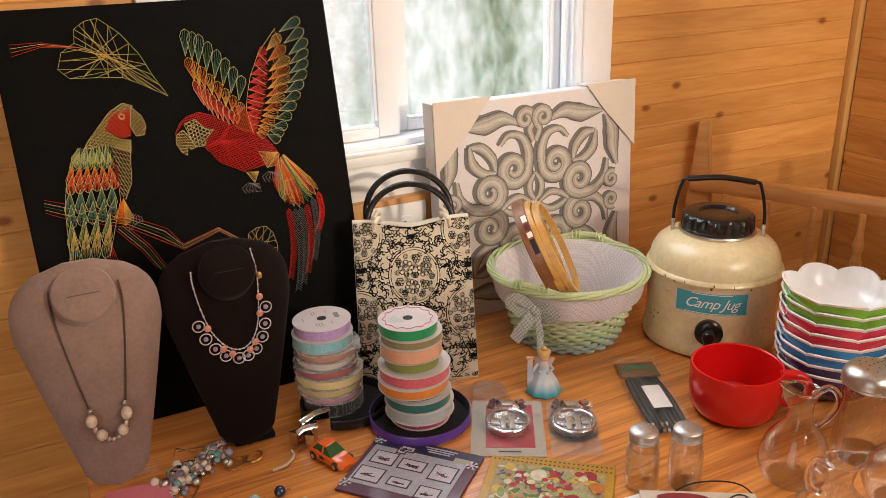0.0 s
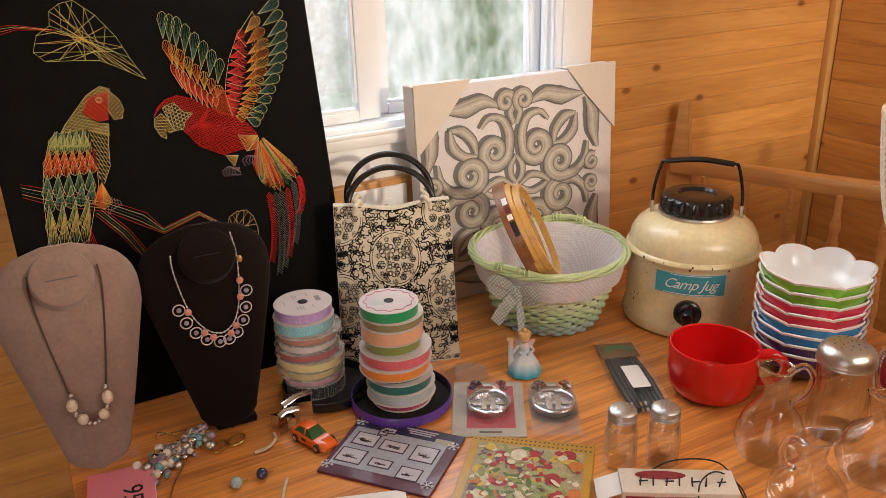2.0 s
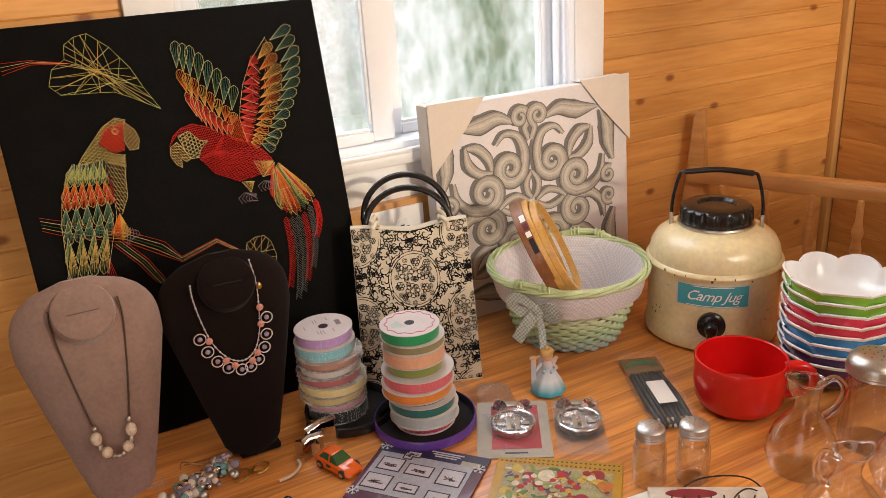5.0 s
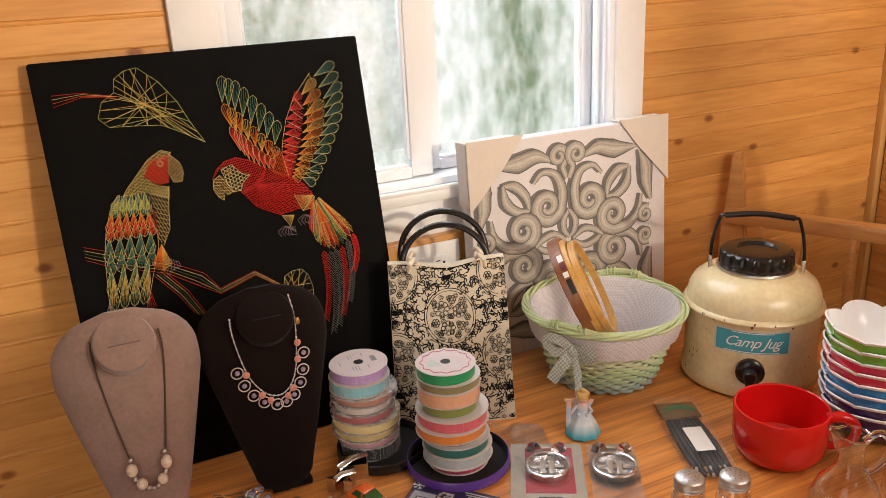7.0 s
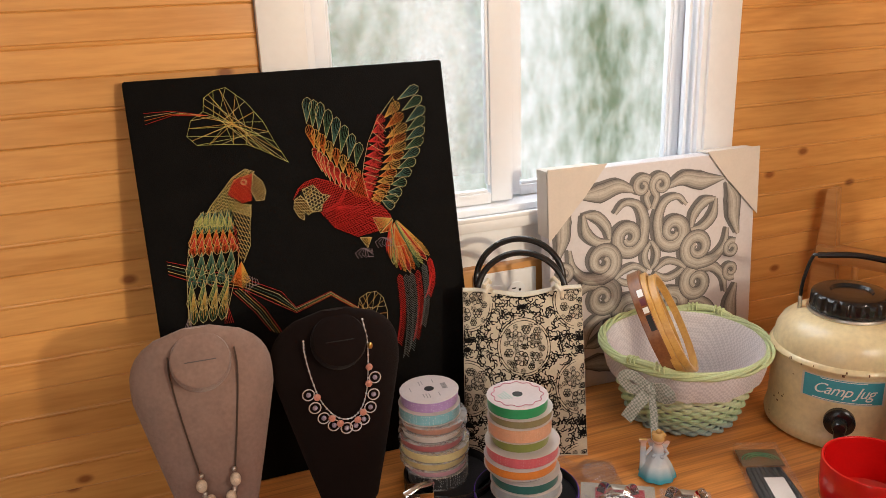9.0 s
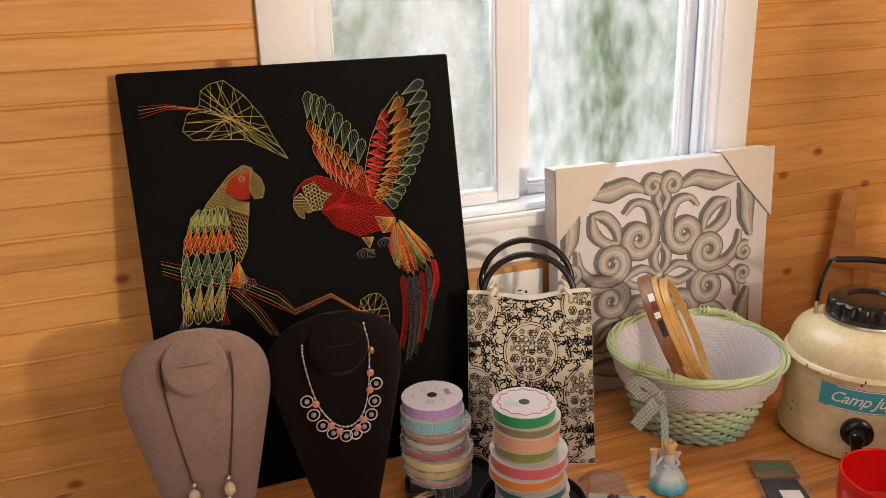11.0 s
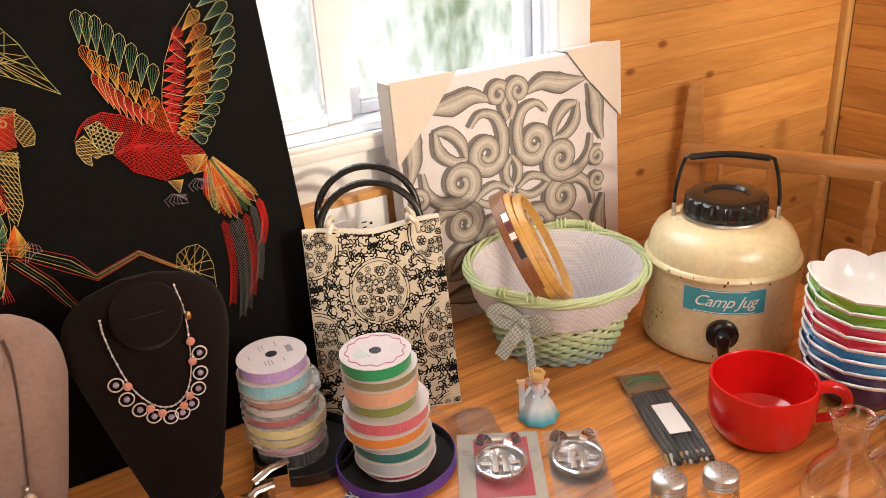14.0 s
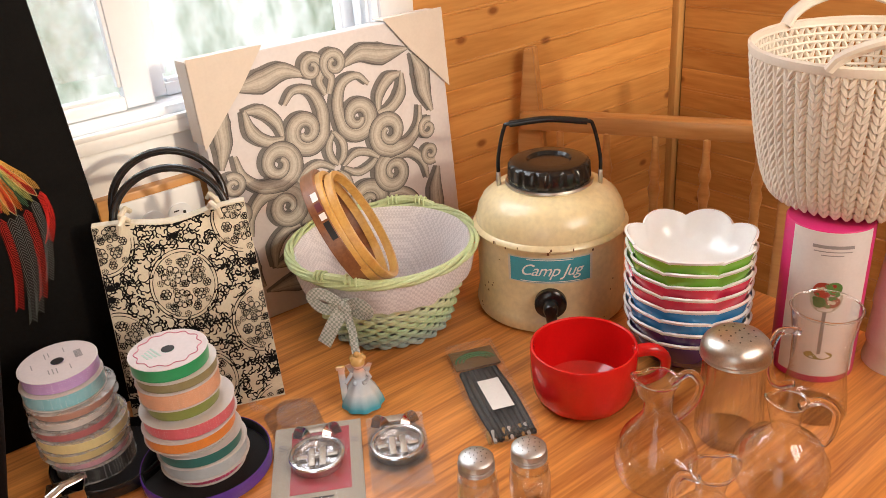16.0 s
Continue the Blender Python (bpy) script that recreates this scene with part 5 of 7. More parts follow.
neck1 = thing("bead_necklace", "brown cord necklace with marbled stone beads, hung on the grey bust", "necklace", bg_.matrix_world.copy())
CORDPTS = [(-0.036, 0.266), (-0.037, 0.240), (-0.031, 0.190), (-0.024, 0.145), (-0.0185, 0.112)]
for s in (-1, 1):
    part("cord", tube(smooth_path([bust_front(s * abs(x) + (0.004 if s > 0 else 0), z) for x, z in CORDPTS], 5), 0.0011, 6), CORD, neck1)
for x, z, r, sq in ((-0.0185, 0.102, 0.0072, 1.15), (0.0215, 0.102, 0.0072, 1.2), (-0.0100, 0.082, 0.0070, 1.0), (0.0140, 0.082, 0.0070, 1.0)):
    p = bust_front(x, z)
    part("stone_bead", ball(r, (p[0], p[1] - r * 0.7, p[2]), None, (0.92, 0.92, sq), 18, 12), STONE, neck1)
for x, z in ((-0.0175, 0.1005), (0.0215, 0.101), (-0.0160, 0.0765), (0.0195, 0.0765), (-0.0035, 0.0600), (0.0020, 0.0585), (0.0075, 0.0600), (-0.0165, 0.0740), (0.0190, 0.0740)):
    p = bust_front(x, z + 0.014)
    part("metal_bead", ball(0.0032, (p[0], p[1] - 0.003, p[2]), None, (1, 1, 1), 10, 7), STEEL, neck1)

neck2 = thing("charm_necklace", "silver chain necklace with coral discs and ringed beads", "necklace", bb_.matrix_world.copy())
CORAL = plain("coral_disc", (0.46, 0.19, 0.14), 0.3, 0.3, scale=150, coat=0.4)
CRYSTAL = plain("iridescent_bead", (0.24, 0.20, 0.27), 0.12, 0.4, scale=160, coat=0.6)
CH = [(-0.048, 0.262), (-0.048, 0.245), (-0.043, 0.212), (-0.034, 0.180), (-0.018, 0.157), (0.000, 0.150), (0.016, 0.160), (0.026, 0.184), (0.031, 0.222), (0.032, 0.252), (0.028, 0.280)]
cp = smooth_path([bust_front(x + 0.004, z) for x, z in CH], 7)
cp = [p + Vector((0, -0.002, 0)) for p in cp]
part("chain", tube(cp, 0.0008, 5), SILVER, neck2)
for i in range(0, len(cp), 2):
    if cp[i].length:
        part("chain_link", ball(0.0016, cp[i], None, (1, 1, 1), 6, 4), SILVER, neck2)
for k in range(10):
    i = int(16 + k * 4.3)
    if i >= len(cp):
        break
    p = cp[i]
    out = Vector((p.x * 0.22, 0, -0.011))
    c = p + out + Vector((0, -0.003, 0))
    ringed = part("charm_ring", tube(arc(0.0074, 0, 360, 20, c)[:-1], 0.0009, 6, True), SILVER, neck2, "silver ring round a bead")
    part("charm_bead", ball(0.0034, c, None, (1, 0.8, 1), 10, 7), CRYSTAL, ringed)
    if k % 3 == 1:
        continue
    d = cp[min(i + 2, len(cp) - 1)] + Vector((0, -0.004, -0.006))
    part("coral_disc", ball(0.0046, d, None, (1, 0.4, 1.05), 12, 8), CORAL, neck2)
part("clasp", ball(0.004, cp[-9] + Vector((0.003, -0.002, -0.004)), None, (0.8, 0.5, 1.2), 10, 7), GOLD, neck2)

# ---- ribbon spools in two towers on round dishes ----
FLANGE = plain("spool_plastic", (0.66, 0.62, 0.60), 0.3, 0.04, coat=0.2)
CLEARFLANGE = film("clear_spool", 0.32, 0.1, (0.75, 0.74, 0.72))
RC = {}


def ribbon_mat(c, dots=None):
    if (c, dots) not in RC:
        m = mat("ribbon", c, 0.32, var=0.12, scale=120, sheen=0.3)
        if dots:
            t, n = m.node_tree, m.node_tree.nodes
            hsv = [x for x in n if x.type == "HUE_SAT"][0]
            tc, vo, cr = n.new("ShaderNodeTexCoord"), n.new("ShaderNodeTexVoronoi"), n.new("ShaderNodeValToRGB")
            vo.inputs["Scale"].default_value, vo.inputs["Randomness"].default_value = 420, 0.35
            e = cr.color_ramp.elements
            e[0].position, e[1].position = 0.24, 0.30
            e[0].color, e[1].color = (*dots, 1), (*c, 1)
            t.links.new(tc.outputs["Object"], vo.inputs["Vector"])
            t.links.new(vo.outputs["Distance"], cr.inputs[0])
            t.links.new(cr.outputs[0], hsv.inputs["Color"])
        RC[c, dots] = m
    return RC[c, dots]


def spool(label, r, w, fill, colour, m, clear_f=False, dots=None, printed=None):
    r, fill = r * 1.03, min(fill * 1.03 + 0.0022, r * 1.03 - 0.0012)
    s = thing("ribbon_spool", label, "ribbon spool", m, "ribbon spools in the towers")
    fm = CLEARFLANGE if clear_f else FLANGE
    for z in (0.0, w - 0.0010):
        part("flange", lathe([(0.0068, z), (r - 0.0006, z), (r, z + 0.0005), (r - 0.0006, z + 0.0010), (0.0068, z + 0.0010), (0.0068, z)], 48), fm, s)
    part("ribbon", lathe([(0.0072, 0.0018), (fill, 0.0018), (fill + 0.0004, w / 2), (fill, w - 0.0018), (0.0072, w - 0.0018)], 48), ribbon_mat(colour, dots), s)
    if printed:
        part("top_label", lathe([(0.0075, w + 0.0002), (r * 0.97, w + 0.0002)], 48), LABELPAPER, s, printed)
        # black disc paints the shade inside the spool's open core
        part("hub", lathe([(0, w + 0.0006), (0.0070, w + 0.0006)], 20), INK, s)
    return s


def tower(x, y, z, rows, rz, seed):
    rnd = random.Random(seed)
    tops = None
    for (label, r, w, fill, c, cl, dots, pr, dx) in rows:
        w *= 1.055
        m = pose(x + dx * 0.91 + rnd.uniform(-0.002, 0.002), y - dx * 0.41 + rnd.uniform(-0.002, 0.002), z, rnd.uniform(-0.9, 0.9), rnd.uniform(-0.9, 0.9), rz + rnd.uniform(0, 90))
        tops = spool(label, r, w, fill, c, m, cl, dots, pr)
        z += w + 0.0003
    return tops, z


LEFT = [("black and white gingham ribbon spool with clear ends", 0.043, 0.020, 0.040, (0.03, 0.03, 0.03), True, (0.7, 0.7, 0.7), None, 0.008),
        ("pink ribbon spool in clear wrap", 0.045, 0.011, 0.040, (0.60, 0.33, 0.38), True, None, None, 0.004),
        ("cream ribbon spool with clear ends", 0.048, 0.013, 0.042, (0.62, 0.50, 0.24), True, None, None, 0.0),
        ("pale yellow ribbon spool with clear ends", 0.0485, 0.014, 0.045, (0.72, 0.62, 0.30), True, None, None, 0.002),
        ("dark rose ribbon spool in shrink wrap", 0.046, 0.012, 0.041, (0.42, 0.13, 0.14), True, None, None, 0.001),
        ("silver white ribbon spool in shrink wrap", 0.043, 0.012, 0.038, (0.62, 0.58, 0.55), True, None, None, 0.0),
        ("rust and grey ribbon spool in shrink wrap", 0.047, 0.012, 0.040, (0.46, 0.24, 0.18), True, None, None, 0.003),
        ("light blue dotted ribbon spool", 0.0425, 0.017, 0.0405, (0.22, 0.52, 0.60), False, (0.6, 0.75, 0.8), None, 0.0),
        ("lilac ribbon spool with a printed paper top", 0.0405, 0.016, 0.037, (0.44, 0.28, 0.58), False, (0.6, 0.5, 0.7), "white paper label with fine print", -0.003)]
RIGHT = [("pink dotted ribbon spool", 0.042, 0.011, 0.038, (0.62, 0.06, 0.16), False, (0.75, 0.5, 0.55), None, 0.006),
         ("shiny silver ribbon spool in the tower", 0.048, 0.017, 0.043, (0.52, 0.56, 0.58), False, None, None, 0.006),
         ("dark teal satin ribbon spool", 0.0465, 0.015, 0.042, (0.02, 0.14, 0.12), False, None, None, 0.004),
         ("black dotted ribbon spool", 0.045, 0.008, 0.041, (0.02, 0.02, 0.02), False, (0.6, 0.6, 0.6), None, 0.0),
         ("plain bright orange ribbon spool", 0.0485, 0.014, 0.045, (0.75, 0.24, 0.03), False, None, None, 0.0),
         ("coral pink ribbon spool", 0.0495, 0.017, 0.045, (0.66, 0.12, 0.15), False, (0.7, 0.25, 0.28), None, 0.0),
         ("olive green ribbon spool", 0.038, 0.014, 0.036, (0.22, 0.27, 0.06), False, None, None, -0.001),
         ("pale peach pink ribbon spool", 0.0425, 0.020, 0.0415, (0.75, 0.40, 0.24), False, (0.78, 0.48, 0.32), None, 0.0),
         ("dull olive ribbon spool", 0.042, 0.012, 0.039, (0.26, 0.23, 0.11), False, None, None, -0.001),
         ("emerald green satin ribbon spool with a printed top", 0.0400, 0.016, 0.0370, (0.01, 0.30, 0.11), False, None, "paper label with a red wavy border", -0.003)]


def dish(label, m, r, rim):
    d = thing("round_dish", label, "dish", m)
    part("tray", lathe([(0, 0.0), (r - 0.004, 0.0), (r, 0.003), (r, 0.015), (r - 0.001, 0.017), (r - 0.002, 0.017)], 64), rim, d)
    part("inner_wall", lathe([(r - 0.002, 0.0171), (r - 0.0035, 0.015), (r - 0.004, 0.005)], 64), DISHFELT, d)
    part("flocking", lathe([(r - 0.0045, 0.0052), (0, 0.0052)], 48), DISHFELT, d, "black flocked floor")
    return d


PURPLE = plain("purple_enamel", (0.10, 0.035, 0.28), 0.25, 0.1, coat=0.4)
dish("black plastic dish with a dark flocked floor", on(0.546, 1.098), 0.066, BLACKPLASTIC)
dish("purple-rimmed round dish with a black flocked floor", on(0.627, 1.013), 0.073, PURPLE)
topl, zl = tower(0.528, 1.114, TOP + 0.0056, LEFT, 20, 1)
topr, zr = tower(0.622, 1.018, TOP + 0.0056, RIGHT, 50, 2)
LABELGREY = plain("print_grey", (0.30, 0.28, 0.28), 0.6)
WAVE = plain("label_rose", (0.55, 0.16, 0.22), 0.6)
lab = [c for c in topl.children if c.name.startswith("top_label")][0]
for i in range(12):
    part("bar_mark", box(0.0009, 0.0075, 0.0002, 0, (-0.006 + i * 0.0014, -0.022, 0.01745)), LABELGREY, lab, smooth=False)
for i, (u, v, w) in enumerate(((-0.018, 0.012, 0.010), (-0.019, 0.008, 0.012), (-0.020, 0.004, 0.012), (0.018, 0.010, 0.012), (0.019, 0.006, 0.010), (0.004, 0.026, 0.012), (0.020, -0.010, 0.010), (-0.02, -0.01, 0.010))):
    part("print_line", box(w, 0.0012, 0.0002, 0, (u, v, 0.01745)), LABELGREY, lab, smooth=False)
lab = [c for c in topr.children if c.name.startswith("top_label")][0]
part("border", tube([((0.033 + 0.0018 * math.cos(12 * a)) * math.cos(a), (0.033 + 0.0018 * math.cos(12 * a)) * math.sin(a), 0.01752) for a in [2 * math.pi * i / 96 for i in range(96)]], 0.0006, 4, True), WAVE, lab)
for i in range(4):
    part("print_line", box(0.022 - 0.003 * i, 0.002, 0.0002, 0, (0.004, 0.012 + 0.004 * i, 0.01745)), plain("print_green", (0.40, 0.55, 0.48), 0.6), lab, smooth=False)

# ---- white openwork hamper, on the gift tube and the cup stack ----
hamper = thing("laundry_basket", "ivory plastic basket with a knitted pattern and two cut-out handles", "basket", pose(1.346, 0.674, TOP + 0.2025, 0, 0, -48))
HB, HT, HH = 0.080, 0.129, 0.182


def hr(z):
    return HB + (HT - HB) * (z / HH) ** 0.42


part("base", lathe([(0, 0.0), (HB - 0.006, 0.0), (HB, 0.005), (HB, 0.012), (HB - 0.003, 0.012), (HB - 0.004, 0.004), (0, 0.004)], 72), HAMPER, hamper)


COLS = 50
for c in range(COLS):
    a = 2 * math.pi * c / COLS
    bm = bmesh.new()
    for i in range(18):
        z = 0.006 + 0.0093 * i
        for sg in (-1, 1):
            run = ((0.004, -0.0015), (0.026, 0.0040), (0.050, 0.0105))
            tube([((hr(z + dz) + 0.0012 * (1 - q)) * math.cos(a + sg * da), (hr(z + dz) + 0.0012 * (1 - q)) * math.sin(a + sg * da), z + dz) for q, (da, dz) in enumerate(run)], [0.0017, 0.0034, 0.0018], 6, bm=bm)
    part("knit_rib", bm, HAMPER, hamper)
bm = bmesh.new()
for k in range(18):
    z = 0.012 + k * 0.0096
    tube([((hr(z) - 0.0015) * math.cos(t), (hr(z) - 0.0015) * math.sin(t), z) for t in [2 * math.pi * i / 72 for i in range(72)]], 0.0019, 5, True, bm=bm)
part("cross_band", bm, HAMPER, hamper)["kind"] = "stuff"
part("rim", lathe([(HT - 0.003, HH - 0.008), (HT + 0.002, HH - 0.008), (HT + 0.003, HH - 0.004), (HT + 0.003, HH + 0.001), (HT, HH + 0.003), (HT - 0.003, HH + 0.001), (HT - 0.003, HH - 0.008)], 96), HAMPER, hamper)
for s in (90, 270):
    pts = []
    for i in range(21):
        d = -34 + 68 * i / 20
        pts.append((HT * math.cos(radians(s + d)), HT * math.sin(radians(s + d)), HH - 0.002 + 0.034 * math.sin(math.pi * i / 20) ** 0.6))
    part("grip", tube(pts, 0.0085, 10, flat=0.7), HAMPER, hamper, "arched grip")

# ---- gift tube with a wine-glass picture ----
PINK = plain("magenta_card", (0.62, 0.02, 0.16), 0.4, 0.06, coat=0.2)
tubebox = thing("gift_tube", "pink and white card tube with a painted wine glass picture", "gift box", on(1.280, 0.662, -56))
part("body", lathe([(0, 0), (0.0465, 0), (0.048, 0.002), (0.048, 0.198), (0.0465, 0.2), (0, 0.2)], 48), PINK, tubebox)
front = part("front_panel", wrap(0.0485, -56, 56, 0.010, 0.1995), plain("white_card_panel", (0.72, 0.68, 0.66), 0.4, 0.04), tubebox, "white printed panel")


def wrapdisc(r, a, z, ra, rz, n=20):
    bm = bmesh.new()
    bm.faces.new([bm.verts.new((r * math.sin(radians(a + ra * math.cos(t))), -r * math.cos(radians(a + ra * math.cos(t))), z + rz * math.sin(t))) for t in [2 * math.pi * i / n for i in range(n)]])
    return bm


PETALS = [plain("petal_" + nm, c, 0.4, 0.2) for nm, c in (("rose", (0.42, 0.03, 0.03)), ("leaf", (0.08, 0.20, 0.05)), ("cream", (0.60, 0.55, 0.42)), ("moss", (0.20, 0.26, 0.12)))]
for z, w in ((0.180, 26), (0.1755, 24), (0.171, 14)):
    part("print_bar", wrap(0.0488, -w, w, z, z + (0.004 if z > 0.178 else 0.0012)), LABELGREY, front)
for a, z, ra, rz, c in ((0, 0.118, 21, 0.020, (0.50, 0.47, 0.38)), (-6, 0.128, 12, 0.010, (0.45, 0.05, 0.03)), (8, 0.131, 10, 0.008, (0.12, 0.25, 0.06)), (5, 0.113, 13, 0.008, (0.35, 0.12, 0.08)), (-8, 0.112, 8, 0.007, (0.10, 0.18, 0.06)), (0, 0.040, 19, 0.006, (0.25, 0.22, 0.06))):
    part("print_blot", wrapdisc(0.0488 + 0.0001 * (abs(a) + 1), a, z, ra, rz), plain("print_colour", c, 0.4, 0.3, scale=150), front)
for q in range(26):
    aa = q * 2.4
    part("print_petal", wrapdisc(0.0490 + 0.00002 * q, 15 * math.sqrt(q / 26) * math.cos(aa), 0.121 + 0.015 * math.sqrt(q / 26) * math.sin(aa), 3.4, 0.0026, 8), PETALS[q % 4], front)
part("print_stem", wrap(0.0488, -2.5, 2.5, 0.042, 0.1), plain("print_stem_grey", (0.28, 0.26, 0.25), 0.4, 0.4, scale=300), front)

# ---- stack of white cups ----
cups = thing("cup_stack", "upturned white plastic cups stacked on the table", "cups", on(1.355, 0.587))
part("cup", lathe([(0.044, 0), (0.044, 0.004), (0.040, 0.022), (0.0405, 0.024), (0.036, 0.090), (0, 0.092)], 40), IVORY, cups)
part("cup", lathe([(0.043, 0.030), (0.043, 0.034), (0.039, 0.100), (0.035, 0.150), (0, 0.152)], 40), IVORY, cups)
part("cup", lathe([(0.042, 0.080), (0.042, 0.084), (0.037, 0.140), (0.033, 0.2005), (0, 0.2015)], 40), IVORY, cups)

# ---- clear glassware ----
def pitcher(label, m, prof, handle, spout=0.0, lobes=0):
    """A blown cruet: outside and inside walls, a looped handle and a pinched lip."""
    g_ = thing("glass_cruet", label, "cruet", m, "glass cruets")
    n = len(prof)

    def shape(a, k):
        f = 1.0
        if k >= n - 1 and spout:
            f += spout * max(0, math.cos(a)) ** 6
        if lobes and 1 < k <= n - 3:
            f += 0.07 * abs(math.cos(lobes * a / 2))
        return (f, (0.008 * max(0, math.cos(a)) ** 6 if (k >= n and spout) else 0))
    part("vessel", lathe([(0, prof[0][1])] + list(prof), 64, shape), GLASS, g_)
    lip, zt = prof[-1]
    part("lip", tube([(lip * shape(a, n)[0] * math.cos(a), lip * shape(a, n)[0] * math.sin(a), zt + shape(a, n)[1]) for a in [2 * math.pi * i / 40 for i in range(40)]], 0.0015, 6, True), THICKGLASS, g_)
    part("handle", tube(smooth_path(handle, 6), 0.0042, 10), THICKGLASS, g_)
    return g_


pitcher("clear glass oil cruet with a pinched lip and looped handle", on(0.973, 0.661, 150), [(0.030, 0.0), (0.037, 0.004), (0.0425, 0.022), (0.0415, 0.038), (0.034, 0.058), (0.022, 0.074), (0.0145, 0.085), (0.0140, 0.100), (0.0150, 0.112), (0.0190, 0.126)],
        [(-0.012, 0, 0.118), (-0.030, 0, 0.128), (-0.043, 0, 0.114), (-0.040, 0, 0.094), (-0.026, 0, 0.078), (-0.021, 0, 0.076)], 0.5)
pitcher("small lobed glass cruet with a looped handle", on(0.926, 0.566, -30), [(0.026, 0.0), (0.034, 0.004), (0.043, 0.018), (0.040, 0.032), (0.028, 0.050), (0.0160, 0.064), (0.0125, 0.074), (0.0130, 0.088), (0.0190, 0.100)],
        [(-0.012, 0, 0.092), (-0.028, 0, 0.100), (-0.036, 0, 0.084), (-0.032, 0, 0.066), (-0.020, 0, 0.058)], 0.3, 8)
pitcher("round glass cruet with a short neck and looped handle", on(1.048, 0.566, 150), [(0.028, 0.0), (0.038, 0.004), (0.0465, 0.024), (0.0455, 0.040), (0.036, 0.060), (0.020, 0.072), (0.0135, 0.080), (0.0130, 0.096), (0.0170, 0.112)],
        [(-0.012, 0, 0.102), (-0.034, 0, 0.104), (-0.052, 0, 0.086), (-0.050, 0, 0.062), (-0.042, 0, 0.050)], 0.4)

gm = thing("glass_mug", "tall flared clear glass mug", "glass", on(1.195, 0.612, 0))
part("vessel", lathe([(0, 0), (0.034, 0), (0.0365, 0.003), (0.0350, 0.020), (0.0300, 0.055), (0.0310, 0.095), (0.0365, 0.135)], 48), GLASS, gm)
part("lip", tube(arc(0.0365, 0, 360, 40, (0, 0, 0.135), "xy")[:-1], 0.0015, 6, True), THICKGLASS, gm)
part("handle", tube(smooth_path([(-0.030, 0.012, 0.112), (-0.052, 0.022, 0.116), (-0.060, 0.026, 0.090), (-0.052, 0.022, 0.050), (-0.028, 0.012, 0.042)], 6), 0.0045, 10), THICKGLASS, gm)
gm2 = thing("glass_mug", "clear glass mug with a round handle", "glass", on(1.300, 0.520, 0))
part("vessel", lathe([(0, 0), (0.036, 0), (0.0385, 0.003), (0.0385, 0.082)], 48), GLASS, gm2)
part("handle", tube(smooth_path([(-0.034, -0.010, 0.068), (-0.058, -0.016, 0.066), (-0.066, -0.018, 0.042), (-0.056, -0.016, 0.020), (-0.034, -0.010, 0.016)], 6), 0.0050, 10), THICKGLASS, gm2)


def flute(n, amt, rows):
    return lambda a, k: (1 - (amt * abs(math.sin(n * a / 2)) if k in rows else 0), 0)


def perforated(parent, r, z, count, rings):
    for k in range(rings):
        rr = r * (k + 0.5) / rings
        for i in range(max(1, int(count * (k + 0.5) / rings))):
            a = 2 * math.pi * i / max(1, int(count * (k + 0.5) / rings)) + k
            part("hole", lathe([(0, 0.0), (r * 0.04, 0.0), (r * 0.05, -0.0004)], 8, m=pose(rr * math.cos(a), rr * math.sin(a), z - (rr / r) ** 2 * r * 0.16)), INK, parent, smooth=False)


sug = thing("sugar_shaker", "fluted glass sugar shaker with a domed metal lid", "shaker", on(1.090, 0.652, 0))
part("jar", lathe([(0, 0), (0.034, 0), (0.037, 0.004), (0.0365, 0.030), (0.0335, 0.085), (0.0335, 0.104)], 96, flute(24, 0.06, (2, 3, 4))), GLASS, sug)
part("inner_wall", lathe([(0.0320, 0.008), (0.0335, 0.012), (0.0310, 0.085), (0.0310, 0.100)], 48), GLASS, sug)
ld = part("lid", lathe([(0.0345, 0.1035), (0.0368, 0.1045), (0.0360, 0.1070), (0.0368, 0.1090), (0.0360, 0.1110), (0.0362, 0.1150), (0.0340, 0.1210), (0.0290, 0.1265), (0.0210, 0.1300), (0.0110, 0.1320), (0, 0.1325)], 56), STEEL, sug, "domed polished steel lid")
perforated(ld, 0.022, 0.1332, 13, 3)

for x, y, rz in ((0.800, 0.742, 0), (0.848, 0.718, 40)):
    sh = thing("salt_shaker", "small panelled glass shaker with a pierced aluminium lid", "shaker", on(x, y, rz), "pair of glass shakers")
    part("jar", lathe([(0, 0), (0.0175, 0), (0.0205, 0.003), (0.0210, 0.030), (0.0205, 0.050), (0.0170, 0.060), (0.0150, 0.064), (0.0150, 0.070)], 40, flute(8, 0.05, (2, 3, 4))), GLASS, sh)
    part("inner_wall", lathe([(0.0165, 0.006), (0.0185, 0.009), (0.0188, 0.030), (0.0182, 0.050), (0.0150, 0.060), (0.0130, 0.070)], 32), GLASS, sh)
    part("shoulder_ring", tube(arc(0.0185, 0, 360, 30, (0, 0, 0.0575), "xy")[:-1], 0.0011, 6, True), GLASS, sh)
    l2 = part("lid", lathe([(0.0168, 0.0665), (0.0182, 0.0672), (0.0174, 0.0690), (0.0182, 0.0706), (0.0174, 0.0722), (0.0182, 0.0738), (0.0176, 0.0756), (0.0174, 0.0790), (0.0150, 0.0815), (0.0080, 0.0828), (0, 0.0832)], 40), ALU, sh, "scratched aluminium screw lid")
    perforated(l2, 0.013, 0.0842, 12, 3)

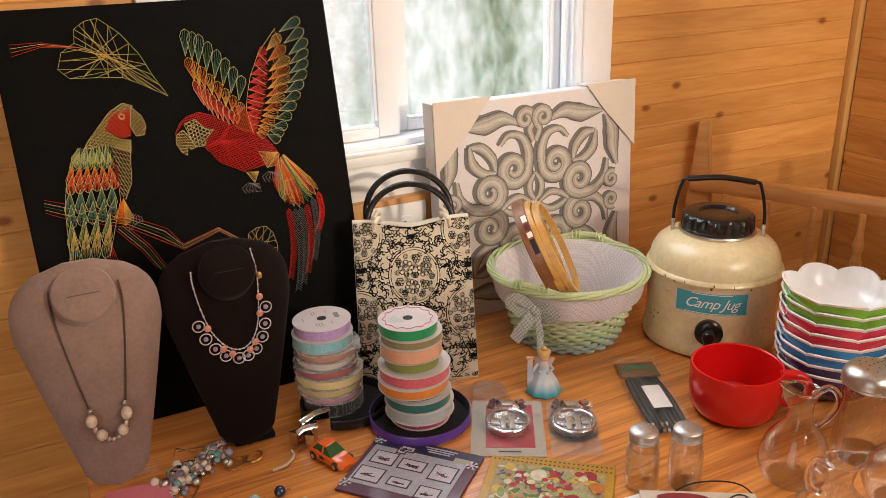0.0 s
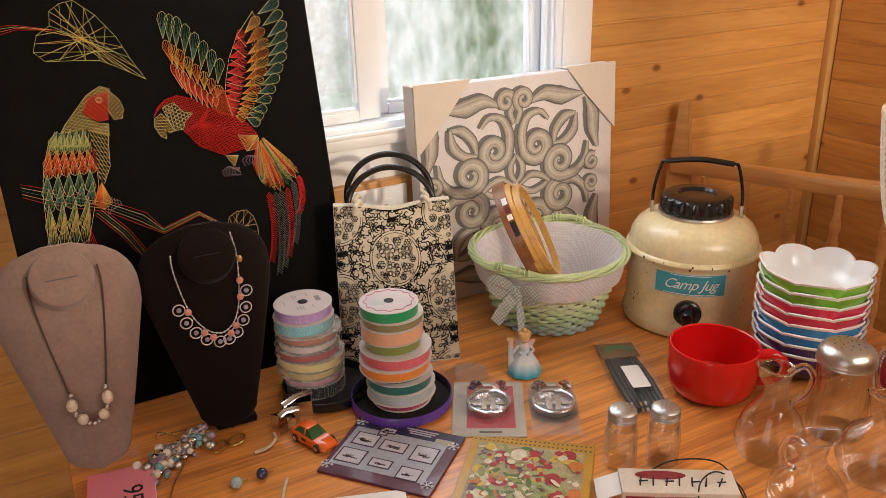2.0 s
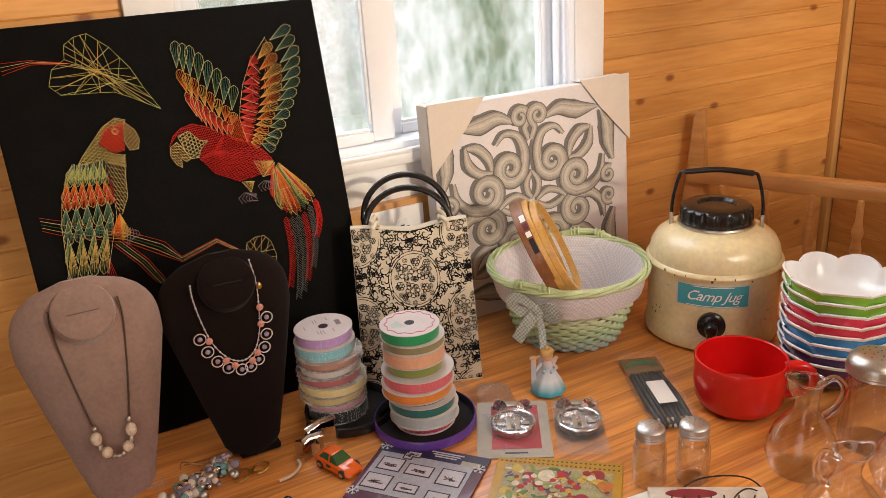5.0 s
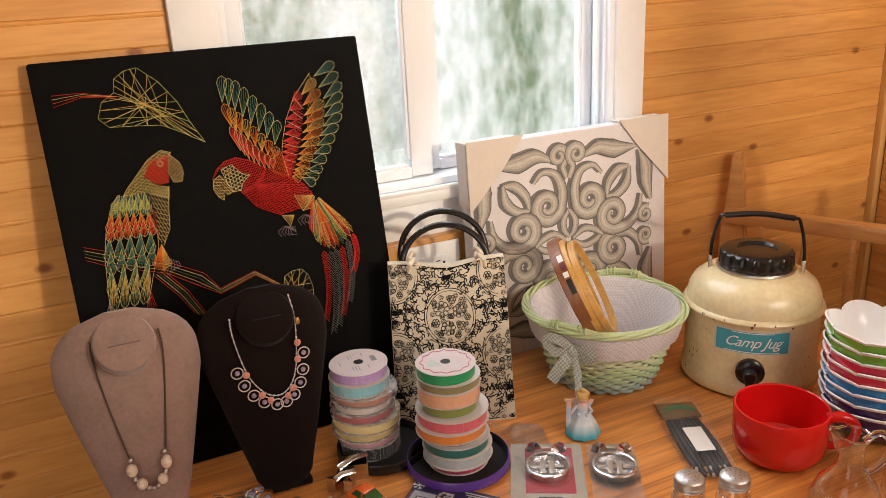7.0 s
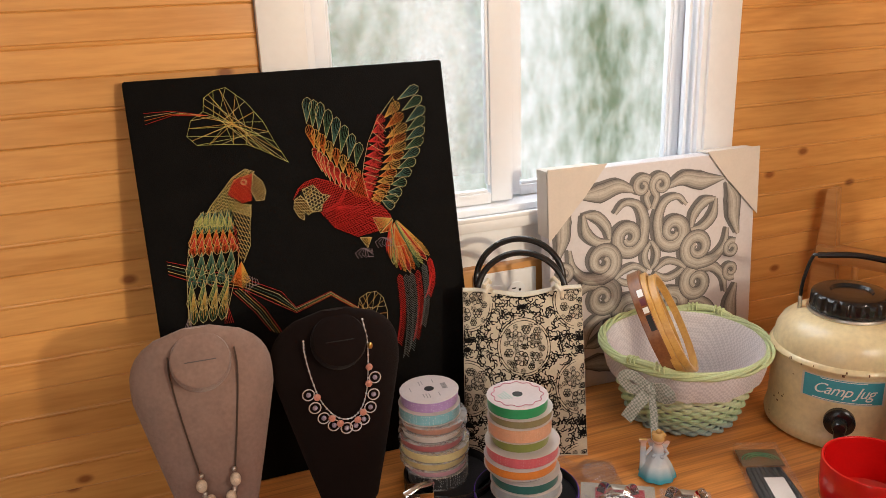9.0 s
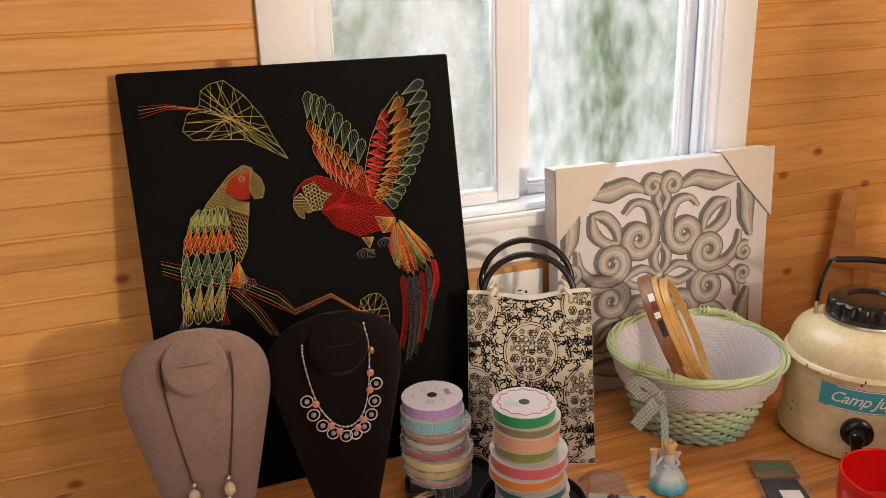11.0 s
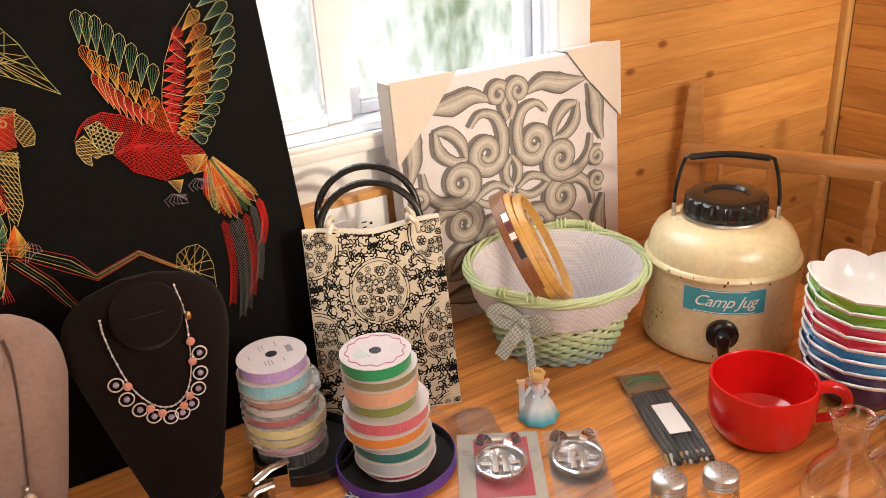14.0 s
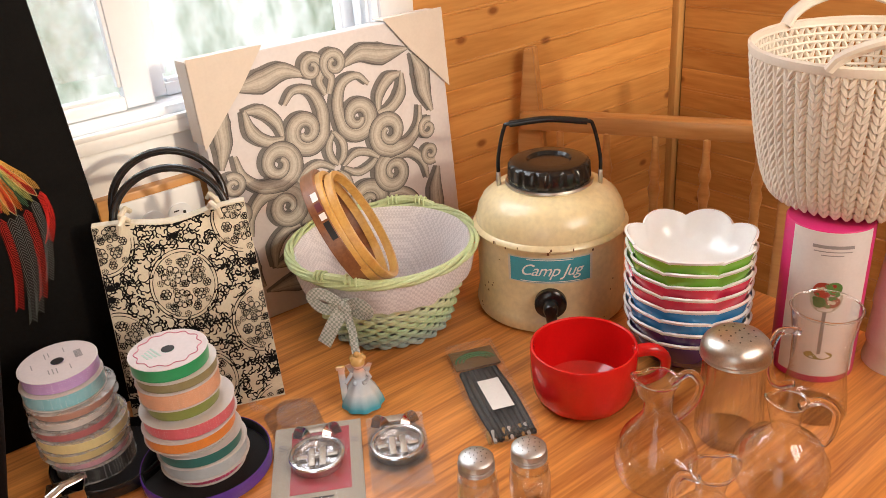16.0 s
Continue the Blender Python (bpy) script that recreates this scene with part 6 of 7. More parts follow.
# ---- ponytail pack with a green-printed header ----
def quad_frame(a, b, d, z=TOP):
    """A pose with x along a to b, y towards d."""
    a, b, d = (Vector((*p, 0)) for p in (a, b, d))
    x = (b - a).normalized()
    zz = Vector((0, 0, 1))
    y = zz.cross(x)
    m = Matrix((x, y, zz)).transposed().to_4x4()
    m.translation = (a.x, a.y, z)
    return m, (b - a).length, (d - a).dot(y)


m, w, h = quad_frame((0.874, 0.818), (0.936, 0.792), (0.985, 0.996))
pk = thing("accessory_pack", "clear-wrapped pack of black hair bands with a green header", "package", m)
bm = bmesh.new()
for q in range(8):
    tube(smooth_path([(0.016 + 0.0062 * q, 0.004, 0.006), (0.013 + 0.0068 * q, 0.07, 0.0085 + 0.0012 * (q % 2)), (0.017 + 0.0060 * q, 0.140, 0.006)], 5), 0.0044, 8, bm=bm)
part("contents", bm, plain("black_elastic", (0.014, 0.013, 0.013), 0.5, 0.4, scale=200, bump=0.4), pk, "black elastic bands")
part("wrapper", slab([(0.006, 0.002), (0.066, 0.0), (0.070, 0.10), (0.074, 0.196), (0.010, 0.196), (0.004, 0.10)], 0.0165, m=pose(0, 0, 0.0005), bevel=0.002), PLASTICFILM, pk, "clear wrapper")
hd = part("header", slab([(0.012, 0.150), (0.072, 0.150), (0.072, 0.193), (0.013, 0.193)], 0.0012, m=pose(0, 0, 0.0045)), plain("brown_header", (0.20, 0.12, 0.05), 0.5, 0.3, scale=80), pk, "brown and green printed header")
for i in range(3):
    part("header_band", tube([(0.042 + (0.026 - 0.005 * i) * math.cos(t), 0.165 + (0.018 - 0.004 * i) * math.sin(t), 0.0062) for t in [math.pi * k / 16 for k in range(17)]], 0.0011, 5), plain("header_green", (0.06, 0.22, 0.09), 0.5), hd)
part("sticker", box(0.027, 0.060, 0.0005, 0, (0.038, 0.072, 0.0182)), PAPER, pk, "white price sticker", smooth=False)
for i in range(9):
    part("lower_band", tube([(0.008 + i * 0.0065, 0.016, 0.010), (0.006 + i * 0.0068, 0.0, 0.006)], 0.0022, 6), plain("band_tone", ((0.30, 0.18, 0.06), (0.45, 0.43, 0.40), (0.02, 0.02, 0.02))[i % 3], 0.5), pk)

# ---- cookie-cutter set and two carded metal lens clips ----
FOIL = mat("crumpled_foil", (0.50, 0.50, 0.52), 0.22, 0.9, var=0.4, scale=140, bump=0.8, bscale=260)
TANPLATE = mat("tan_metal_plate", (0.46, 0.40, 0.33), 0.35, 0.6, var=0.15)


def card_clip(label, a, b, d, card, red):
    m, w, h = quad_frame(a, b, d)
    c = thing("carded_clip", label, "package", m, "carded chrome clips")
    part("card", box(w, h, 0.0016, 0.0004, (w / 2, h / 2, 0.0012)), card, c, smooth=False)
    if red:
        part("red_field", box(w * 0.66, h * 0.78, 0.0003, 0, (w * 0.53, h * 0.53, 0.0023)), plain("crimson_print", (0.40, 0.012, 0.03), 0.4), c, smooth=False)
        part("caption_bar", box(w * 0.30, 0.0028, 0.0003, 0, (w * 0.52, h * 0.075, 0.0023)), INK, c, smooth=False)
        for sx in (0.10, 0.92):
            for k in range(4):
                part("print_line", box(w * 0.09, 0.0010, 0.0003, 0, (w * sx, h * (0.70 + 0.02 * k), 0.0023)), LABELGREY, c, smooth=False)
    cx, cy, r = w * 0.50, h * 0.50, 0.029
    part("blister", lathe([(0.036, 0.0028), (0.034, 0.016), (0.030, 0.019), (0, 0.0205)], 36, m=pose(cx, cy, 0)), BLISTER, c)
    part("chrome_rim", tube([(cx + r * math.cos(q), cy + r * math.sin(q), 0.0130) for q in [2 * math.pi * k / 40 for k in range(40)]], 0.0026, 8, True), CHROME, c, "bright chrome rim")
    part("side_wall", lathe([(r, 0.003), (r + 0.0015, 0.012), (r - 0.002, 0.0125), (r - 0.003, 0.006)], 40, m=pose(cx, cy, 0)), CHROME, c)
    part("well", lathe([(r - 0.0015, 0.0110), (r - 0.006, 0.0062), (0.008, 0.0055), (0, 0.0070)], 40, lambda q, k: (1 + 0.06 * math.cos(5 * q + k), 0.0007 * math.cos(7 * q)), m=pose(cx, cy, 0)), FOIL, c, "crumpled silver well")
    for k in range(2):
        part("cross_plate", box(0.007, 0.030, 0.0010, 0.0003, m=pose(cx - 0.006 + 0.012 * k, cy, 0.0098)), TANPLATE, c)
    for k in range(2):
        part("side_plate", box(0.011, 0.005, 0.0010, 0.0003, m=pose(cx - 0.0175 + 0.035 * k, cy + 0.002, 0.0092)), TANPLATE, c)
    part("hub", lathe([(0, 0.0120), (0.0022, 0.0120), (0.003, 0.0095)], 14, m=pose(cx, cy, 0)), STEEL, c)
    for sg in (-1, 1):
        part("spring_arm", strip([(cx + sg * 0.010, cy + 0.027, 0.012), (cx + sg * 0.014, cy + 0.037, 0.018), (cx + sg * 0.020, cy + 0.044, 0.016), (cx + sg * 0.024, cy + 0.041, 0.006)], 0.0052, 0.0010), CHROME, c)
    part("spring_bridge", box(0.030, 0.011, 0.0010, 0.0003, (cx, cy + 0.040, 0.0165)), TANPLATE, c)
    part("film", box(w * 0.98, h * 0.98, 0.0004, 0, (w / 2, h / 2, 0.0034)), PLASTICFILM, c, smooth=False)
    return c


card_clip("chrome cake clip carded on a red and grey backing", (0.644, 0.898), (0.731, 0.846), (0.717, 1.014), PAPERGREY, True)
card_clip("chrome cake clip in a clear plastic blister", (0.738, 0.845), (0.797, 0.810), (0.808, 0.956), PLASTICFILM, False)
m, w, h = quad_frame((0.703, 0.992), (0.768, 0.978), (0.742, 1.078))
cs = thing("clear_blister", "empty clear plastic blister with a coiled tail", "package", m)
part("sheet", slab([(0, 0), (0.062, 0.004), (0.066, 0.066), (0.030, 0.082), (0.0, 0.060)], 0.0012), PLASTICFILM, cs)
part("dome", lathe([(0.026, 0.001), (0.025, 0.008), (0.020, 0.010), (0.009, 0.0105), (0.008, 0.014), (0, 0.0145)], 32, m=pose(0.036, 0.036, 0)), BLISTER, cs)
part("tail", tube(smooth_path([(0.008, 0.066, 0.003), (-0.006, 0.085, 0.005), (0.004, 0.104, 0.006), (0.022, 0.112, 0.006), (0.036, 0.118, 0.008)], 6), 0.0048, 8), BLISTER, cs)

# ---- stamp sheet, recipe cards, awl box and papers ----
NAVY = plain("navy_cover", (0.022, 0.018, 0.06), 0.35, 0.2, scale=30, coat=0.3)
PLUMC = plain("plum_cover", (0.09, 0.022, 0.05), 0.35, 0.25, scale=20, coat=0.3)
MIST = plain("misty_blue", (0.36, 0.37, 0.42), 0.4, 0.18, scale=25)
m, w, h = quad_frame((0.462, 0.921), (0.560, 0.803), (0.563, 0.985))
book = thing("stamp_sheet", "dark plum and navy booklet with framed winter vignettes", "booklet", m)
h = 0.127
part("cover", box(w, h, 0.004, 0.0006, (w / 2, h / 2, 0.0022)), PLUMC, book, smooth=False)
part("navy_band", box(w, h * 0.20, 0.0003, 0, (w / 2, h * 0.90, 0.0044)), NAVY, book, smooth=False)
part("mist_field", box(w * 0.86, h * 0.66, 0.0003, 0, (w * 0.47, h * 0.48, 0.00445)), MIST, book, smooth=False)
FRAMEINK = plain("frame_ink", (0.05, 0.018, 0.035), 0.5)
VIG = plain("vignette_paper", (0.50, 0.49, 0.53), 0.5, 0.15, scale=40)
for u, v, fw, fh in ((0.20, 0.62, 0.22, 0.22), (0.18, 0.32, 0.24, 0.24), (0.47, 0.60, 0.24, 0.18), (0.76, 0.58, 0.22, 0.26), (0.46, 0.30, 0.20, 0.14), (0.74, 0.24, 0.20, 0.20), (0.34, 0.84, 0.14, 0.10), (0.30, 0.80, 0.09, 0.12)):
    f = part("vignette_frame", box(w * fw, h * fh, 0.0003, 0, (w * u, h * v, 0.0048)), FRAMEINK, book, smooth=False)
    part("vignette", box(w * fw - 0.004, h * fh - 0.004, 0.0003, 0, (w * u, h * v, 0.0050)), VIG, f, smooth=False)
    rr = random.Random(int(u * 100 + v * 1000))
    for k in range(7):
        part("sketch", tube([(w * u + rr.uniform(-1, 1) * w * fw * 0.3, h * v + rr.uniform(-0.8, 0.2) * h * fh * 0.3, 0.0053) for _ in range(3)], 0.0004, 4), FRAMEINK, f)
for k in range(3):
    part("title_bar", box(w * (0.30 - 0.05 * k), 0.0022, 0.0003, 0, (w * 0.62, h * (0.95 - 0.035 * k), 0.0047)), VIG, book, smooth=False)
part("title_panel", box(w * 0.17, h * 0.07, 0.0003, 0, (w * 0.86, h * 0.84, 0.0049)), PAPERGREY, book, smooth=False)
FLAKE = plain("snowflake_white", (0.62, 0.62, 0.66), 0.5)
for u, v in ((0.05, 0.90), (0.93, 0.14), (0.04, 0.12), (0.95, 0.80)):
    bm = bmesh.new()
    for k in range(6):
        a = k * math.pi / 3
        d = Vector((math.cos(a), math.sin(a), 0))
        c0 = Vector((w * u, h * v, 0.0051))
        tube([c0, c0 + d * 0.009], 0.0006, 4, bm=bm)
        for s in (-1, 1):
            e_ = Vector((math.cos(a + s * 0.7), math.sin(a + s * 0.7), 0))
            tube([c0 + d * 0.005, c0 + d * 0.005 + e_ * 0.0035], 0.0005, 4, bm=bm)
    part("snowflake", bm, FLAKE, book)

GILT = plain("gilt_border", (0.46, 0.255, 0.012), 0.4, 0.15, scale=60, coat=0.2)
m, w, h = quad_frame((0.584, 0.790), (0.700, 0.684), (0.653, 0.868))
h = 0.128
w = 0.160
for k, (dx, dy, rz) in enumerate(((0.004, 0.008, 1.5), (0.0, 0.0, 0.0))):
    card = thing("recipe_card", "gold-bordered card painted with fruit and vegetables", "card", m @ pose(dx, dy - 0.045, 0.0018 * k, 0, 0, rz), "pile of fruit cards")
    hh = 0.172
    part("border", box(w, hh, 0.0016, 0.0004, (w / 2, hh / 2, 0.0008)), GILT, card, smooth=False)
    for i in range(26):
        for yy in (0.006, hh - 0.006):
            part("border_dot", box(0.0026, 0.0026, 0.0002, 0, (0.005 + i * (w - 0.010) / 25, yy, 0.0017)), plain("border_brown", (0.10, 0.055, 0.01), 0.5) if i == 0 and yy < 0.01 and k == 0 else bpy.data.materials["border_brown"], card, smooth=False)
    if k == 1:
        art = part("painting", box(w - 0.022, hh - 0.022, 0.0002, 0, (w / 2, hh / 2, 0.0018)), plain("painting_ground", (0.36, 0.30, 0.16), 0.5, 0.5, scale=60), card, "painted fruit and leaves", smooth=False)
        rr = random.Random(12)
        FRUIT = [plain("fruit_" + nme, c, 0.4, 0.3, scale=140) for nme, c in (("red", (0.42, 0.02, 0.02)), ("cherry", (0.30, 0.01, 0.02)), ("leaf", (0.08, 0.16, 0.03)), ("olive", (0.22, 0.26, 0.06)), ("yellow", (0.55, 0.38, 0.05)), ("grape", (0.30, 0.34, 0.12)), ("orange", (0.50, 0.15, 0.02)), ("cream", (0.65, 0.58, 0.42)), ("plum", (0.10, 0.05, 0.12)))]
        for i in range(430):
            cx, cy = rr.uniform(0.016, w - 0.016), rr.uniform(0.016, hh - 0.016)
            big = rr.random() < 0.20
            r = rr.uniform(0.006, 0.011) if big else rr.uniform(0.0026, 0.0056)
            st, an = (rr.uniform(0.9, 1.1), 0) if rr.random() < 0.5 else (rr.uniform(0.3, 0.5), rr.uniform(0, 6.28))
            z = 0.00195 + 0.000004 * i
            bm = bmesh.new()
            bm.faces.new([bm.verts.new((cx + r * (math.cos(t) * math.cos(an) - st * math.sin(t) * math.sin(an)), cy + r * (math.cos(t) * math.sin(an) + st * math.sin(t) * math.cos(an)), z)) for t in [2 * math.pi * q / 12 for q in range(12)]])
            part("fruit" if st > 0.8 else "leaf", bm, FRUIT[rr.choice((0, 1, 4, 5, 5, 7, 6)) if st > 0.8 else rr.choice((2, 2, 3, 3, 4, 7, 8))], art, smooth=False)

m, w, h = quad_frame((0.744, 0.672), (0.856, 0.600), (0.77, 0.71))
w, h, hz_ = 0.134, 0.045, 0.026
awl = thing("awl_box", "small worn cardboard box lettered in red, its flap open", "box", m)
part("carton", box(w, h, hz_, 0.0012, (w / 2, h / 2, hz_ / 2)), plain("box_cream", (0.66, 0.58, 0.48), 0.6, 0.12, scale=40), awl)
REDP = plain("box_maroon", (0.24, 0.02, 0.025), 0.5, 0.2, scale=60)
fr_ = part("front_print", box(w - 0.008, 0.0004, hz_ * 0.66, 0, (w / 2, -0.0003, hz_ * 0.46)), REDP, awl, smooth=False)
text("front_text", "SEWING AWL", 0.0125, PAPER, fr_, pose(w * 0.5, -0.0008, hz_ * 0.42, 90, 180, 0), 1.25)
for k in range(2):
    part("print_bar", box(w * 0.45, 0.0003, 0.0012, 0, (w * 0.5, -0.0007, hz_ * (0.66 + 0.08 * k))), PAPER, fr_, smooth=False)
tp = part("top_print", ball(0.02, (w * 0.36, h * 0.72, hz_ + 0.0003), None, (1.5, 0.42, 0.006), 20, 6), REDP, awl, "red tool picture")
rr = random.Random(4)
for k in range(7):
    x0 = 0.022 + k * 0.015
    part("pen_stroke", tube([(x0, h * 0.28, hz_ + 0.0006), (x0 + rr.uniform(0.002, 0.008), h * 0.62, hz_ + 0.0006)], 0.0010, 5), INK, awl)
    if k % 2 == 0:
        part("pen_stroke", tube([(x0, h * 0.45, hz_ + 0.0006), (x0 + 0.010, h * 0.47, hz_ + 0.0006)], 0.0010, 5), INK, awl)
part("flap", box(0.030, 0.040, 0.0010, 0.0002, m=pose(-0.014, h / 2, hz_ * 0.62, 0, -22, 0)), PAPER, awl)
part("thread", tube(smooth_path([(w * 0.18, h + 0.004, 0.004), (w * 0.5, h + 0.022, hz_ * 0.8), (w * 0.9, h + 0.010, hz_ + 0.003), (w * 1.05, h * 0.4, hz_ * 0.5), (w * 1.02, -0.012, 0.004), (w * 0.7, -0.014, 0.003), (w * 0.66, h * 0.2, hz_ + 0.004), (w * 0.86, h * 0.8, hz_ + 0.004), (w * 1.08, h * 0.6, hz_ * 0.4), (w * 1.0, -0.022, 0.003), (w * 0.5, -0.026, 0.002), (w * 0.2, -0.018, 0.002)], 7), 0.0010, 6), INK, awl, "waxed black thread")

pc = thing("greeting_card", "white card with a faint blue drawing", "card", on(0.455, 0.790, -20))
part("sheet", box(0.135, 0.100, 0.0022, 0.0004, (0, 0.02, 0.0013)), PAPER, pc, smooth=False)
for k in range(6):
    part("drawing", tube(smooth_path([(0.005 + 0.006 * k, -0.01, 0.0026), (0.0 + 0.008 * k, 0.012, 0.0026), (0.012 + 0.006 * k, 0.030, 0.0026)], 5), 0.0007, 4), plain("pale_blue", (0.42, 0.50, 0.60), 0.6), pc)

PINKP = plain("pink_note", (0.72, 0.22, 0.28), 0.6, 0.05)
pn = thing("price_tag", "pink note pad with handwritten price figures", "note", on(0.238, 0.985, -8))
part("pad", box(0.078, 0.115, 0.010, 0.0008, (0, 0, 0.005)), PAPER, pn)
nt = part("note", box(0.078, 0.115, 0.0006, 0.0002, (0, 0, 0.0106)), PINKP, pn, smooth=False)
text("figures", "95", 0.034, INK, nt, pose(0.012, 0.0, 0.0112, 0, 0, -90))

# ---- toy car ----
ORANGE = plain("orange_paint", (0.72, 0.12, 0.012), 0.2, 0.08, coat=0.5)
TINT = plain("green_window", (0.03, 0.09, 0.03), 0.15, 0.1)
m, L_, _ = quad_frame((0.470, 1.016), (0.494, 0.955), (0.52, 1.0))
car = thing("toy_car", "orange die-cast toy car with green tinted windows", "toy car", m)
bm = bmesh.new()
secs = [(0.0, 0.012, 0.006, 0.013), (0.004, 0.014, 0.005, 0.016), (0.018, 0.0145, 0.004, 0.0175), (0.046, 0.0145, 0.004, 0.0145), (0.064, 0.0135, 0.004, 0.0105), (0.068, 0.011, 0.005, 0.008)]
rings = []
for x, hw, z0, z1 in secs:
    rings.append([bm.verts.new((x, y, z)) for y, z in ((-hw, z0), (-hw, z1 - 0.003), (-hw + 0.003, z1), (hw - 0.003, z1), (hw, z1 - 0.003), (hw, z0))])
for a, b in zip(rings, rings[1:]):
    for i in range(6):
        bm.faces.new((a[i], a[(i + 1) % 6], b[(i + 1) % 6], b[i]))
bm.faces.new(rings[0])
bm.faces.new(rings[-1][::-1])
part("body", bm, ORANGE, car)
bm = bmesh.new()
lo = [bm.verts.new(p) for p in ((0.010, -0.0125, 0.0165), (0.046, -0.0125, 0.0145), (0.046, 0.0125, 0.0145), (0.010, 0.0125, 0.0165))]
hi = [bm.verts.new(p) for p in ((0.018, -0.009, 0.0245), (0.034, -0.009, 0.0245), (0.034, 0.009, 0.0245), (0.018, 0.009, 0.0245))]
for i in range(4):
    bm.faces.new((lo[i], lo[(i + 1) % 4], hi[(i + 1) % 4], hi[i]))
bm.faces.new(hi)
part("window_glass", bm, TINT, car)
part("roof", box(0.017, 0.019, 0.0016, 0.0006, (0.026, 0, 0.0250)), ORANGE, car)
part("door_mark", box(0.008, 0.0004, 0.005, 0, (0.030, -0.0148, 0.010)), INK, car)
for sy in (-1, 1):
    part("pillar", box(0.002, 0.002, 0.011, 0.0004, m=pose(0.030, sy * 0.0112, 0.020, sy * 24, 0, 0)), ORANGE, car)
    for x in (0.013, 0.054):
        wl = part("wheel", lathe([(0, -0.0025), (0.0050, -0.0025), (0.0060, -0.0015), (0.0060, 0.0015), (0.0050, 0.0025), (0, 0.0025)], 18, m=pose(x, sy * 0.0135, 0.006, 90, 0, 0)), INK, car)
        part("rim", lathe([(0, 0.0), (0.0034, 0.0)], 14, m=pose(x, sy * 0.0162, 0.006, 90, 0, 0)), CHROME, wl)

# ---- metal cutters, jewellery heap, rings, earrings ----
def cutter(label, m, pts, hgt):
    c = thing("cookie_cutter", label, "cookie cutter", m, "metal cutters")
    bm = bmesh.new()
    n = len(pts)
    rings = [[bm.verts.new((x * f, y * f, z)) for x, y in pts] for f, z in ((1, 0), (1, hgt), (0.95, hgt), (0.95, 0))]
    for k in range(4):
        for q in range(n):
            bm.faces.new((rings[k][q], rings[k][(q + 1) % n], rings[(k + 1) % 4][(q + 1) % n], rings[(k + 1) % 4][q]))
    bmesh.ops.recalc_face_normals(bm, faces=bm.faces[:])
    part("wall", bm, CHROME, c, smooth=False)
    part("handle", tube([(pts[0][0], pts[0][1], hgt), (0, 0, hgt + 0.004), (pts[n // 2][0], pts[n // 2][1], hgt)], 0.004, 6, flat=0.2), CHROME, c)
    return c


cutter("shiny star-shaped metal cookie cutter", on(0.462, 1.036, 10), [((0.021 if k % 2 == 0 else 0.010) * math.cos(k * math.pi / 5), (0.021 if k % 2 == 0 else 0.010) * math.sin(k * math.pi / 5)) for k in range(10)], 0.022)
cutter("shiny square metal cookie cutter", on(0.487, 1.062, -15), [(-0.020, -0.013), (0.020, -0.013), (0.022, 0.013), (-0.018, 0.014)], 0.024)
TWINE = plain("natural_twine", (0.55, 0.42, 0.30), 0.9, 0.2)
single("twine", tube(smooth_path([(0.405, 0.998, 0.7525), (0.424, 1.000, 0.7535), (0.438, 1.012, 0.754), (0.440, 1.026, 0.754)], 6), 0.0022, 6), TWINE, "short loose end of natural twine on the table", "twine")
single("twine", tube(smooth_path([(0.402, 0.878, 0.7525), (0.412, 0.902, 0.7535), (0.424, 0.925, 0.753)], 6), 0.0024, 6), TWINE, "short loose end of natural twine on the table", "twine")
heap = thing("jewellery_heap", "tangled heap of pearl, crystal and turquoise bead jewellery", "jewellery", on(0.318, 1.050))
PEARL = plain("pearl", (0.66, 0.58, 0.50), 0.18, 0.12, coat=0.6)
AQUA = plain("aqua_bead", (0.14, 0.32, 0.33), 0.15, 0.3, coat=0.5)
rr = random.Random(21)
for i in range(135):
    t = rr.random()
    x, y = -0.045 + 0.085 * t + rr.gauss(0, 0.008), -0.028 + 0.052 * t + rr.gauss(0, 0.012)
    r = rr.choice((0.0035, 0.0045, 0.0055, 0.0065))
    mt = rr.choice((PEARL, PEARL, AQUA, CHROME, CRYSTAL, STEEL))
    part("bead", ball(r, (x, y, r * 0.95 + (0.006 if rr.random() < 0.35 else 0)), None, (1, 1, 0.95), 10, 7), mt, heap)
for i in range(7):
    x, y = rr.uniform(-0.03, 0.035), rr.uniform(-0.02, 0.028)
    part("chain", tube(smooth_path([(x, y, 0.012), (x + rr.uniform(-0.03, 0.03), y + rr.uniform(-0.02, 0.02), 0.014), (x + rr.uniform(-0.04, 0.04), y + rr.uniform(-0.03, 0.03), 0.003)], 6), 0.0011, 5), CHROME, heap)
part("brooch", box(0.030, 0.009, 0.006, 0.0015, m=pose(-0.024, -0.012, 0.013, 0, 0, 38)), CRYSTAL, heap, "bar of faceted crystals")
single("spectacle_chain", tube(smooth_path([(0.318, 1.020, 0.7515), (0.304, 0.998, 0.752), (0.292, 0.970, 0.752), (0.287, 0.935, 0.752), (0.290, 0.90, 0.752)], 7), 0.0010, 6), GOLD, "thin beaded brass chain trailing from the heap", "chain")
for x, y, rz in ((0.366, 1.036, 20), (0.392, 1.038, -15)):
    single("ring", tube([(0.0110 * math.cos(t), 0.0110 * math.sin(t), 0.0022 + 0.0045 * (1 + math.cos(t)) * 0.5) for t in [2 * math.pi * k / 28 for k in range(28)]], 0.0017, 7, True), GOLD, "plain brass ring lying by the jewellery heap", "ring", on(x, y, rz), "brass rings")
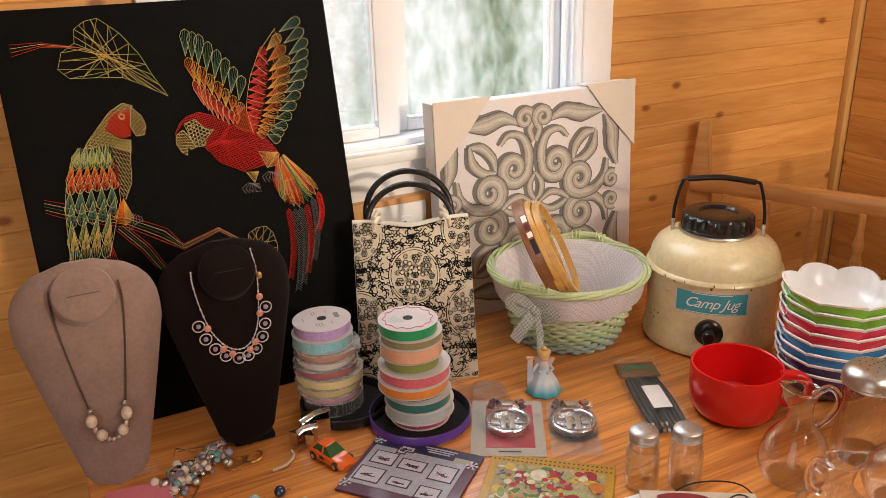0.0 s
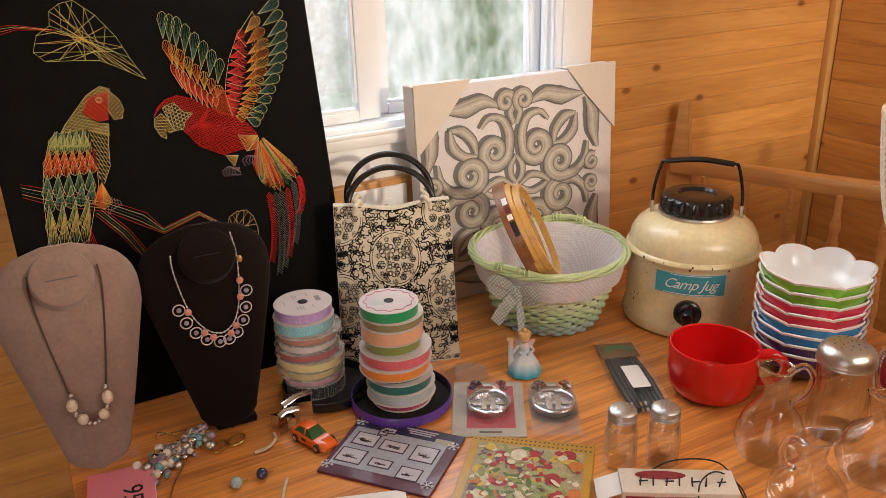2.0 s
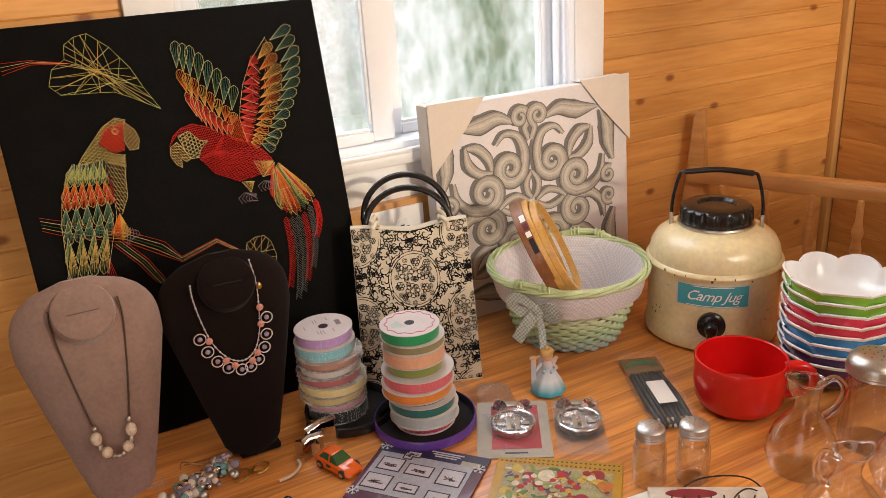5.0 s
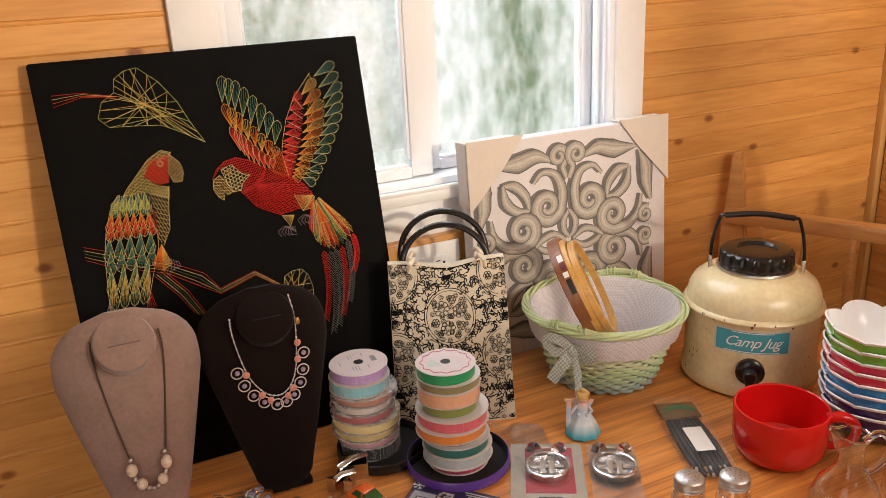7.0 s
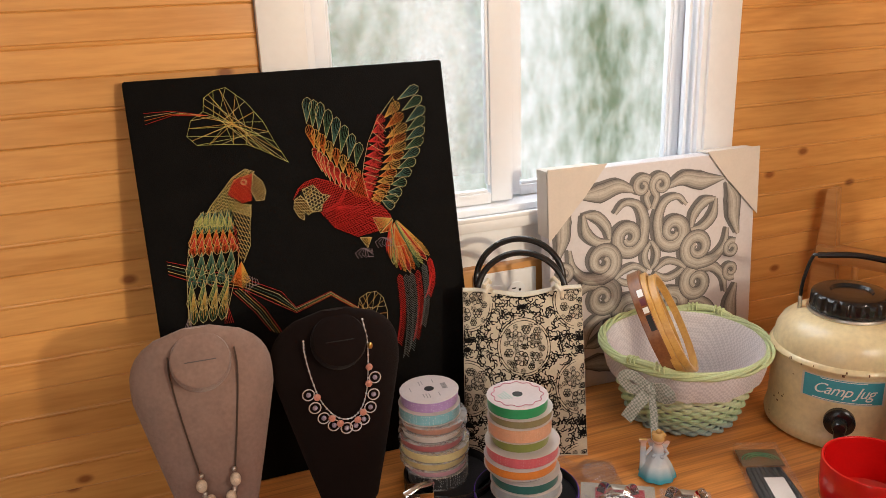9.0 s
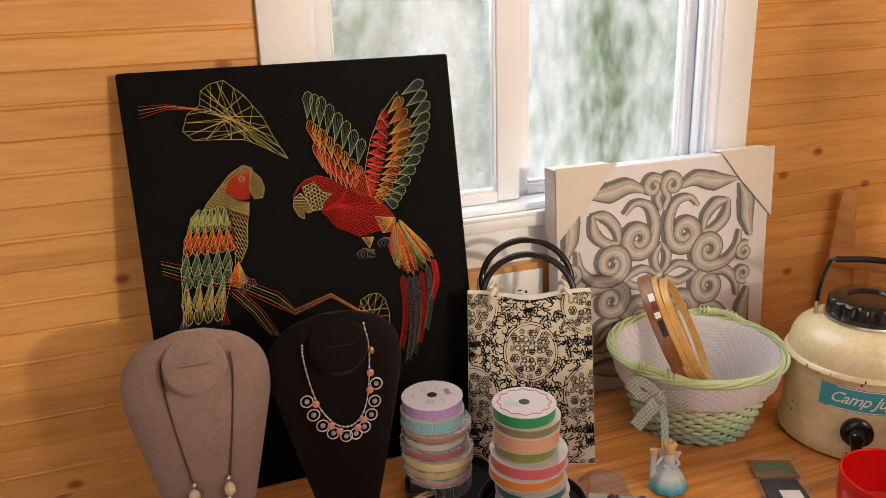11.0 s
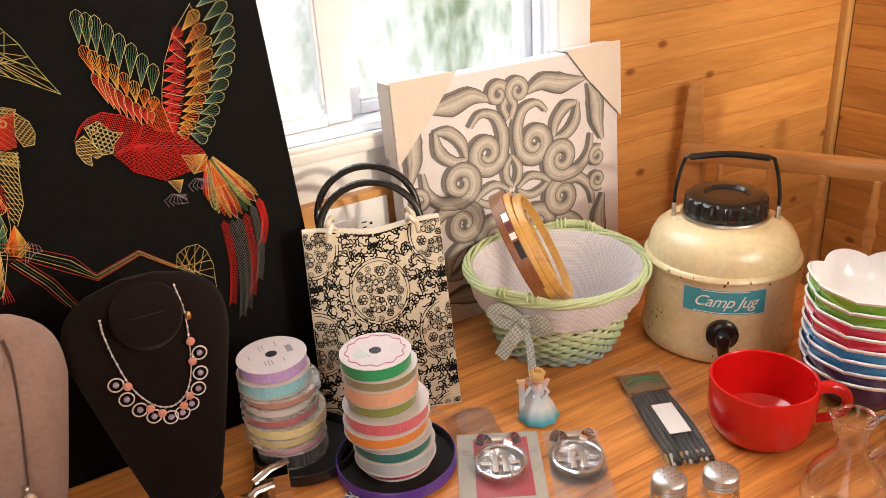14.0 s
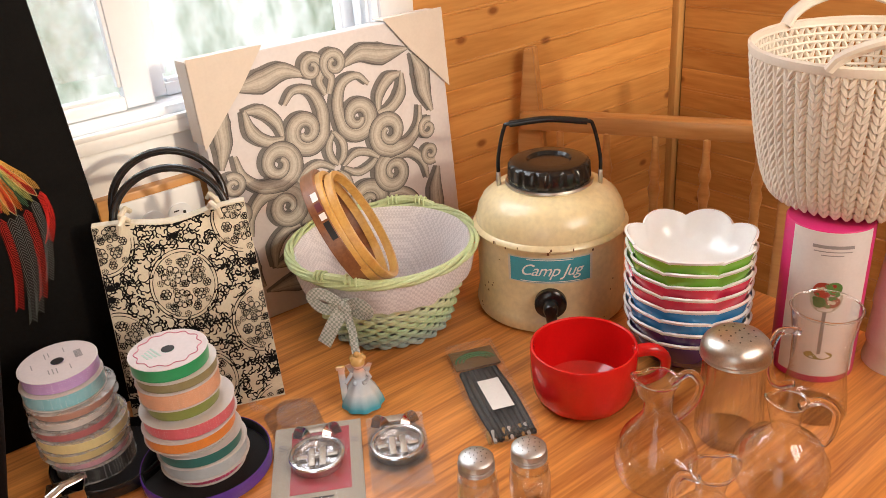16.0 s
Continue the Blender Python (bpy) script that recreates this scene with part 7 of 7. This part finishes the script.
for x, y, c, lb in ((0.366, 0.944, plain("crackle_blue", (0.30, 0.42, 0.42), 0.15, 0.4, scale=300, coat=0.6), "pale crackled stud earring"), (0.399, 0.945, plain("dark_blue_glass", (0.02, 0.03, 0.07), 0.1, 0.5, scale=300, coat=0.6), "dark blue glitter stud earring")):
    er = thing("stud_earring", lb + " lying on the table", "earring", on(x, y))
    part("bead", ball(0.0075, (0, 0, 0.0075), None, (1, 1, 1), 18, 12), c, er)
    part("post", tube([(0.006, 0.003, 0.004), (0.015, 0.007, 0.0015)], 0.0009, 6), GOLD, er)

# ---- small porcelain birthday figure ----
def figurine():
    bm = lathe([(0, 0), (0.024, 0), (0.0275, 0.003), (0.026, 0.010), (0.020, 0.024), (0.013, 0.036), (0.0085, 0.043), (0.0090, 0.049), (0.0065, 0.054), (0.0035, 0.056), (0.0030, 0.058)], 40, lambda a, k: (1 + (0.05 * math.cos(9 * a) if 0 < k < 5 else 0), 0))
    ball(0.0092, (0, 0, 0.0655), bm, (1, 1, 1.05), 16, 12)
    for s in (-1, 1):
        tube([(s * 0.0085, 0, 0.050), (s * 0.014, -0.004, 0.044), (s * 0.008 if s > 0 else -0.018, -0.009, 0.040)], [0.0030, 0.0026, 0.0020], 8, bm=bm)
        slab([(0, 0), (s * 0.012, 0.012), (s * 0.017, 0.010), (s * 0.012, -0.002)], 0.002, bm, pose(0, 0.007, 0.048, 90, 0, 0))
    for k in range(7):
        a = 2 * math.pi * k / 7
        ball(0.0042, (0.0070 * math.cos(a), 0.0035 + 0.0062 * math.sin(a), 0.0700), bm, (1, 1, 1), 8, 6)
    ball(0.0045, (0, 0.001, 0.0765), bm, (1, 1, 1), 8, 6)
    box(0.0085, 0.005, 0.062, 0.0015, (-0.0215, -0.006, 0.032), bm)
    box(0.0120, 0.006, 0.005, 0.0012, (-0.0220, -0.006, 0.063), bm)
    for s in (-1, 1):
        ball(0.0030, (s * 0.0062, -0.0105, 0.040), bm, (1, 1, 1), 8, 6)
    bmesh.ops.scale(bm, vec=(0.95, 0.95, 0.93), verts=bm.verts)
    return bm


FIG = mat("painted_porcelain", (0.8, 0.8, 0.8), 0.25, var=0.05, coat=0.4)
ft, fn = FIG.node_tree, FIG.node_tree.nodes
hsv = [x for x in fn if x.type == "HUE_SAT"][0]
ftc, fsp, fcr, fmr = fn.new("ShaderNodeTexCoord"), fn.new("ShaderNodeSeparateXYZ"), fn.new("ShaderNodeValToRGB"), fn.new("ShaderNodeMapRange")
fmr.inputs[1].default_value, fmr.inputs[2].default_value = 0.0, 0.070
ft.links.new(ftc.outputs["Object"], fsp.inputs[0])
ft.links.new(fsp.outputs["Z"], fmr.inputs[0])
ft.links.new(fmr.outputs[0], fcr.inputs[0])
fe = fcr.color_ramp.elements
fe[0].position, fe[1].position = 0.0, 1.0
fe[0].color, fe[1].color = (0.05, 0.36, 0.50, 1), (0.60, 0.36, 0.12, 1)
for ps, cc in ((0.10, (0.08, 0.42, 0.55)), (0.34, (0.66, 0.72, 0.74)), (0.58, (0.50, 0.58, 0.66)), (0.70, (0.62, 0.55, 0.52)), (0.74, (0.74, 0.47, 0.36)), (0.84, (0.74, 0.47, 0.36)), (0.87, (0.60, 0.36, 0.12))):
    fe.new(ps).color = (*cc, 1)
ft.links.new(fcr.outputs[0], hsv.inputs["Color"])
single("figurine", figurine(), FIG, "small porcelain girl figure in a blue and white gown", "figurine", on(0.822, 0.988, -36))

# ---- chair behind the table ----
chair = thing("chair", "honey-coloured wooden chair with turned spindles, pushed under the table", "chair", pose(1.631, 0.895, 0, 0, 0, math.degrees(math.atan2(0.34, -0.18))))
CL = 0.46
for x in (0.0, CL):
    part("back_post", slab([(-0.020, 0), (0.020, 0), (0.025, 0.60), (0.025, 0.86), (0.012, 1.03), (-0.008, 1.035), (-0.025, 0.86), (-0.025, 0.60)], 0.024, m=pose(x, 0.040, 0, 93, 0, 0), bevel=0.003), CHAIR, chair)
    part("front_leg", tube([(x + (0.02 if x == 0 else -0.02), 0.43, 0.0), (x, 0.40, 0.43)], [0.014, 0.019], 12), CHAIR, chair)
part("top_rail", box(CL + 0.03, 0.034, 0.032, 0.004, (CL / 2, -0.010, 0.902)), CHAIR, chair)
part("lower_rail", box(CL - 0.02, 0.020, 0.035, 0.004, (CL / 2, 0.02, 0.54)), CHAIR, chair)
part("seat", box(CL + 0.02, 0.42, 0.030, 0.008, (CL / 2, 0.215, 0.445)), CHAIR, chair)
for k in range(5):
    x = 0.06 + k * 0.085
    prof = [(0.006, 0.0), (0.009, 0.05), (0.012, 0.11), (0.008, 0.17), (0.0075, 0.20), (0.011, 0.22), (0.007, 0.235), (0.011, 0.25), (0.0065, 0.27), (0.006, 0.31)]
    part("spindle", lathe([(0, 0.0)] + [(r, z * 1.07) for r, z in prof] + [(0, 0.334)], 16, m=pose(x, 0.005, 0.556)), CHAIR, chair)

# ---- bench beside the table, with a dark bag on it, and a paper on the side wall ----
# the dark floor wood on the bench stands for the shadow beside the table
bench = thing("bench", "low wooden bench beside the table, its wood darkened to stand for shade", "bench", pose(-0.22, 1.06, 0))
for k in range(3):
    part("seat_board", box(0.62, 0.13, 0.024, 0.003, (0, -0.14 + k * 0.136, 0.44)), FLOORWOOD, bench)
for sx in (-1, 1):
    part("side", box(0.024, 0.36, 0.428, 0.003, (sx * 0.26, -0.005, 0.214)), FLOORWOOD, bench)
part("stretcher", box(0.49, 0.020, 0.06, 0.003, (0, 0, 0.14)), FLOORWOOD, bench)
sack = bmesh.new()
bmesh.ops.create_icosphere(sack, subdivisions=3, radius=1)
for v in sack.verts:
    q = 1 + 0.16 * noise.noise(v.co * 2.3)
    v.co = Vector((v.co.x * 0.13 * q, v.co.y * 0.10 * q, max(v.co.z * 0.08 * q, -0.055) + 0.055))
single("cloth_bag", sack, plain("dark_cloth", (0.012, 0.010, 0.010), 0.8, 0.3, scale=30, bump=0.3), "slumped dark cloth bag on the bench", "bag", pose(-0.10, 1.00, 0.452))
notice = thing("wall_notice", "blank white paper sheet pinned to the pine wall", "paper", pose(EAST - 0.0015, 1.080, 1.255, 0, 0, 0))
part("sheet", box(0.0012, 0.216, 0.228, 0, (0, 0, 0)), PAPER, notice, smooth=False)
part("pin", ball(0.004, (-0.002, 0, 0.10), None, (1, 1, 1), 10, 7), STEEL, notice)
